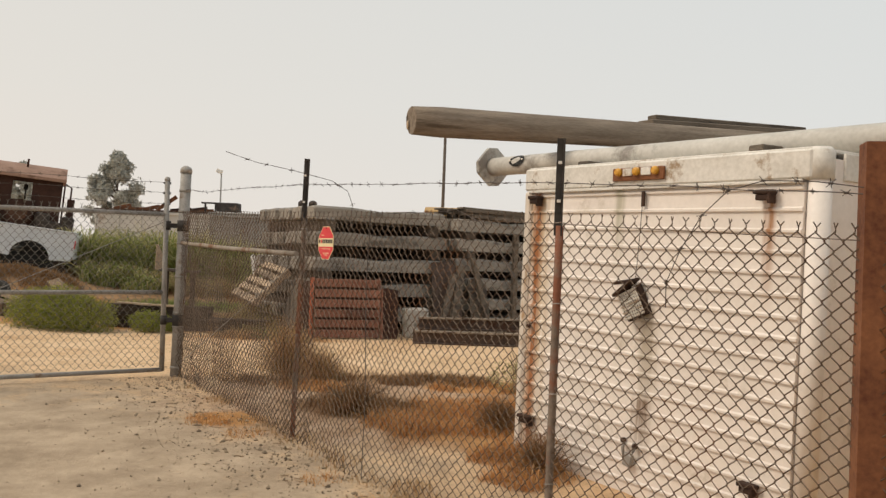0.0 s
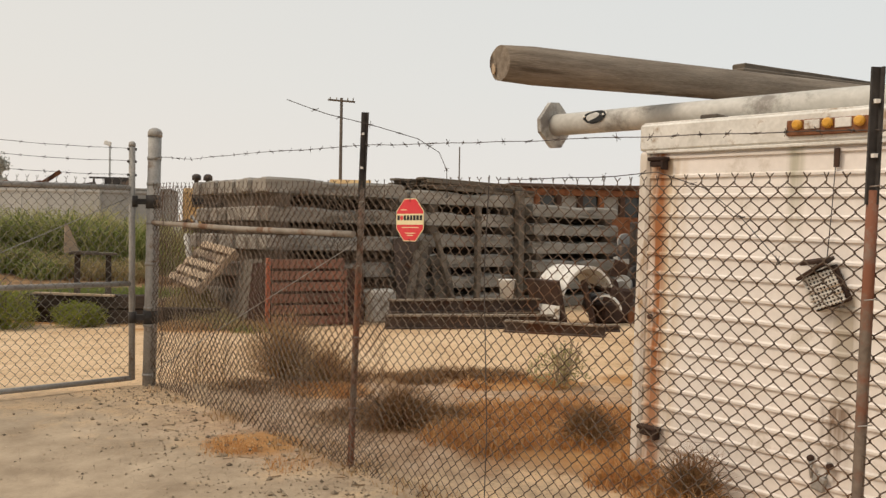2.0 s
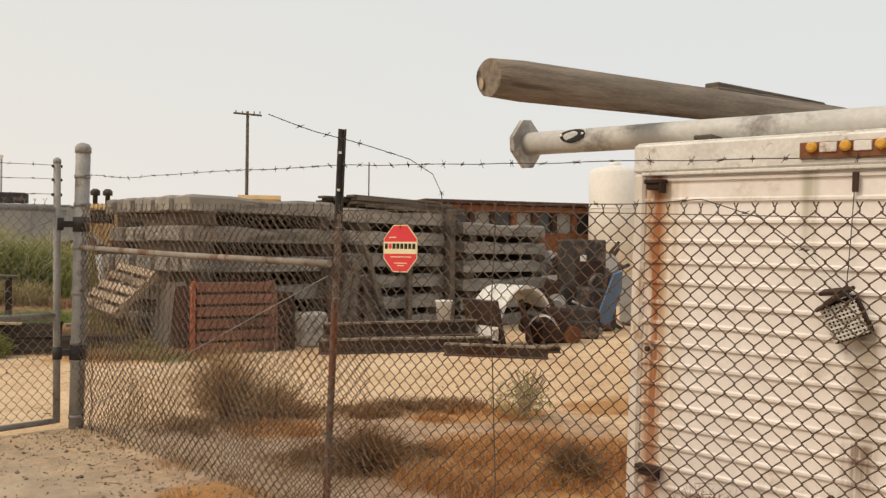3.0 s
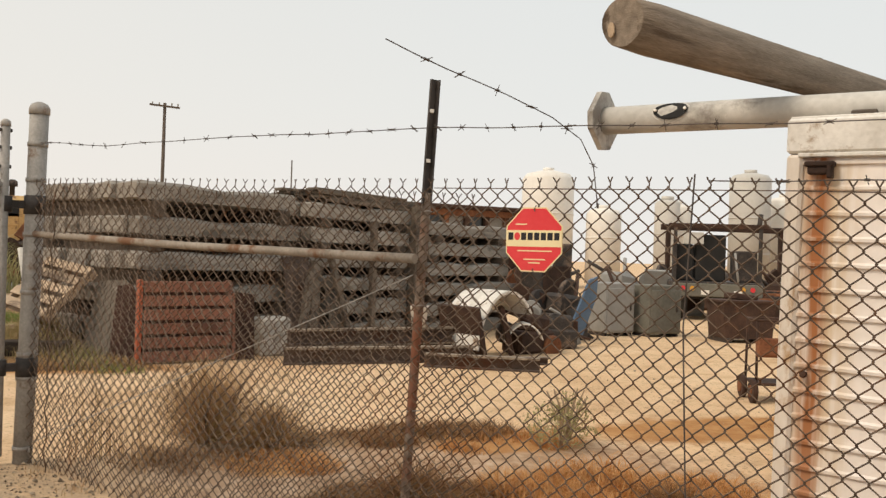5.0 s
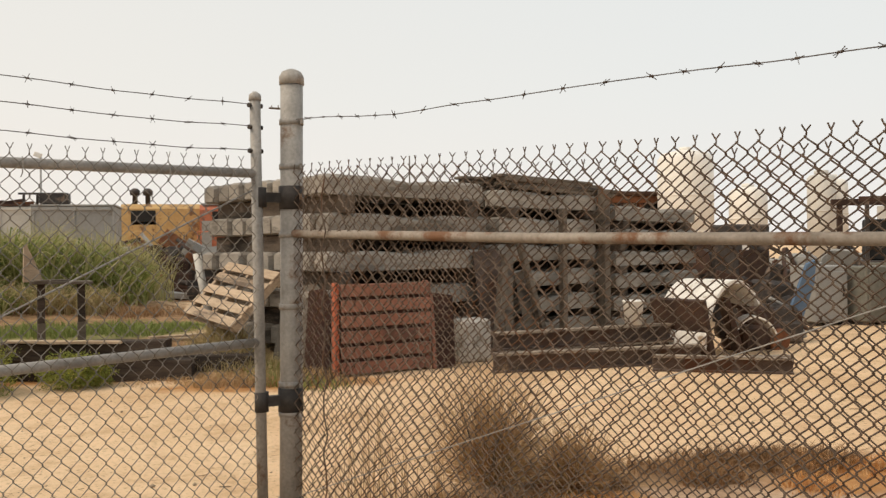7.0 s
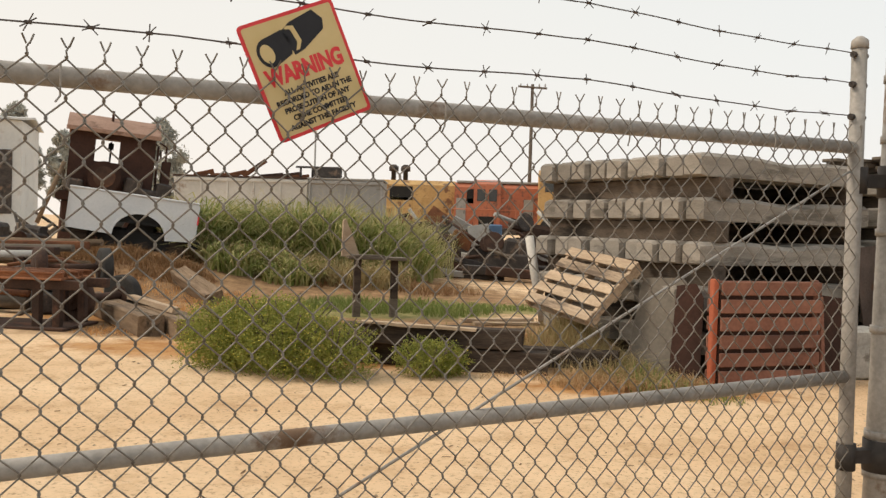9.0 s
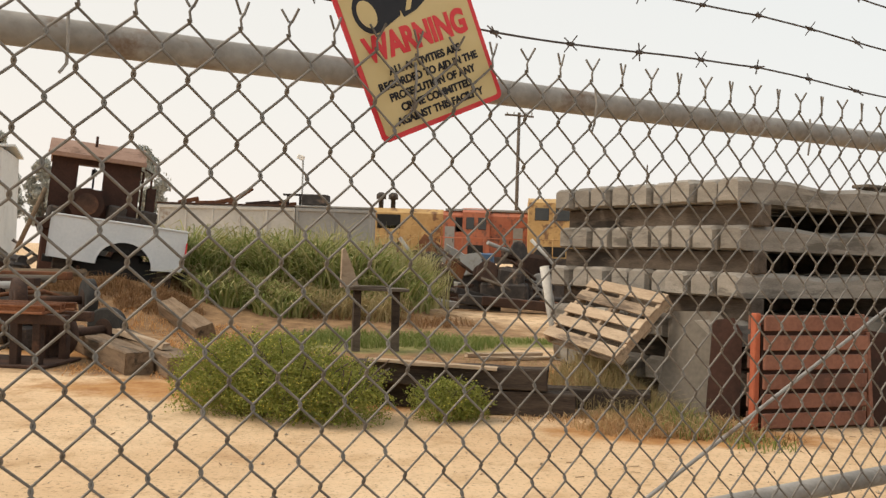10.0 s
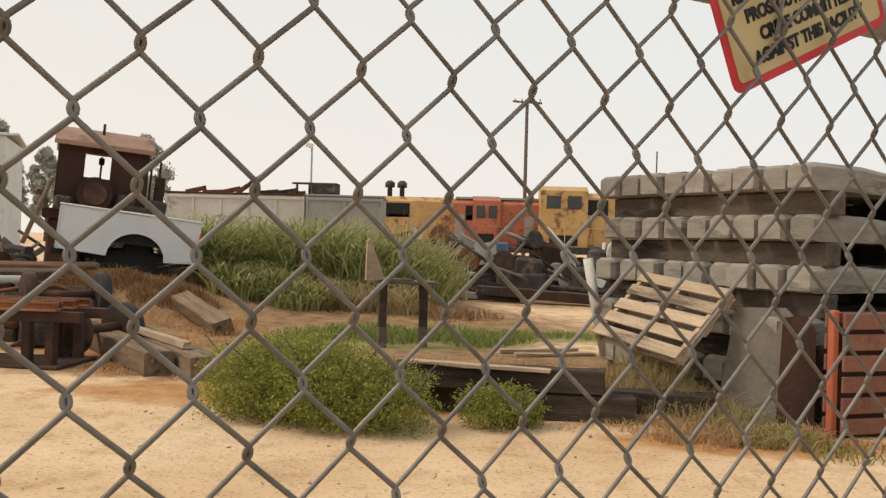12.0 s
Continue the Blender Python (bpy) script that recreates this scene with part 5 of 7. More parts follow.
def hand_cart(at, yaw):
    c = thing("hand_cart", at, "small rusted steel cart with iron wheels", "cart", rot=(0, 0, yaw))
    for x in (-0.30, 0.30):
        for y in (-0.2, 0.2):
            bm = bm_()
            tube(bm, [(x, y, 0.14), (x * 0.98, y * 0.9, 0.86)], 0.014, 8)
            part("upright", bm, DARKRUST, c)
    for z in (0.20, 0.86):
        bm = bm_()
        pts = [(-0.3, -0.2, z), (0.3, -0.2, z), (0.3, 0.2, z), (-0.3, 0.2, z), (-0.3, -0.2, z)]
        for a, b in zip(pts, pts[1:]):
            tube(bm, [a, b], 0.014, 8)
        part("rail", bm, DARKRUST, c)
    bm = bm_()
    box(bm, (0.62, 0.10, 0.20), (0, -0.21, 0.58), turn(-8, 0, 0), 0.02)
    part("tray", bm, RUST, c, "rust-brown sheet tray")
    bm = bm_()
    box(bm, (0.62, 0.42, 0.03), (0, 0, 0.20), None, 0.006)
    part("deck", bm, DARKRUST, c)
    for x in (-0.33, 0.33):
        for y in (-0.2, 0.2):
            wheel_part(0.125, 0.05, (x, y, 0.125), c, (1, 0, 0), DARKRUST, RUST)
    bm = bm_()
    tube(bm, [(0.3, 0.2, 0.22), (0.9, 0.25, 0.20)], 0.02, 8)
    part("tow_bar", bm, DARKRUST, c)


hand_cart((4.20, 10.75, 0), -24)


def flatbed_truck(at, yaw):
    t = thing("flatbed_truck", at, "dark grimy work truck seen from behind", "truck", rot=(0, 0, yaw))
    bm = bm_()
    box(bm, (2.2, 3.0, 0.14), (0, 1.5, 0.92), None, 0.02)
    part("bed", bm, BLACKSTEEL, t)
    bm = bm_()
    box(bm, (2.2, 0.12, 0.34), (0, -0.02, 0.78), None, 0.02)
    bumper = part("rear_bumper", bm, GREYGREEN, t)
    for x in (-0.85, -0.62, 0.62, 0.85):
        bm = bm_()
        tube(bm, [(x, -0.085, 0.82), (x, -0.11, 0.82)], 0.06, 14)
        part("tail_light", bm, SIGNRED if abs(x) > 0.7 else AMBER, bumper)
    for x in (-0.30, 0.5):
        bm = bm_()
        box(bm, (0.2, 0.01, 0.12), (x, -0.09, 0.72), None, 0.003)
        part("plate", bm, SIGNWHITE, bumper)
    bm = bm_()
    box(bm, (1.9, 2.6, 0.25), (0, 1.5, 0.66), None, 0.03)
    part("chassis", bm, BLACK, t)
    for x in (-0.85, 0.85):
        for y in (0.6, 2.6):
            wheel_part(0.45, 0.3, (x, y, 0.45), t, (1, 0, 0))
    for x in (-1.05, 1.05):
        bm = bm_()
        box(bm, (0.09, 0.09, 1.55), (x, 0.15, 1.7), None, 0.01)
        part("rack_post", bm, BLACKSTEEL, t)
    bm = bm_()
    box(bm, (2.45, 0.10, 0.12), (0, 0.15, 2.42), None, 0.01)
    part("rack_bar", bm, DARKRUST, t)
    for x, w, h, mt in ((-0.82, 0.5, 0.95, BLACK), (-0.15, 0.75, 1.2, BLACK), (0.7, 0.6, 0.8, BLACKSTEEL)):
        bm = bm_()
        box(bm, (w, 0.5, h), (x, 0.5, 1.0 + h / 2), None, 0.03)
        part("tool_box", bm, mt, t)
    bm = bm_()
    box(bm, (0.5, 0.04, 0.3), (-0.6, 0.1, 2.1), None, 0.01)
    part("plate", bm, PALEPANEL, t)
    bm = bm_()
    tube(bm, [(1.0, 0.2, 2.3), (1.05, 0.2, 2.75)], 0.06, 10)
    part("exhaust", bm, BLACKSTEEL, t)
    bm = bm_()
    tube(bm, [(0.5, -0.05, 1.0), (0.42, 0.05, 1.75)], 0.03, 8)
    part("prop_bar", bm, GREYPAINT, t)


flatbed_truck((11.75, 21.6, 0), -30)


def long_rack(at, yaw, label, material, n=10):
    rnd = random.Random(21)
    r = thing("pipe_rack", at, label, "pipe rack", rot=(0, 0, yaw))
    for x in (0.3, 2.6):
        bm = bm_()
        box(bm, (0.12, 0.9, 0.5), (x, 0, 0.25), None, 0.02)
        part("trestle", bm, DARKRUST, r)
    for k in range(n):
        bm = bm_()
        y, z = rnd.uniform(-0.35, 0.35), 0.53 + 0.06 * (k // 3)
        tube(bm, [(rnd.uniform(-0.3, 0.2), y, z), (2.9 + rnd.uniform(-0.3, 0.6), y + rnd.uniform(-0.15, 0.15), z + rnd.uniform(-0.02, 0.08))], rnd.uniform(0.025, 0.05), 8)
        part("pipe", bm, rnd.choice([DARKRUST, RUST, GREYPAINT, BLACKSTEEL]), r)


long_rack((12.6, 20.8, 0), 10, "rack of rusty pipes and bars", RUST)
long_rack((13.5, 24.0, 0), -5, "rack of rusty pipes and bars", RUST)


# ---- timbers, stand, rack and scrap of the left part of the yard ----
def timber(a, b, w, h, label, material, name="railway_tie", group="old wooden ties", roll=0):
    a, b = Vector(a), Vector(b)
    t = thing(name, tuple(a), label, "timber", group)
    t.matrix_basis = Matrix.Translation(a) @ (b - a).to_track_quat("X", "Z").to_matrix().to_4x4() @ turn(roll, 0, 0).to_4x4()
    ln = (b - a).length
    bm = bm_()
    n = 10
    rings = []
    for i in range(n + 1):
        x = ln * i / n
        ring = []
        for k, (y, z) in enumerate(((-0.5, 0.06), (-0.44, 0), (0.44, 0), (0.5, 0.06), (0.5, 0.94), (0.44, 1), (0.1, 1.0), (0.05, 0.97), (0.0, 1.0), (-0.44, 1), (-0.5, 0.94))):
            j = Vector((x * 1.3 + a.x, k * 0.7, a.y))
            ring.append(bm.verts.new((x + 0.03 * noise.noise(j * 2.0) * (i in (0, n)), y * w + 0.014 * noise.noise(j * 1.7), z * h + 0.014 * noise.noise(j * 2.3 + Vector((9, 0, 0))))))
        rings.append(ring)
    for q, r in zip(rings, rings[1:]):
        for k in range(11):
            bm.faces.new((q[k], q[(k + 1) % 11], r[(k + 1) % 11], r[k]))
    bm.faces.new(rings[0][::-1])
    bm.faces.new(rings[-1])
    part("beam", bm, material, t)
    return t


timber((-5.95, 15.30, 0.0), (-3.95, 14.85, 0.0), 0.24, 0.22, "dark split railway tie lying on dirt", TIEWOOD)
timber((-5.75, 15.10, 0.22), (-3.93, 14.75, 0.24), 0.23, 0.20, "dark split railway tie on another tie", TIEWOOD)
timber((-4.65, 14.90, 0.0), (-3.68, 14.75, 0.0), 0.25, 0.22, "short dark tie end on dirt", TIEWOOD)
timber((-4.2, 15.15, 0.0), (-2.96, 14.90, 0.0), 0.26, 0.23, "dark cracked railway tie near dry grass", TIEWOOD)
timber((-5.6, 14.93, 0.43), (-4.4, 14.70, 0.415), 0.10, 0.025, "pale thin board lying over ties", PALLETWOOD, "plank", "loose planks")
timber((-10.35, 19.35, 0.0), (-8.30, 16.45, 0.0), 0.32, 0.26, "long grey-brown timber beam lying on dirt", GREYBEAM, "timber_beam", "long timber beams")
timber((-9.85, 19.55, 0.0), (-7.75, 16.25, 0.0), 0.32, 0.25, "long grey-brown timber beam with dark end", GREYBEAM, "timber_beam", "long timber beams")
timber((-10.15, 19.5, 0.26), (-8.10, 16.75, 0.26), 0.10, 0.07, "pale weathered board on timber beams", PALLETWOOD, "plank", "loose planks")
timber((-9.75, 21.8, 0.30), (-8.60, 20.2, 0.02), 0.30, 0.24, "splintered grey timber chunk on dirt", GREYBEAM, "timber_beam", "long timber beams", 20)
timber((-4.6, 19.2, 0.0), (-3.5, 19.6, 0.0), 0.14, 0.05, "pale board lying on dirt", PALLETWOOD, "plank", "loose planks")
timber((-4.4, 18.9, 0.0), (-3.3, 19.2, 0.0), 0.12, 0.04, "pale board lying on dirt", PALLETWOOD, "plank", "loose planks")


def work_stand():
    s_ = thing("work_stand", (-5.94, 19.55, -0.05), "rough two-legged stand with dark board top", "stand", rot=(0, 0, 14))
    for x in (-0.29, 0.29):
        bm = bm_()
        box(bm, (0.11, 0.11, 0.62), (x, 0, 0.64), turn(0, -2 * x, 0), 0.008)
        leg = part("leg", bm, TIEWOOD, s_)
        bm = bm_()
        box(bm, (0.12, 0.12, 0.34), (x, 0, 0.17), turn(0, -2 * x, 0), 0.008)
        part("pale_foot", bm, DUNNAGE, leg, "pale lower leg")
    bm = bm_()
    box(bm, (0.90, 0.42, 0.045), (0, 0, 0.965), turn(0, 1, 0), 0.006)
    box(bm, (0.5, 0.2, 0.03), (-0.15, -0.1, 1.0), turn(0, 0, 8), 0.006)
    part("top_board", bm, DUNNAGE, s_)
    w = thing("wood_offcut", (-6.34, 19.5, 0.93), "pale wedge-shaped wood offcut standing on stand", "offcut", rot=(0, 0, 25))
    bm = bm_()
    prism(bm, [(-0.14, 0), (0.15, 0), (0.04, 0.28), (-0.09, 0.58), (-0.13, 0.55)], -0.03, 0.03)
    part("wedge", bm, PALLETWOOD, w)


work_stand()


def steel_rack():
    r = thing("steel_rail_rack", (-9.45, 17.1, 0), "low rusty steel rack carrying long rails", "rack", rot=(0, 0, 176))
    for x in (0.15, 0.42, 1.5, 1.8, 2.9):
        for y in (-0.3, 0.3):
            bm = bm_()
            box(bm, (0.10, 0.10, 0.52), (x, y, 0.26), None, 0.008)
            part("leg", bm, DARKRUST, r)
    for y in (-0.3, 0.3):
        bm = bm_()
        box(bm, (3.6, 0.10, 0.12), (1.6, y, 0.56), None, 0.008)
        part("side_bar", bm, DARKRUST, r)
    for k in range(5):
        bm = bm_()
        prism(bm, [(-0.05, 0), (0.05, 0), (0.05, 0.015), (0.012, 0.03), (0.012, 0.07), (0.03, 0.08), (0.03, 0.1), (-0.03, 0.1), (-0.03, 0.08), (-0.012, 0.07), (-0.012, 0.03), (-0.05, 0.015)], 0.05 + 0.05 * (k % 2), 3.9, Matrix.Translation((0, -0.36 + k * 0.18, 0.622)) @ Matrix(((0, 1, 0, 0), (1, 0, 0, 0), (0, 0, 1, 0), (0, 0, 0, 1))))
        part("rail", bm, RUST, r)
    bm = bm_()
    box(bm, (3.4, 0.9, 0.03), (1.7, 0, 0.017), None, 0.004)
    part("base_plate", bm, DARKRUST, r)


steel_rack()


def scrap_bar(a, b, r, label, material, kind_of="pipe"):
    o = thing("scrap_" + kind_of, tuple(a), label, kind_of, "scrap metal in the yard")
    a, b = Vector(a), Vector(b)
    o.matrix_basis = Matrix.Translation(a) @ (b - a).to_track_quat("X", "Z").to_matrix().to_4x4()
    ln = (b - a).length
    bm = bm_()
    if kind_of == "pipe":
        tube(bm, [(0, 0, 0), (ln * 0.5, 0, -0.01), (ln, 0, 0)], r, 10)
    else:
        box(bm, (ln, r * 2.4, r * 2), (ln / 2, 0, 0), None, r * 0.15)
    part("bar", bm, material, o)


def axle(at, yaw, label):
    o = thing("wheel_axle", at, label, "axle", "wheel axles", rot=(0, 0, yaw))
    bm = bm_()
    tube(bm, [(-0.55, 0, 0.3), (0.55, 0, 0.3)], 0.06, 12)
    part("shaft", bm, DARKRUST, o)
    for x in (-0.45, 0.45):
        wheel_part(0.30, 0.16, (x, 0, 0.3), o, (1, 0, 0), RUBBER if x > 0 else DARKRUST, DARKRUST)


rs = random.Random(5)
for k in range(9):
    y = 18.6 + 0.28 * k
    z = 0.16 + 0.13 * (k % 4) + 0.08 * (k // 4)
    scrap_bar((-14.6 + rs.uniform(-0.4, 0.4), y, z + 0.1), (-11.0 + rs.uniform(-0.5, 0.4), y - 0.35 + rs.uniform(-0.3, 0.3), z), rs.choice([0.05, 0.07, 0.1]), "long rusted scrap steel bar in heap", rs.choice([DARKRUST, RUST, BLACKSTEEL, GREYBEAM, DUNNAGE]), rs.choice(["pipe", "beam"]))
for k in range(5):
    scrap_bar((-14.8, 19.5 + 0.3 * k, 0.76 + 0.05 * k), (-10.9 + 0.1 * k, 18.9 + 0.3 * k, 0.84 + 0.04 * k), 0.06, "long pipe lying on scrap heap", (PIPEPAINT, DARKRUST, DUNNAGE, RUST, GREYBEAM)[k], "pipe" if k % 2 == 0 else "beam")
axle((-9.65, 18.1, 0.0), 70, "rusty wheel axle standing beside timber beams")
axle((-10.35, 18.75, 0.36), 35, "rusty wheel axle on scrap heap")
machine_heap((-11.2, 19.0, 0.0), 15, 31, "rusted iron casting in scrap heap", 1.0)
machine_heap((-12.6, 18.9, 0.0), -20, 32, "rusted iron casting in scrap heap", 1.1)
machine_heap((-10.5, 18.6, 0.0), 40, 33, "dark axle housing in scrap heap", 0.8, [BLACKSTEEL, DARKRUST, DUNNAGE])
# a white pipe standing slantwise at the tie stack
scrap_bar((-3.55, 16.95, 0.30), (-3.75, 17.05, 1.35), 0.055, "pale pipe leaning against tie stack", PIPEPAINT)


def pickup_bed():
    a, b = Vector((-12.32, 22.57, 1.17)), Vector((-9.98, 23.29, 0.89))
    p = thing("pickup_truck_bed", tuple(a), "white pickup truck bed without cab on mound", "truck bed")
    p.matrix_basis = Matrix.Translation(a) @ (b - a).to_track_quat("X", "Z").to_matrix().to_4x4()
    L, H, W = 2.44, 0.84, 1.7
    cx, r = 1.36, 0.50
    arch = [(cx + r * math.cos(radians(180 - k * 15)), 0.02 + r * 0.92 * math.sin(radians(180 - k * 15))) for k in range(13)]
    outline = [(0, 0.05), (cx - r, 0.02)] + arch[1:-1] + [(cx + r, 0.02), (L - 0.05, 0.06), (L, 0.16), (L, H - 0.05), (L - 0.04, H), (0.04, H), (0, H - 0.04)]
    for y in (0.0, W):
        bm = bm_()
        prism(bm, outline, y, y + 0.05)
        side = part("side_panel", bm, TRUCKWHITE, p)
        bm = bm_()
        rim = [(cx + (r + 0.05) * math.cos(radians(180 - k * 15)), 0.02 + (r * 0.92 + 0.05) * math.sin(radians(180 - k * 15))) for k in range(13)]
        prism(bm, rim + arch[::-1], y - 0.02, y + 0.06)
        part("wheel_arch_lip", bm, TRUCKWHITE, side)
        bm = bm_()
        box(bm, (L, 0.10, 0.04), (L / 2, y + 0.025, H), None, 0.01)
        part("bed_rail", bm, TRUCKWHITE, side)
    bm = bm_()
    box(bm, (0.05, W, H - 0.08), (0.03, W / 2, H / 2), None, 0.01)
    part("front_panel", bm, TRUCKWHITE, p)
    bm = bm_()
    box(bm, (0.05, W - 0.1, H - 0.15), (L - 0.03, W / 2 + 0.02, H / 2 + 0.03), None, 0.01)
    part("tailgate", bm, TRUCKWHITE, p)
    bm = bm_()
    box(bm, (0.03, 0.06, 0.22), (L + 0.002, -0.01, 0.52), None, 0.008)
    part("tail_light", bm, SIGNRED, p, "dark red tail light")
    bm = bm_()
    box(bm, (L - 0.1, W - 0.1, 0.05), (L / 2, W / 2, 0.30))
    part("bed_floor", bm, BLACK, p)
    bm = bm_()
    box(bm, (0.8, W - 0.2, 0.25), (cx, W / 2, 0.42), None, 0.02)
    part("inner_arch", bm, BLACK, p)
    for y in (0.35, W - 0.35):
        bm = bm_()
        box(bm, (L + 0.2, 0.08, 0.14), (L / 2, y, 0.0), None, 0.01)
        part("chassis_rail", bm, BLACK, p)
    for x in (0.25, 2.1):
        bm = bm_()
        box(bm, (0.3, 1.3, 0.55), (x, W / 2, -0.20), None, 0.02)
        part("timber_support", bm, TIEWOOD, p)
    # black block added under the bed: closes the bright gap like deep shade
    bm = bm_()
    box(bm, (1.5, 1.1, 0.62), (cx - 0.05, W / 2, -0.16), None, 0.04)
    part("axle_housing", bm, BLACK, p, "added black block that darkens the gap under the bed")
    wheel_part(0.27, 0.2, (cx, 0.42, 0.12), p, (0, 1, 0), BLACK, BLACK)
    wheel_part(0.27, 0.2, (cx, W - 0.42, 0.12), p, (0, 1, 0), BLACK, BLACK)


pickup_bed()


def rusty_cab():
    c = thing("crane_cab", (-15.52, 29.0, 0.36), "derelict brown rusted crane cab with curved roof", "crane", rot=(0, 4.5, 24))
    W, D = 2.15, 1.9
    z0, z1 = 1.75, 3.55
    # deck and underframe
    bm = bm_()
    box(bm, (3.0, 2.3, 0.25), (1.25, 1.0, 1.62), None, 0.02)
    box(bm, (2.6, 1.8, 1.4), (1.2, 1.0, 0.8), None, 0.05)
    part("underframe", bm, CABRUST, c)
    # walls with window openings
    def wall(x0, x1, y, wins, along_y=False):
        cuts = []
        cur = x0
        for wx0, wx1, wz0, wz1 in wins:
            cuts += [(cur, wx0, z0, z1), (wx0, wx1, z0, wz0), (wx0, wx1, wz1, z1)]
            cur = wx1
        cuts.append((cur, x1, z0, z1))
        bm = bm_()
        for a, b, c0, c1 in cuts:
            if b - a > 0.01:
                if along_y:
                    box(bm, (0.05, b - a, c1 - c0), (y, (a + b) / 2, (c0 + c1) / 2))
                else:
                    box(bm, (b - a, 0.05, c1 - c0), ((a + b) / 2, y, (c0 + c1) / 2))
        part("wall", bm, CABRUST, c)
    wall(0, W, 0.0, [(0.62, 1.24, 2.62, 3.25)])
    wall(0, W, D, [(0.08, 1.95, 2.2, 3.5)])
    wall(0.03, D - 0.03, 0.0, [(0.5, 1.3, 2.7, 3.3)], True)
    wall(0.03, D - 0.03, W, [(0.3, 1.5, 2.4, 3.3)], True)
    bm = bm_()
    prof = [(-0.28 + (D + 0.5) * k / 12, z1 + 0.72 * math.sin(math.pi * (0.10 + 0.80 * k / 12)) - 0.33) for k in range(13)]
    under = [(y, z - 0.06) for y, z in prof[::-1]]
    prism(bm, prof + under, -0.12, W + 0.12, Matrix(((0, 1, 0, 0), (1, 0, 0, 0), (0, 0, 1, 0), (0, 0, 0, 1))))
    roof = part("roof", bm, CABROOF, c, "faded pinkish-brown curved roof")
    bm = bm_()
    box(bm, (W + 0.26, 0.05, 0.12), (W / 2, -0.26, z1 - 0.12), None, 0.01)
    part("roof_fascia", bm, CABROOF, roof)
    bm = bm_()
    tube(bm, [(1.0, 0.3, z1 + 0.2), (1.0, 0.3, z1 + 0.52)], 0.035, 8)
    part("roof_vent", bm, CABRUST, roof)
    # winch drum, motor and posts before the cab
    bm = bm_()
    tube(bm, [(0.92, -0.55, 2.2), (0.92, -0.52, 2.2), (0.92, -0.12, 2.2), (0.92, -0.08, 2.2)], 0.4, 22, radii=[0.42, 0.42, 0.42, 0.42])
    drum = part("winch_drum", bm, CABRUST, c)
    bm = bm_()
    tube(bm, [(0.92, -0.6, 2.2), (0.92, -0.56, 2.2)], 0.28, 18)
    part("drum_flange", bm, DARKRUST, drum)
    for x, z, w, h in ((1.65, 2.0, 0.45, 0.5), (2.45, 1.95, 0.4, 0.5), (0.2, 1.9, 0.4, 0.35), (1.95, 1.85, 0.7, 0.3)):
        bm = bm_()
        box(bm, (w, 0.5, h), (x, -0.2, z), turn(0, 4, 6), 0.05)
        part("motor_housing", bm, BLACKSTEEL, c)
    bm = bm_()
    box(bm, (0.24, 0.3, 1.1), (2.5, 0.2, 2.3), None, 0.02)
    part("stack_post", bm, CABRUST, c)
    for x in (W + 0.1, W + 0.32):
        bm = bm_()
        tube(bm, [(x, 0.1, 1.75), (x, 0.1, 3.25), (x - 0.2, 0.1, 3.35)], 0.03, 8)
        part("grab_rail", bm, CABRUST, c)
    bm = bm_()
    tube(bm, [(-0.1, -0.1, 2.5), (-0.6, -0.4, 0.8)], 0.06, 8)
    part("boom_strut", bm, GREYBEAM, c, "pale slanting strut")
    bm = bm_()
    box(bm, (0.05, 0.05, 0.55), (1.02, 0.5, 2.95), None, 0.005)
    box(bm, (0.14, 0.05, 0.18), (1.02, 0.5, 3.1), None, 0.005)
    part("control_lever", bm, BLACK, c)


rusty_cab()


# ---- far buildings, boxcars, locomotives and tanks ----
def boxcar(at, yaw, L, H, D, label, material, ribs, extras):
    b = thing("boxcar_body", at, label, "boxcar", "old boxcar bodies", rot=(0, 0, yaw))
    bm = bm_()
    box(bm, (L, D, H - 0.3), (L / 2, D / 2, (H - 0.3) / 2 + 0.3), None, 0.03)
    part("body", bm, material, b)
    for k in range(ribs + 1):
        bm = bm_()
        box(bm, (0.08, 0.06, H - 0.35), (0.05 + (L - 0.1) * k / ribs, -0.02, H / 2 + 0.15), None, 0.01)
        part("rib", bm, material, b)
    bm = bm_()
    box(bm, (L + 0.1, D + 0.12, 0.07), (L / 2, D / 2, H + 0.02), turn(0, 0, 0), 0.01)
    part("roof", bm, DARKRUST if extras else material, b)
    for z in (0.35, H - 0.12):
        bm = bm_()
        box(bm, (L, 0.05, 0.12), (L / 2, -0.035, z), None, 0.01)
        part("sill", bm, material, b)
    for k in range(3):
        bm = bm_()
        box(bm, (0.25, D * 0.8, 0.3), (L * (0.15 + 0.35 * k), D / 2, 0.15))
        part("support", bm, TIEWOOD, b)
    return b


boxcar((-16.8, 41.5, 0), -2, 5.6, 3.20, 2.6, "pale weathered boxcar body with peeling paint", PALEPANEL, 5, True)
boxcar((-11.0, 40.4, 0), 2, 2.95, 3.16, 2.6, "grey weathered boxcar body", GREYPAINT, 2, False)
bx = thing("wheel_dolly", (-11.25, 42.0, 3.24), "dark machinery frame standing on boxcar roof", "machinery")
for k in range(4):
    bm = bm_()
    tube(bm, [(-0.4 + k * 0.5, 0, 0.0), (-0.4 + k * 0.5, 0, 0.5)], 0.05, 8)
    part("post", bm, BLACKSTEEL, bx)
bm = bm_()
box(bm, (1.1, 0.5, 0.42), (0.75, 0, 0.28), None, 0.03)
box(bm, (1.8, 0.1, 0.08), (0.3, 0, 0.48), None, 0.01)
part("hopper", bm, BLACKSTEEL, bx)
rs = random.Random(8)
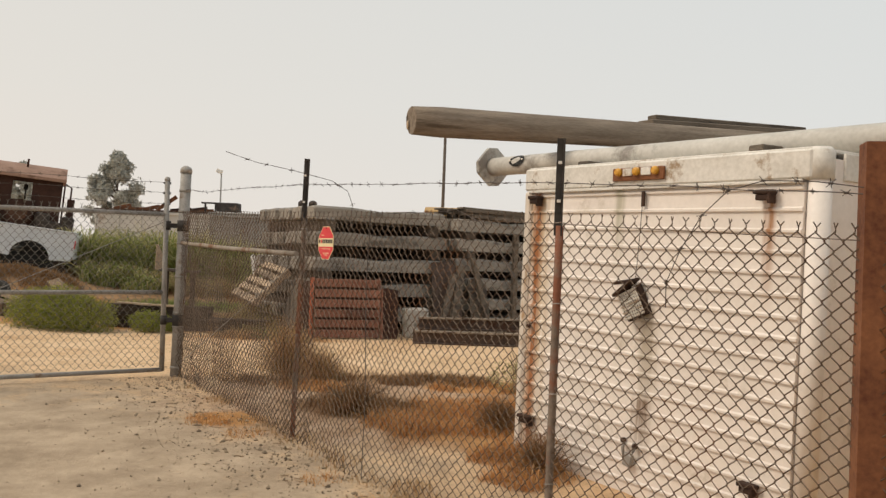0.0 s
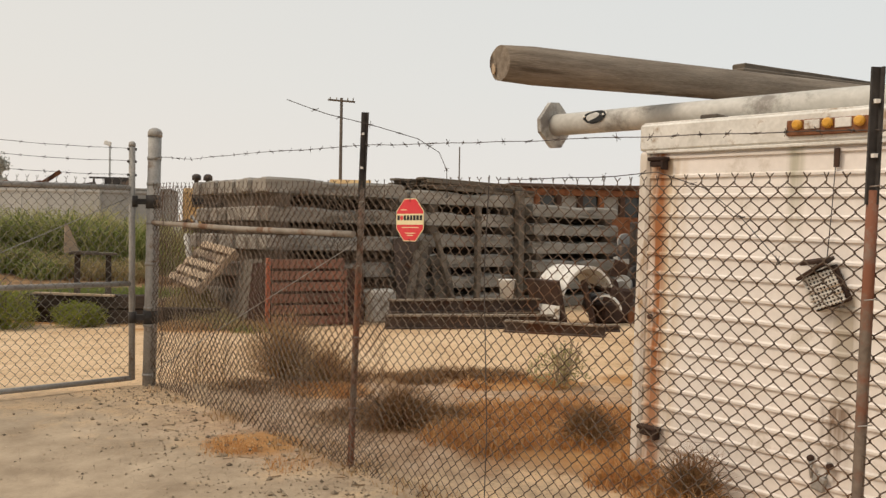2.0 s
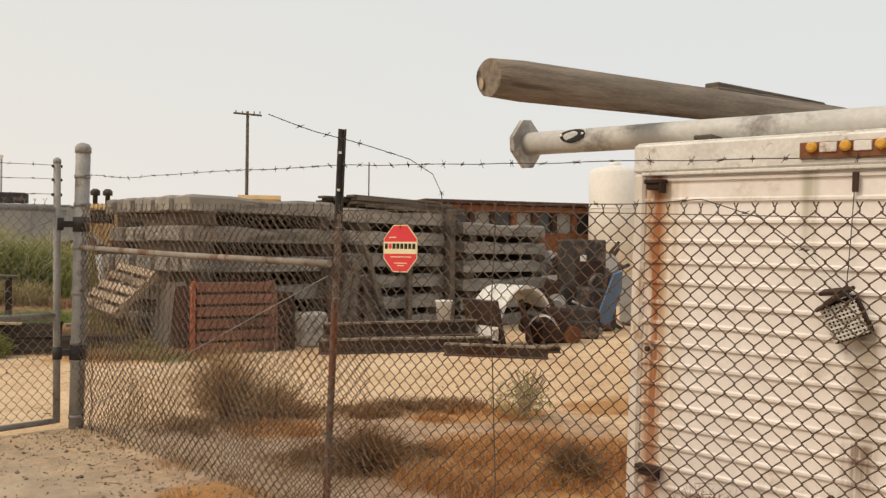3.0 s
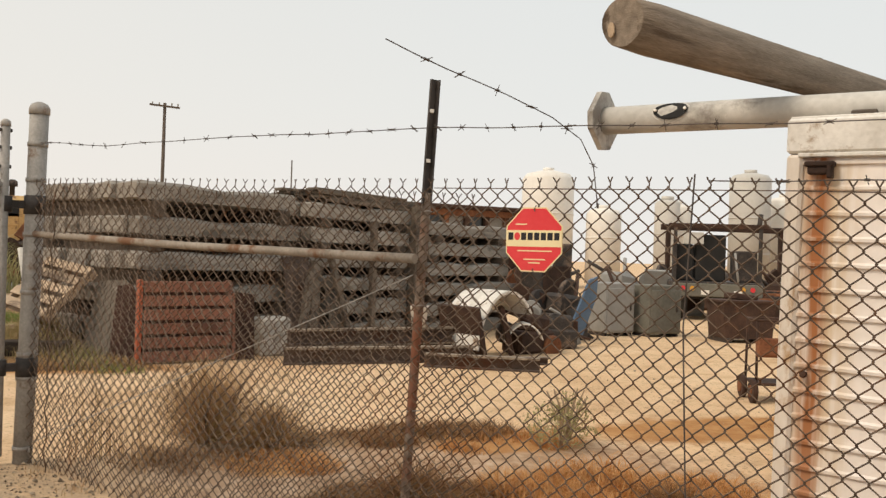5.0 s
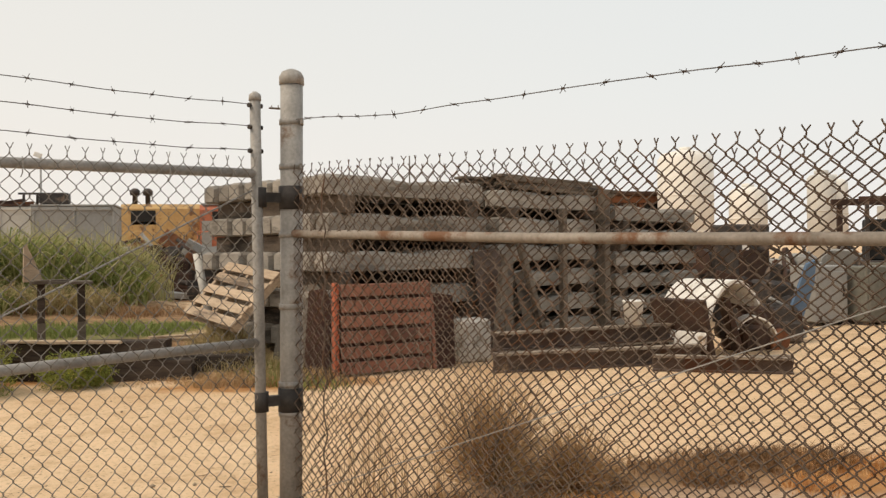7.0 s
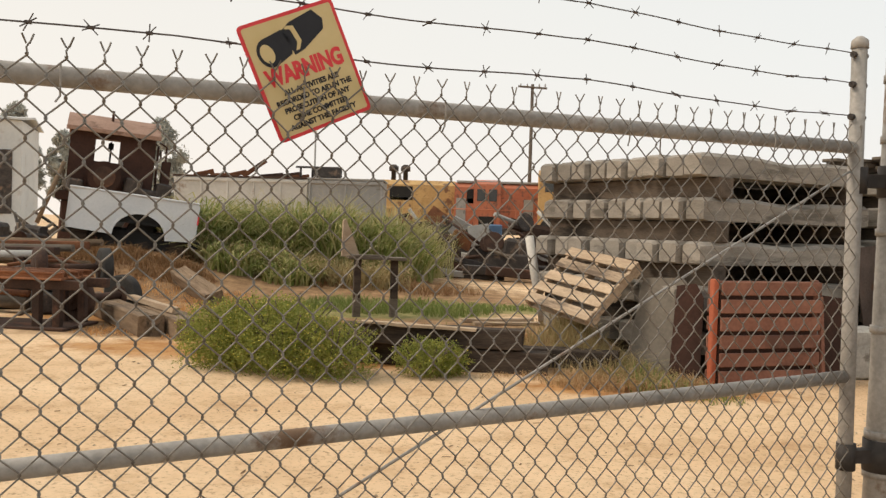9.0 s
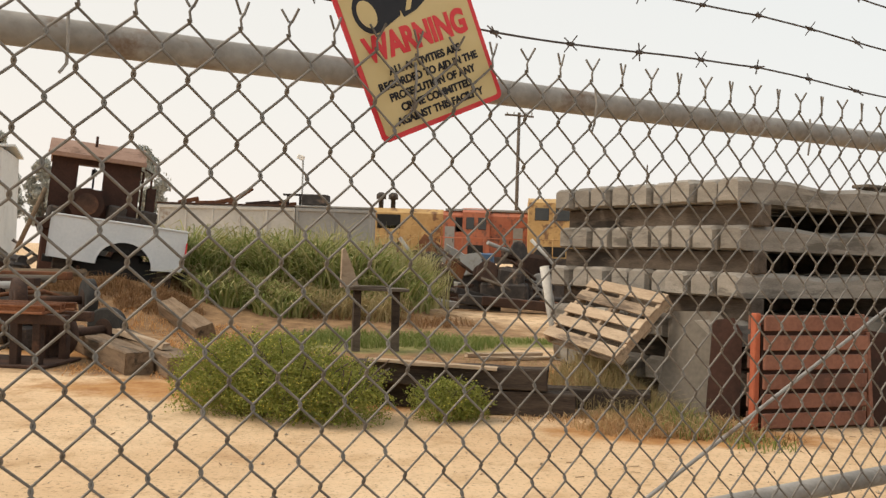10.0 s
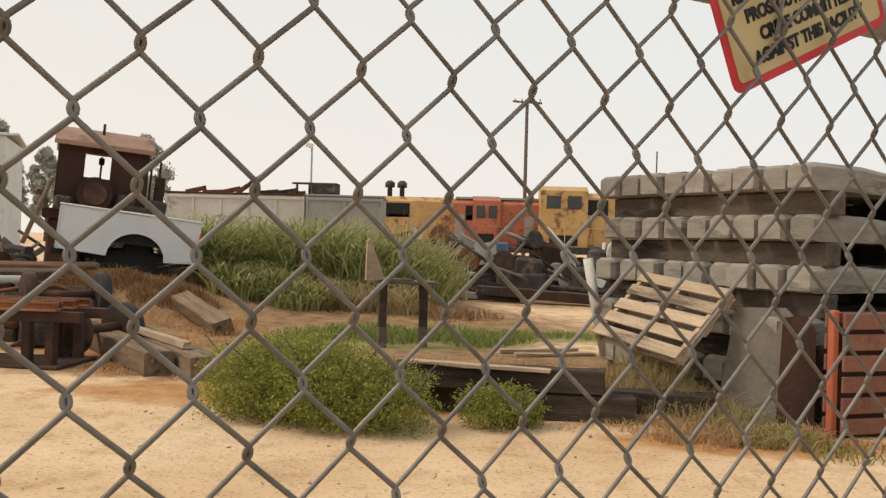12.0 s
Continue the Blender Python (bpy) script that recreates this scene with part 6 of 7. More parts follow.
for k in range(7):
    scrap_bar((-16.3 + k * 0.7, 42.5, 3.29), (-15.4 + k * 0.7 + rs.uniform(-0.3, 0.5), 42.7, 3.30 + (0.7 if k == 3 else rs.uniform(0.03, 0.2))), 0.09, "rusty scrap part lying on boxcar roof", rs.choice([RUST, DARKRUST, GREYPAINT]), "beam")


def locomotive(at, yaw, L, colour, label, cab_from, cab_to, cab_top, hood_top, stripe=None, roof=None):
    """A hood locomotive seen from its side."""
    g = thing("locomotive", at, label, "locomotive", "stored locomotives", rot=(0, 0, yaw))
    D = 2.6
    bm = bm_()
    box(bm, (L, D + 0.3, 0.35), (L / 2, D / 2, 1.25), None, 0.03)
    part("frame", bm, BLACKSTEEL, g)
    bm = bm_()
    prof = [(0.25, 1.4), (D - 0.25, 1.4), (D - 0.25, hood_top - 0.25), (D - 0.6, hood_top), (0.6, hood_top), (0.25, hood_top - 0.25)]
    prism(bm, prof, 0.2, L - 0.2, Matrix(((0, 1, 0, 0), (1, 0, 0, 0), (0, 0, 1, 0), (0, 0, 0, 1))))
    hood = part("hood", bm, colour, g)
    if roof:
        bm = bm_()
        box(bm, (L - 0.6, 1.7, 0.12), (L / 2, D / 2, hood_top + 0.05), None, 0.02)
        part("roof_walk", bm, roof, hood)
    n = max(2, int(L / 0.62))
    for k in range(n):
        bm = bm_()
        box(bm, (0.5, 0.03, 1.45), (0.55 + (L - 1.1) * k / (n - 1), 0.24, 2.2), None, 0.008)
        dr = part("hood_door", bm, colour if not stripe or k % 3 else stripe, hood)
        bm = bm_()
        box(bm, (0.03, 0.02, 0.16), (0.72 + (L - 1.1) * k / (n - 1), 0.215, 2.2))
        part("latch", bm, BLACKSTEEL, dr)
    bm = bm_()
    box(bm, (L * 0.28, 0.03, 0.75), (L * 0.3, 0.24, hood_top - 0.72), None, 0.008)
    part("radiator_grille", bm, BLACK, hood)
    if cab_to > cab_from:
        w = cab_to - cab_from
        bm = bm_()
        arc = [(D * k / 12, cab_top - 0.28 + 0.28 * math.sin(math.pi * k / 12)) for k in range(13)]
        prism(bm, [(0, 1.4)] + arc + [(D, 1.4)], cab_from, cab_to, Matrix(((0, 1, 0, 0), (1, 0, 0, 0), (0, 0, 1, 0), (0, 0, 0, 1))))
        cab = part("cab", bm, colour, g)
        for k in range(2):
            bm = bm_()
            box(bm, (w * 0.3, 0.05, 0.62), (cab_from + w * (0.28 + 0.44 * k), -0.01, cab_top - 0.85), None, 0.02)
            part("window", bm, DARKGLASS, cab)
        bm = bm_()
        box(bm, (w * 0.6, 0.04, 0.5), (cab_from + w * 0.5, -0.01, 1.75), None, 0.02)
        part("number_board", bm, BLACK, cab)
    bm = bm_()
    for k in range(int(L / 1.1) + 1):
        x = min(0.1 + k * 1.1, L - 0.1)
        tube(bm, [(x, -0.12, 1.4), (x, -0.12, 2.35)], 0.025, 6)
    tube(bm, [(0.1, -0.12, 2.35), (L - 0.1, -0.12, 2.35)], 0.025, 6)
    part("handrail", bm, colour, g)
    for x in (L * 0.2, L * 0.8):
        bm = bm_()
        box(bm, (2.2 if L > 5 else 1.2, 2.0, 0.5), (x, D / 2, 0.65), None, 0.05)
        truck = part("bogie", bm, BLACKSTEEL, g)
        for dx in (-0.55, 0.55):
            wheel_part(0.48, 0.14, (x + dx, 0.35, 0.48), g, (0, 1, 0), DARKRUST, BLACKSTEEL)
    return g


y1 = locomotive((-9.6, 52.0, 0), 0, 4.4, YELLOW, "faded yellow locomotive hood in the yard", 0, 0, 0, 3.85)
for x in (0.8, 1.45):
    bm = bm_()
    tube(bm, [(x, 1.3, 3.8), (x, 1.3, 4.35), (x, 1.3, 4.36), (x, 1.3, 4.6), (x, 1.3, 4.72)], 0.1, 12, radii=[0.13, 0.13, 0.26, 0.26, 0.12])
    part("exhaust_cap", bm, BLACKSTEEL, y1)
locomotive((-5.6, 51.0, 0), 0, 5.2, ORANGE, "faded orange and grey locomotive in the yard", 1.2, 2.6, 3.95, 3.75, GREYPAINT, GREYPAINT)
locomotive((-1.15, 49.5, 0), -3, 7.5, YELLOW, "faded yellow locomotive with rounded cab roof", 0.0, 2.3, 4.45, 4.1)
# rusty coach behind the tie stacks
co = thing("rail_coach", (8.2, 45.0, 0), "derelict rust-red rail coach with broken windows", "rail coach", rot=(0, 0, 4))
bm = bm_()
box(bm, (11, 2.7, 1.3), (5.5, 1.35, 1.85), None, 0.03)
box(bm, (11, 2.7, 0.35), (5.5, 1.35, 3.75), None, 0.03)
part("body", bm, RUST, co)
bm = bm_()
box(bm, (11.3, 3.0, 0.22), (5.5, 1.35, 4.05), None, 0.05)
part("roof", bm, DARKRUST, co)
for k in range(10):
    bm = bm_()
    box(bm, (0.28, 2.66, 1.12), (0.2 + k * 1.18, 1.35, 3.05), None, 0.02)
    pil = part("window_pillar", bm, RUST if k % 3 == 1 else DARKRUST, co)
    if k < 9:
        bm = bm_()
        box(bm, (0.88, 0.04, 1.06), (0.79 + k * 1.18, 0.3, 3.04))
        part("window", bm, DARKGLASS if k % 2 else GREYPAINT, co)
bm = bm_()
box(bm, (10.5, 2.2, 0.9), (5.5, 1.35, 0.75), None, 0.05)
part("underframe", bm, BLACKSTEEL, co)


def storage_tank(at, r, h, label, material):
    t = thing("storage_tank", at, label, "tank", "storage tanks")
    bm = bm_()
    tube(bm, [(0, 0, 0.3), (0, 0, h - r * 0.35), (0, 0, h - r * 0.14), (0, 0, h - 0.02), (0, 0, h)], r, 28, radii=[r, r, r * 0.85, r * 0.35, 0.05])
    shell = part("shell", bm, material, t)
    bm = bm_()
    tube(bm, [(0, 0, h - 0.05), (0, 0, h + 0.14)], 0.3, 14)
    part("hatch", bm, material, shell)
    for z in (h * 0.33, h * 0.62):
        bm = bm_()
        tube(bm, [(0, 0, z), (0, 0, z + 0.08)], r + 0.02, 28)
        part("band", bm, material, shell)
    for k in range(4):
        a = k * math.pi / 2 + 0.6
        bm = bm_()
        tube(bm, [(r * 0.8 * math.cos(a), r * 0.8 * math.sin(a), 0), (r * 0.8 * math.cos(a), r * 0.8 * math.sin(a), 0.5)], 0.1, 8)
        part("leg", bm, DARKRUST, t)


storage_tank((18.2, 44.0, 0), 1.35, 6.1, "tall faded white storage tank", TANKPAINT)
storage_tank((26.2, 38.0, 0), 0.98, 6.0, "tall faded grey storage tank", TANKGREY)
storage_tank((28.8, 38.5, 0), 0.80, 5.0, "faded white storage tank", TANKPAINT)
storage_tank((21.8, 38.5, 0), 0.6, 4.5, "slim faded grey storage tank", TANKGREY)
storage_tank((23.0, 39.5, 0), 0.75, 4.4, "faded white storage tank", TANKPAINT)
storage_tank((20.7, 42.5, 0), 0.9, 4.2, "faded white storage tank", TANKPAINT)
storage_tank((31.5, 39.0, 0), 0.9, 4.9, "faded white storage tank", TANKPAINT)


def shed(at, yaw, L, H, D, label, material, doors=(), roof=None):
    b = thing("shed_building", at, label, "building", "yard buildings", rot=(0, 0, yaw))
    bm = bm_()
    box(bm, (L, D, H), (L / 2, D / 2, H / 2), None, 0.02)
    wallp = part("wall", bm, material, b)
    bm = bm_()
    prism(bm, [(-0.2, H), (D / 2, H + 0.35), (D + 0.2, H), (D + 0.2, H + 0.1), (D / 2, H + 0.45), (-0.2, H + 0.1)], -0.2, L + 0.2, Matrix(((0, 1, 0, 0), (1, 0, 0, 0), (0, 0, 1, 0), (0, 0, 0, 1))))
    part("roof", bm, roof or material, b)
    for x, w, h, z, mt in doors:
        bm = bm_()
        box(bm, (w, 0.08, h), (x, -0.02, z + h / 2), None, 0.01)
        part("door" if z < 0.5 else "window", bm, mt, b)
    n = int(L / 0.9)
    for k in range(n):
        bm = bm_()
        box(bm, (0.05, 0.04, H), (0.4 + k * 0.9, -0.015, H / 2), None, 0.006)
        part("wall_rib", bm, material, wallp)
    return b


shed((24.6, 30.8, 0), -18, 7.0, 3.2, 4.0, "low tan metal shed in the yard", TANGREY)
shed((-33.2, 43.36, 0), 20, 8.0, 5.8, 6.0, "pale blue-grey metal building with dark doorway", BLUEGREY, ((7.2, 0.85, 3.0, 1.4, BLACKSTEEL), (6.2, 0.4, 0.7, 3.9, DARKGLASS), (5.4, 0.6, 2.6, 1.6, BLACKSTEEL)))

# dark machinery before the pale building
for k, (x, y, b) in enumerate(((-22.4, 36.0, 1.9), (-20.6, 34.5, 1.7), (-18.6, 33.0, 1.6), (-24.0, 37.5, 2.2), (-17.2, 30.8, 1.3))):
    machine_heap((x, y, 0), 25 * k - 40, 120 + k, "dark rusty machinery parked before pale building", b, [BLACKSTEEL, DARKRUST, DUNNAGE], n=12)
# white railcar pieces and scrap before the locomotives
rs = random.Random(17)
for k in range(34):
    x, y = rs.uniform(-7.5, 1.0), rs.uniform(29.0, 40.0)
    ln = rs.uniform(1.5, 4.5)
    z = (0.12, 0.3, 0.5)[k % 3]
    scrap_bar((x, y, z), (x + ln, y + rs.uniform(-0.8, 0.8), 0.08), rs.choice([0.05, 0.08, 0.12]), "rusted scrap steel lying in heap", rs.choice([DARKRUST, RUST, BLACKSTEEL, BLACKSTEEL, GREYPAINT, DUNNAGE]), rs.choice(["pipe", "beam"]))
for k, (x, y, b, cols) in enumerate(((-6.8, 38.0, 1.7, [DARKRUST, GREYPAINT, RUST]), (-4.6, 37.0, 1.6, [BLACKSTEEL, DARKRUST, GREYPAINT]), (-2.4, 36.0, 1.7, [DARKRUST, BLACKSTEEL, GREYPAINT]), (-0.6, 35.5, 1.5, [BLACKSTEEL, PALEPANEL, DARKRUST]), (-5.6, 35.0, 1.3, [DARKRUST, RUST, BLACKSTEEL]), (-3.2, 33.5, 1.2, [BLACKSTEEL, DARKRUST, DUNNAGE]))):
    machine_heap((x, y, 0), rs.uniform(-30, 30), 40 + k, "rusty scrap machinery heaped before locomotives", b * 1.35, cols, n=12)
for x, y, w, h, mt, lb in ((-7.6, 39.0, 1.5, 1.3, PALEPANEL, "pale sheet-metal tank box among scrap"), (-1.6, 38.5, 1.3, 1.0, PALEPANEL, "pale sheet-metal box among scrap"), (-3.6, 39.0, 0.5, 1.3, BLUE, "faded blue machine housing among scrap")):
    bxo = thing("metal_box", (x, y, 0), lb, "metal box", rot=(0, 0, rs.uniform(-10, 10)))
    bm = bm_()
    box(bm, (w, 0.8, h * 0.6), (0, 0, h * 0.9), None, 0.05)
    part("body", bm, mt, bxo)
    bm = bm_()
    box(bm, (w * 0.9, 0.7, h * 0.65), (0, 0, h * 0.325), None, 0.02)
    part("stand", bm, DARKRUST, bxo)
# more yard clutter seen through the fence on the far side
rs = random.Random(23)
for k in range(14):
    x, y = rs.uniform(6.5, 16), rs.uniform(23, 33)
    machine_heap((x, y, 0), rs.uniform(-40, 40), 60 + k, "rusty machinery parked in the yard", rs.uniform(1.2, 2.0), rs.choice([[BLACKSTEEL, DARKRUST, GREYPAINT], [DARKRUST, RUST, BLACKSTEEL], [GREYPAINT, BLACKSTEEL, DARKRUST]]), n=10)
for k in range(10):
    x, y = rs.uniform(15, 24), rs.uniform(24, 32)
    machine_heap((x, y, 0), rs.uniform(-40, 40), 90 + k, "rusty machinery parked in the yard", rs.uniform(1.0, 1.7), [DARKRUST, BLACKSTEEL, GREYPAINT], n=8)
for x, y, ln in ((15.0, 28.5, 4.0),):
    o = thing("steel_gantry", (x, y, 0), "rusty steel gantry frame in the yard", "gantry", rot=(0, 0, -15))
    for px in (0, ln):
        bm = bm_()
        box(bm, (0.15, 0.15, 2.6), (px, 0, 1.3), None, 0.02)
        part("post", bm, DARKRUST, o)
    bm = bm_()
    box(bm, (ln + 0.5, 0.18, 0.2), (ln / 2, 0, 2.68), None, 0.02)
    part("beam", bm, DARKRUST, o)


def power_pole(at, h, label, r=0.16, arm=2.2, material=None):
    p = thing("utility_pole", at, label, "utility pole", "utility poles")
    bm = bm_()
    tube(bm, [(0, 0, 0), (0, 0, h)], r, 10, radii=[r, r * 0.75])
    part("shaft", bm, material or BARK, p)
    if arm:
        bm = bm_()
        box(bm, (arm, 0.12, 0.14), (0, -0.12, h - 0.25), turn(0, 3, 0), 0.01)
        cross = part("crossarm", bm, BARK, p)
        for x in (-0.9, -0.4, 0.5, 0.95):
            bm = bm_()
            tube(bm, [(x * arm / 2.2, -0.12, h - 0.2), (x * arm / 2.2, -0.12, h + 0.02)], 0.05, 8)
            part("insulator", bm, GREYPAINT, cross)
    return p


power_pole((-0.15, 72.2, 0), 12.4, "distant wooden utility pole with crossarm")
power_pole((9.6, 72.0, 0), 8.7, "thin distant wooden pole standing far off", 0.07, 0)
lp = power_pole((-11.4, 43.8, 0), 5.4, "thin pale pole with small lamp head", 0.05, 0, GREYPAINT)
bm = bm_()
box(bm, (0.3, 0.2, 0.2), (-0.1, 0, 5.45), turn(0, 20, 0), 0.02)
part("lamp_head", bm, TANKPAINT, lp)


# ---- plants ----
def blades(name, spots, material, label, category, seed, bend=0.5, wide=0.006, segs=2):
    """Grass: each spot is (x, y, spread, count, low, high, lean)."""
    rnd = random.Random(seed)
    verts, faces = [], []
    for x, y, spread, count, low, high, lean in spots:
        for _ in range(count):
            a, q = rnd.uniform(0, math.tau), spread * math.sqrt(rnd.random())
            px, py = x + q * math.cos(a), y + q * math.sin(a)
            h = rnd.uniform(low, high) * (1.0 - 0.35 * (q / spread) ** 2)
            b = rnd.uniform(0, math.tau)
            ln = lean * rnd.random() * h
            dx, dy = math.cos(b) * ln, math.sin(b) * ln
            c = rnd.uniform(0, math.tau)
            wx, wy = math.cos(c) * wide, math.sin(c) * wide
            z = ground_z(px, py) - 0.02
            base = len(verts)
            for i in range(segs):
                f = i / segs
                k = f ** 1.8
                taper = 1 - 0.5 * f
                verts.append((px + dx * k - wx * taper, py + dy * k - wy * taper, z + h * f * (1 - bend * 0.25 * f)))
                verts.append((px + dx * k + wx * taper, py + dy * k + wy * taper, z + h * f * (1 - bend * 0.25 * f)))
            verts.append((px + dx * 1.15, py + dy * 1.15, z + h * (1 - bend * 0.45)))
            for i in range(segs - 1):
                faces.append((base + 2 * i, base + 2 * i + 1, base + 2 * i + 3, base + 2 * i + 2))
            faces.append((base + 2 * segs - 2, base + 2 * segs - 1, base + 2 * segs))
    return tagged(soup(name, verts, faces, material), label, category, kind="stuff")


def reed_spots():
    rnd = random.Random(2)
    out = []
    for _ in range(90):
        t = rnd.random()
        x = -10.7 + 4.9 * t + rnd.uniform(-0.3, 0.3)
        y = 24.4 + 2.0 * rnd.random() + 1.0 * t
        out.append((x, y, 0.45, 85, 0.9, (2.35 - 0.4 * t) * rnd.uniform(0.7, 1.12), 1.0))
    return out


blades("reed_bed", reed_spots(), REED, "tall green and yellow reeds on bank", "reeds", 5, 1.0, 0.024, 4)
blades("reed_clump", [(-9.4 + 0.38 * k, 23.5 + 0.25 * (k % 3), 0.45, 170, 0.5, 1.25 - 0.1 * k, 1.3) for k in range(5)], REED, "arching green reed clump beside truck bed", "reeds", 7, 1.2, 0.022, 4)
blades("dry_bank_grass", [(-10.2 + 0.6 * k, 23.8 + 0.25 * (k % 4), 0.55, 160, 0.15, 0.5, 1.2) for k in range(10)], BRUSH, "brown dry grass below the reeds", "grass", 6, 0.9, 0.01)
blades("low_grass", [(-7.3 + 0.4 * k, 20.3 + 0.5 * (k % 3), 0.6, 420, 0.12, 0.36, 0.8) for k in range(8)] + [(-4.4 + 0.4 * k, 21.5, 0.5, 160, 0.08, 0.22, 0.8) for k in range(5)], LOWGREEN, "low green grass in patches on dirt", "grass", 7, 0.6, 0.008)
blades("pale_grass", [(-8.6 + 0.9 * k, 18.0 + 0.4 * (k % 3), 0.7, 60, 0.05, 0.16, 1.3) for k in range(7)] + [(-3.6 + 0.2 * k, 15.9 + 0.2 * k, 0.5, 200, 0.12, 0.5, 1.1) for k in range(5)] + [(-2.6, 14.3, 0.45, 240, 0.08, 0.3, 1.2), (-3.0, 14.7, 0.4, 200, 0.08, 0.3, 1.2)], PALEGRASS, "pale dry grass tufts around timbers", "grass", 8, 0.7, 0.006)
blades("green_weeds", [(-2.75, 14.15, 0.35, 220, 0.08, 0.3, 1.0), (-2.35, 13.75, 0.3, 150, 0.06, 0.22, 1.0), (-2.9, 14.6, 0.3, 160, 0.1, 0.4, 1.0)], LOWGREEN, "green weeds beside the crate", "weeds", 9, 0.7, 0.006)


def leaf_bush(name, at, lumps, count, size, label, leaf, flowers=0, seed=1, stems=30):
    """A low shrub: lumps of small leaves on thin stems, with flowers on the outside."""
    rnd = random.Random(seed)
    b = thing(name, (at[0], at[1], ground_z(at[0], at[1])), label, "shrub", "green shrubs on the sand")
    verts, faces, fv, ff = [], [], [], []

    def leaf_at(vs, fs, p, sz):
        a = Vector((rnd.gauss(0, 1), rnd.gauss(0, 1), rnd.gauss(0, 1))).normalized()
        c = a.cross(Vector((rnd.gauss(0, 1), rnd.gauss(0, 1), rnd.gauss(0, 1)))).normalized()
        i = len(vs)
        vs += [tuple(p - a * sz), tuple(p + c * sz * 0.4), tuple(p + a * sz), tuple(p - c * sz * 0.4)]
        fs.append((i, i + 1, i + 2, i + 3))

    total = sum(l[3] * l[4] * l[5] for l in lumps)
    for lx, ly, lz, rx, ry, rz in lumps:
        for _ in range(int(count * rx * ry * rz / total)):
            d = Vector((rnd.gauss(0, 1), rnd.gauss(0, 1), rnd.gauss(0, 1))).normalized()
            q = rnd.random() ** 0.35
            wob = 1 + 0.30 * noise.noise(d * 3.0 + Vector((lx, ly, seed))) + 0.22 * noise.noise(d * 9.0 + Vector((ly, lx, seed)))
            p = Vector((lx + d.x * rx * q * wob, ly + d.y * ry * q * wob, lz + d.z * rz * q * wob))
            if p.z < 0.01:
                continue
            leaf_at(verts, faces, p, size * rnd.uniform(0.6, 1.4))
            if rnd.random() < flowers and q > 0.86:
                leaf_at(fv, ff, p * 1.01, size * 0.75)
    tagged(soup("foliage", verts, faces, leaf, b), kind="stuff")
    if fv:
        tagged(soup("blossom", fv, ff, FLOWER, b), "tiny yellow flowers", kind="stuff")
    bm = bm_()
    for _ in range(stems):
        l = rnd.choice(lumps)
        d = Vector((rnd.uniform(-1, 1) * l[3], rnd.uniform(-1, 1) * l[4], l[2] + rnd.uniform(0.3, 1.05) * l[5]))
        tube(bm, [(l[0] * 0.8, l[1] * 0.8, 0), (l[0] + d.x * 0.4, l[1] + d.y * 0.4, d.z * 0.55), (l[0] + d.x, l[1] + d.y, d.z)], 0.006, 4)
    part("branchwork", bm, PALLETWOOD if leaf.name.startswith("dusty") else BARK, b, kind="stuff")
    return b


leaf_bush("flowering_shrub", (-6.24, 14.3), [(-0.62, 0.3, 0.26, 0.48, 0.5, 0.40), (0.05, 0.0, 0.30, 0.55, 0.5, 0.42), (0.5, -0.1, 0.22, 0.42, 0.42, 0.34), (-0.3, 0.3, 0.33, 0.5, 0.45, 0.38)], 60000, 0.0135, "round green shrub with tiny yellow flowers", SHRUB, 0.09, 3, 60)
leaf_bush("flowering_shrub", (-4.86, 14.42), [(0.0, 0.0, 0.16, 0.34, 0.28, 0.22), (0.2, 0.05, 0.12, 0.22, 0.2, 0.18)], 9000, 0.013, "small green shrub beside dark ties", SHRUB, 0.05, 4, 20)
GREYLEAF = island_mat("dusty_green_leaves", [(0.28, 0.26, 0.11), (0.38, 0.34, 0.17), (0.46, 0.39, 0.22)])
leaf_bush("dusty_weed", (0.82, 9.25), [(0.0, 0.0, 0.16, 0.30, 0.26, 0.2), (0.1, 0.05, 0.28, 0.16, 0.16, 0.16)], 900, 0.018, "dusty green weed on the sand", GREYLEAF, 0, 5, 26)


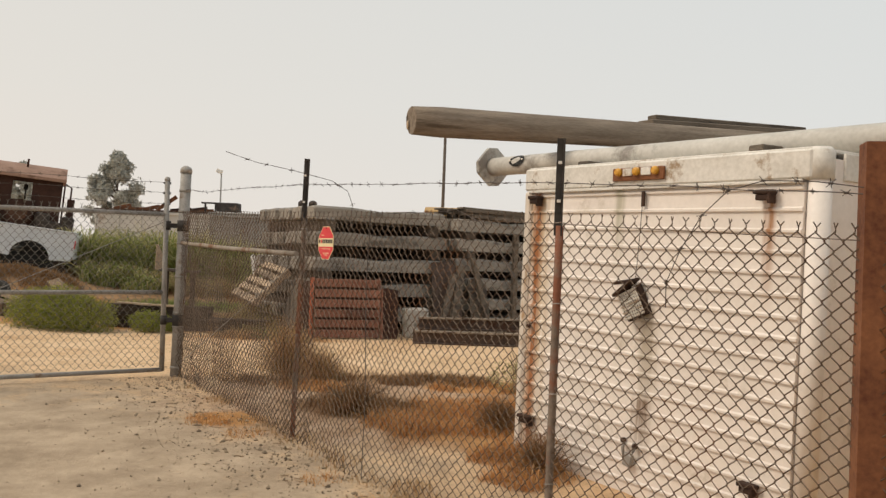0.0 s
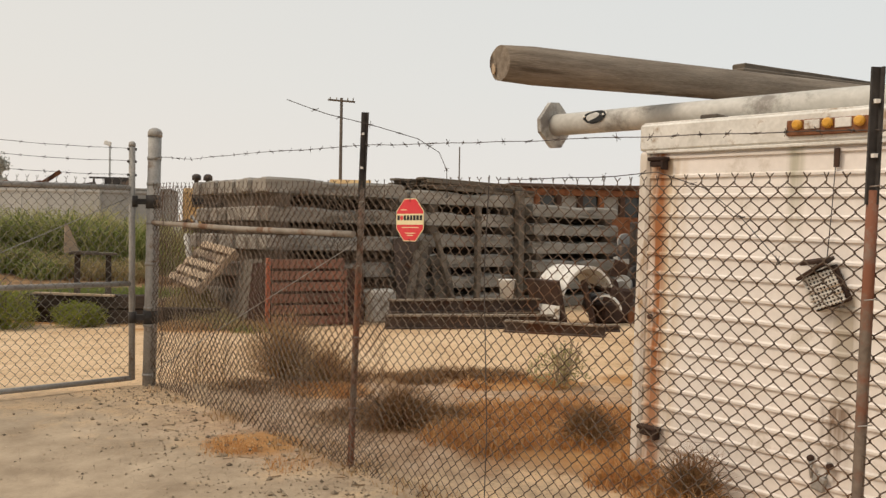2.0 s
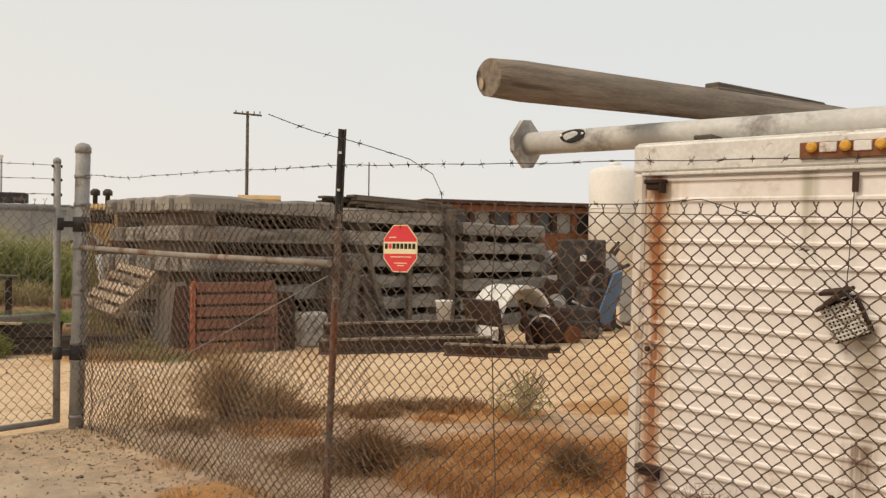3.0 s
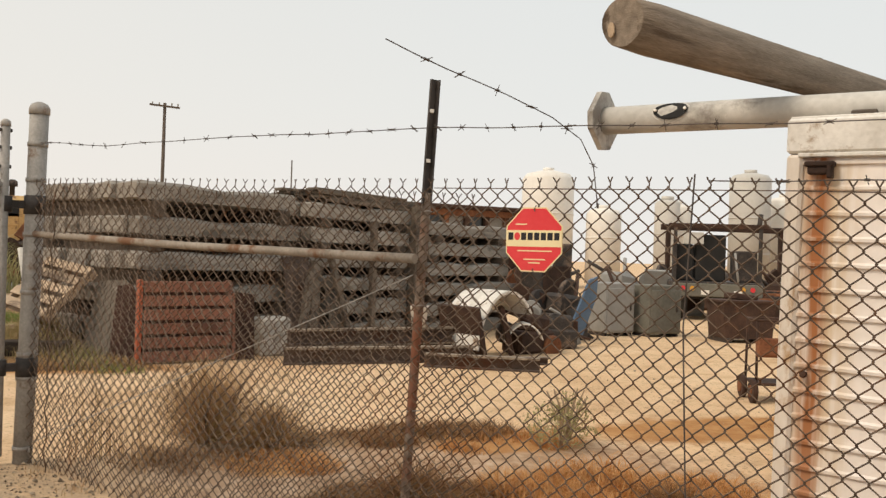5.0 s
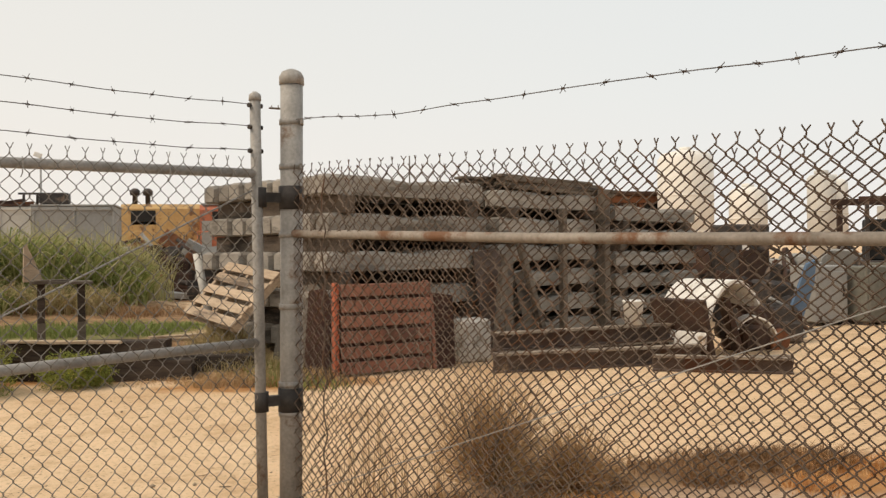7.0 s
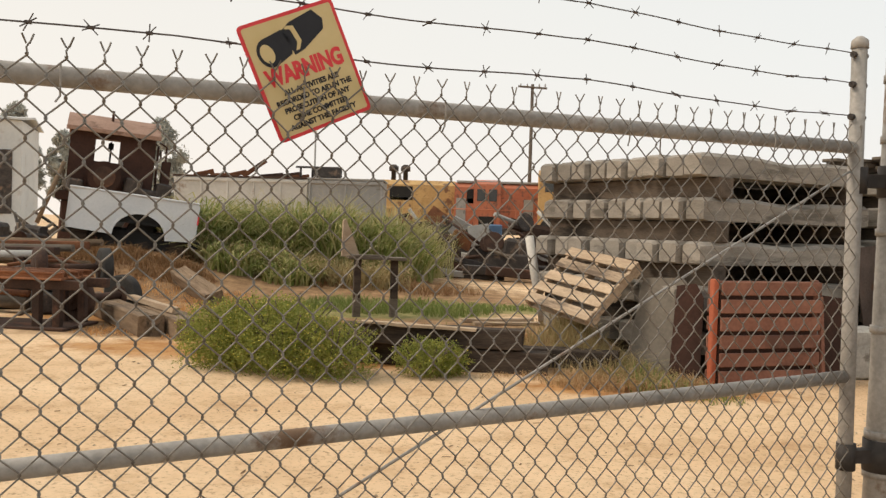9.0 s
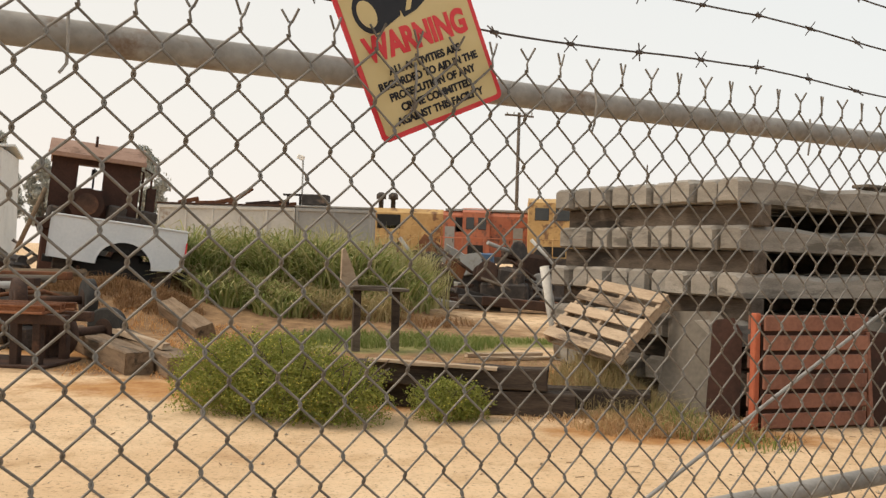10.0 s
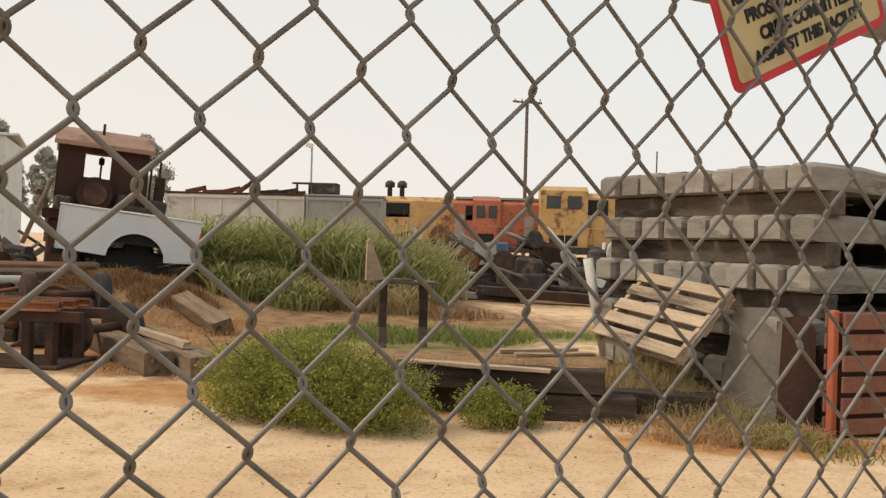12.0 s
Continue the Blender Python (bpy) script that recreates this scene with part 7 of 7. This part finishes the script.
def tumbleweed(at, r, h, twigs, seed, label, material):
    rnd = random.Random(seed)
    z0 = ground_z(at[0], at[1])
    verts, faces = [], []
    for _ in range(twigs):
        a = rnd.uniform(0, math.tau)
        el = rnd.uniform(0.1, 1.45)
        ln = rnd.uniform(0.45, 1.0)
        d = Vector((math.cos(a) * math.cos(el) * r, math.sin(a) * math.cos(el) * r, math.sin(el) * h)) * ln
        st = d * rnd.uniform(0.0, 0.55)
        st.z += 0.01
        mid = st.lerp(d, 0.5) + Vector((rnd.gauss(0, 0.03), rnd.gauss(0, 0.03), rnd.gauss(0.02, 0.03)))
        tip = d + Vector((rnd.gauss(0, 0.05), rnd.gauss(0, 0.05), rnd.gauss(0, 0.04)))
        w = Vector((rnd.gauss(0, 1), rnd.gauss(0, 1), rnd.gauss(0, 1))).normalized() * rnd.uniform(0.0015, 0.0032)
        o = Vector((0, 0, 0))
        i = len(verts)
        verts += [tuple(o + st - w), tuple(o + st + w), tuple(o + mid - w), tuple(o + mid + w), tuple(o + tip)]
        faces += [(i, i + 1, i + 3, i + 2), (i + 2, i + 3, i + 4)]
    b = thing("tumbleweed", (at[0], at[1], z0), label, "dry bush", "dry bushes inside the fence")
    tagged(soup("twig_tangle", verts, faces, material, b), kind="stuff")
    bm = bm_()
    for k in range(7):
        a = k * 0.9
        tube(bm, [(0, 0, -0.02), (0.25 * r * math.cos(a), 0.25 * r * math.sin(a), 0.3 * h), (0.6 * r * math.cos(a + 0.3), 0.6 * r * math.sin(a + 0.3), 0.72 * h)], 0.006, 5, radii=[0.009, 0.006, 0.002])
    part("stem_base", bm, BARK, b, kind="stuff")
    return b


BRUSHLIGHT = island_mat("pale_brown_twigs", [(0.36, 0.205, 0.095), (0.48, 0.305, 0.155), (0.56, 0.38, 0.21), (0.37, 0.26, 0.11)])
tumbleweed((-1.72, 9.85), 0.60, 0.80, 1700, 1, "large dry brown tumbleweed inside fence", BRUSHLIGHT)
tumbleweed((-1.30, 9.65), 0.45, 0.45, 1100, 2, "dry brown tumbleweed beside a larger one", BRUSHLIGHT)
tumbleweed((-0.75, 8.0), 0.55, 0.36, 1300, 3, "low grey-brown dry bush inside fence", BRUSH)
tumbleweed((0.75, 6.1), 0.32, 0.36, 800, 4, "low brown dry bush by truck body", BRUSH)
tumbleweed((0.55, 7.4), 0.35, 0.32, 1300, 5, "low brown dry bush in orange grass", BRUSH)
blades("tall_dry_stalks", [(-2.45, 9.55, 0.22, 70, 0.45, 0.95, 0.35), (-2.2, 9.2, 0.15, 40, 0.3, 0.7, 0.4)], BRUSHLIGHT, "tall thin dry stalks beside corner post", "dry grass", 44, 0.2, 0.0025, 3)
tumbleweed((3.5, 9.2), 0.25, 0.25, 600, 7, "small dry weed on sand", BRUSH)

FX, FY = 0.556, -0.831


def by_fence(u, off):
    """A point u metres along the fence and off metres inside it."""
    return -2.9 + FX * u + 0.831 * off, 9.53 + FY * u + 0.556 * off


def fence_spots(seed, n, u0, u1, o0, o1, spread, count, low, high, lean):
    rnd = random.Random(seed)
    out = []
    for _ in range(n):
        x, y = by_fence(rnd.uniform(u0, u1), rnd.uniform(o0, o1))
        out.append((x, y, spread, count, low, high, lean))
    return out


def oval_spots(seed, n, cx, cy, rx, ry, spread, count, low, high, lean):
    """Clumps strewn over an oval of ground."""
    rnd = random.Random(seed)
    out = []
    for _ in range(n):
        a, q = rnd.uniform(0, math.tau), math.sqrt(rnd.random())
        out.append((cx + rx * q * math.cos(a), cy + ry * q * math.sin(a), spread * rnd.uniform(0.6, 1.2), count, low, high * rnd.uniform(0.6, 1.15), lean))
    return out


blades("brown_brush", oval_spots(11, 30, -0.45, 9.85, 1.0, 0.28, 0.2, 150, 0.06, 0.26, 1.3) + oval_spots(12, 16, -0.75, 8.2, 0.6, 0.4, 0.2, 150, 0.05, 0.22, 1.3) + oval_spots(10, 12, -1.75, 9.35, 0.5, 0.35, 0.2, 130, 0.05, 0.2, 1.3), BRUSH, "brown dry brush inside the fence", "dry brush", 12, 0.8, 0.004)
blades("orange_dry_grass", oval_spots(13, 46, 0.5, 7.65, 1.05, 0.95, 0.22, 190, 0.08, 0.32, 1.1) + oval_spots(14, 12, 0.5, 9.5, 0.6, 0.3, 0.2, 130, 0.05, 0.2, 1.3) + oval_spots(15, 9, -1.3, 9.3, 0.32, 0.4, 0.18, 150, 0.05, 0.2, 1.3) + oval_spots(16, 14, 0.6, 6.2, 0.35, 0.6, 0.18, 150, 0.06, 0.28, 1.1), STRAW, "orange dry grass beside truck body", "dry grass", 14, 0.8, 0.004)
blades("bank_foot_grass", oval_spots(25, 26, -11.0, 22.2, 1.7, 0.5, 0.4, 130, 0.1, 0.42, 1.2), BRUSH, "brown dry grass below the truck bed", "dry grass", 26, 0.8, 0.009)
blades("crate_foot_straw", oval_spots(27, 22, -2.95, 14.25, 0.65, 0.35, 0.2, 130, 0.05, 0.3, 1.3) + oval_spots(28, 14, -3.7, 14.5, 0.6, 0.25, 0.2, 110, 0.03, 0.16, 1.5), BRUSHLIGHT, "brown matted straw before the crate and plates", "dry grass", 29, 0.8, 0.005)
blades("straw_on_bank", oval_spots(21, 40, -4.2, 16.7, 1.5, 1.0, 0.35, 130, 0.04, 0.22, 1.5) + oval_spots(22, 40, -7.2, 17.0, 2.2, 0.9, 0.35, 90, 0.03, 0.16, 1.5) + oval_spots(23, 34, -9.4, 20.2, 1.6, 1.5, 0.4, 110, 0.05, 0.25, 1.3), STRAW, "orange-brown dry grass strewn over dirt bank", "dry grass", 24, 0.8, 0.006)
blades("fence_foot_grass", fence_spots(15, 34, 0.2, 5.5, -0.08, 0.14, 0.16, 60, 0.04, 0.17, 1.3), BRUSHLIGHT, "dry weeds along the foot of fence", "dry grass", 16, 0.8, 0.0025)
blades("straw_tufts", [(-1.95, 7.35, 0.2, 260, 0.06, 0.2, 1.3), (-1.55, 6.95, 0.16, 160, 0.05, 0.16, 1.3), (-0.75, 5.75, 0.15, 140, 0.05, 0.16, 1.3), (-0.35, 5.2, 0.2, 200, 0.05, 0.18, 1.3)] + [(3.2 + 0.3 * k, 9.5 + 0.1 * (k % 3), 0.3, 130, 0.03, 0.12, 1.3) for k in range(9)] + [(-7.4 + 0.5 * k, 15.3 - 0.05 * k, 0.3, 110, 0.03, 0.12, 1.4) for k in range(10)], STRAW, "orange straw tufts on the dirt", "dry grass", 17, 0.8, 0.0025)
blades("straw_litter", [(-2.6 + 0.1 * k, 15.0 + 0.12 * k, 0.5, 260, 0.05, 0.28, 1.6) for k in range(7)] + [(-4.6 + 0.3 * k, 16.0 + 0.1 * k, 0.5, 120, 0.04, 0.2, 1.5) for k in range(6)], PALEGRASS, "matted dry straw before the pallets", "dry grass", 18, 0.9, 0.0035)


def pebbles():
    rnd = random.Random(9)
    verts, faces = [], []
    for k in range(4200):
        if k < 2400:
            u, off = rnd.uniform(0, 6.0), -abs(rnd.gauss(0, 0.55))
            x, y = by_fence(u, off)
        elif k < 3600:
            x, y = rnd.uniform(-7, 0.5), rnd.uniform(2.5, 9.2)
        else:
            x, y = rnd.uniform(-8, 4), rnd.uniform(9.5, 15)
        r = rnd.uniform(0.003, 0.011) * (2.2 if rnd.random() < 0.08 else 1.0)
        z = ground_z(x, y) + bumps(x, y) + r * 0.3
        i = len(verts)
        a = rnd.uniform(0, math.tau)
        for dx, dy, dz in ((1, 0, 0), (0, 1, 0), (-1, 0, 0), (0, -1, 0), (0, 0, 0.7), (0, 0, -0.6)):
            q = r * rnd.uniform(0.7, 1.2)
            verts.append((x + (dx * math.cos(a) - dy * math.sin(a)) * q, y + (dx * math.sin(a) + dy * math.cos(a)) * q, z + dz * q))
        for p in range(4):
            faces += [(i + p, i + (p + 1) % 4, i + 4), (i + (p + 1) % 4, i + p, i + 5)]
    return tagged(soup("pebbles", verts, faces, PEBBLE), "small pebbles and clods scattered on dirt", "pebbles", kind="stuff")


PEBBLE = island_mat("pebble_stone", [(0.14, 0.105, 0.075), (0.34, 0.26, 0.18), (0.54, 0.43, 0.31), (0.24, 0.185, 0.13)])
pebbles()


def gum_tree(at, h, wide, seed, label, leaf_size=0.3):
    """A tall open tree: trunk, forked limbs and separate clumps of leaves with gaps."""
    rnd = random.Random(seed)
    t = thing("eucalyptus_tree", at, label, "tree", "distant trees")
    bm = bm_()
    tube(bm, [(0, 0, 0), (0.1, 0, h * 0.25), (-0.1, 0.1, h * 0.5), (0.1, 0, h * 0.82)], 0.3, 8, radii=[0.36, 0.28, 0.2, 0.08])
    clumps = []
    for k in range(46):
        f = 0.28 + 0.66 * (k / 45) ** 0.9
        a = rnd.uniform(0, math.tau)
        swell = math.sin(math.pi * min(1.0, 0.12 + 0.95 * (f - 0.2) / 0.8)) ** 0.6
        reach = wide * 0.42 * swell * rnd.uniform(0.25, 1.0) * (1 + 0.35 * noise.noise((math.cos(a) * 1.4, math.sin(a) * 1.4, f * 4 + seed)))
        tip = Vector((math.cos(a) * reach, math.sin(a) * reach, h * f))
        base = Vector((0, 0, h * max(0.2, f - 0.16)))
        if k % 2:
            tube(bm, [base, base.lerp(tip, 0.5) + Vector((0, 0, -0.2)), tip], 0.08, 5, radii=[0.13, 0.08, 0.03])
        clumps.append((tip, rnd.uniform(0.085, 0.15) * wide))
    part("trunk", bm, BARK, t)
    verts, faces = [], []
    for c, r in clumps:
        for _ in range(260):
            d = Vector((rnd.gauss(0, 1), rnd.gauss(0, 1), rnd.gauss(0, 0.75)))
            p = c + d.normalized() * r * rnd.random() ** 0.45 * (1 + 0.4 * noise.noise(d + c))
            a = Vector((rnd.gauss(0, 1), rnd.gauss(0, 1), rnd.gauss(-0.6, 1))).normalized()
            b = a.cross(Vector((rnd.gauss(0, 1), rnd.gauss(0, 1), rnd.gauss(0, 1)))).normalized()
            s_ = leaf_size * rnd.uniform(0.5, 1.2)
            i = len(verts)
            verts += [tuple(p - a * s_), tuple(p + b * s_ * 0.35), tuple(p + a * s_), tuple(p - b * s_ * 0.35)]
            faces.append((i, i + 1, i + 2, i + 3))
    soup("crown", verts, faces, HAZY_LEAF, t)


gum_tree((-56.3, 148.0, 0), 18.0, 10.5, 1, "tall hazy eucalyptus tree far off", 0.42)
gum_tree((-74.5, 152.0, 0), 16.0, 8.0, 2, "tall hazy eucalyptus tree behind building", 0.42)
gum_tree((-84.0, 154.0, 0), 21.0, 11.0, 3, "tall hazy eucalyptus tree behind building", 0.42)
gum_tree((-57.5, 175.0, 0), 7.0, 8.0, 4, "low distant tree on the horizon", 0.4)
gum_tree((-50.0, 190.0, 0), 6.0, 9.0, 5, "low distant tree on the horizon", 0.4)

PLUME = island_mat("pale_reed_plumes", [(0.36, 0.33, 0.14), (0.46, 0.41, 0.20), (0.52, 0.46, 0.26), (0.30, 0.31, 0.11)])
rp = random.Random(31)
blades("reed_plumes", [(-11.0 + 5.6 * k / 39 + rp.uniform(-0.2, 0.2), 26.6 + rp.uniform(0, 1.4), 0.5, 110, 1.5, 2.45 * rp.uniform(0.8, 1.05), 0.5) for k in range(40)], PLUME, "pale feathery reed tops behind green reeds", "reeds", 32, 0.5, 0.012, 3)
blades("drooping_reeds", [(-10.4 + 4.4 * k / 24, 24.0 + rp.uniform(-0.2, 0.3), 0.4, 60, 0.5, 1.1, 1.6) for k in range(25)], PALEGRASS, "dry drooping reed leaves on bank", "reeds", 33, 1.2, 0.011, 4)
blades("rust_weeds", [(-2.2 + 0.5 * k, 22.5 + 0.3 * (k % 3), 0.6, 260, 0.2, 0.55, 0.9) for k in range(4)] + [(-1.7, 21.5, 0.5, 200, 0.2, 0.5, 0.9)], STRAW, "rust-brown dry weeds behind pallets", "dry weeds", 34, 0.6, 0.008)

# dark red panel beside the crate
rpn = thing("red_steel_panel", (-1.02, 14.74, 0), "dark red steel panel leaning beside the crate", "panel", rot=(-6, 0, 14))
bm = bm_()
prism(bm, [(0, 0), (0.30, 0.01), (0.31, 0.84), (0.02, 0.88)], -0.012, 0.012)
part("sheet", bm, CABRUST, rpn)
bm = bm_()
box(bm, (0.04, 0.05, 0.86), (0.02, -0.02, 0.43), None, 0.006)
part("edge_flange", bm, REDWOOD, rpn)
blades("pallet_straw", [(-3.6 + 0.14 * k, 15.55 - 0.16 * k, 0.32, 330, 0.1, 0.5, 1.0) for k in range(6)] + [(-2.75, 14.35, 0.3, 220, 0.08, 0.32, 1.3), (-3.3, 14.9, 0.4, 260, 0.08, 0.4, 1.3)], PALEGRASS, "dry straw heaped against the pallets", "dry grass", 41, 0.9, 0.004)

blades("dry_brown_weeds", [(-3.95 - 0.2 * k, 16.3 + 0.12 * k, 0.3, 150, 0.12, 0.55, 1.0) for k in range(4)] + [(-3.0 + 0.3 * k, 14.15 - 0.06 * k, 0.22, 110, 0.05, 0.2, 1.3) for k in range(4)], BRUSH, "reddish brown dry weeds around the leaning pallet", "dry grass", 47, 0.8, 0.0045)


def litter():
    """Sticks, bark bits and straw lying about on the sand."""
    rnd = random.Random(77)
    verts, faces = [], []
    for k in range(230):
        x, y = rnd.uniform(-9.5, 4.5), rnd.uniform(9.6, 14.6)
        if k < 60:
            x, y = by_fence(rnd.uniform(0, 5.5), rnd.uniform(-0.6, 0.25))
        ln, a = rnd.uniform(0.008, 0.035) * (2.4 if k % 23 == 7 else 1), rnd.uniform(0, math.tau)
        w = rnd.uniform(0.002, 0.005)
        z = ground_z(x, y) + bumps(x, y) + 0.004
        c, d = math.cos(a), math.sin(a)
        i = len(verts)
        verts += [(x - c * ln - d * w, y - d * ln + c * w, z), (x + c * ln - d * w, y + d * ln + c * w, z), (x + c * ln + d * w, y + d * ln - c * w, z), (x - c * ln + d * w, y - d * ln - c * w, z), (x - c * ln, y - d * ln, z + w * 1.4), (x + c * ln, y + d * ln, z + w * 1.4)]
        faces += [(i, i + 1, i + 5, i + 4), (i + 4, i + 5, i + 2, i + 3), (i, i + 4, i + 3), (i + 1, i + 2, i + 5)]
    tagged(soup("ground_litter", verts, faces, LITTER), "sticks and bark bits scattered on sand", "litter", kind="stuff")


LITTER = island_mat("dry_litter", [(0.20, 0.135, 0.085), (0.32, 0.22, 0.135), (0.42, 0.31, 0.20)])
litter()
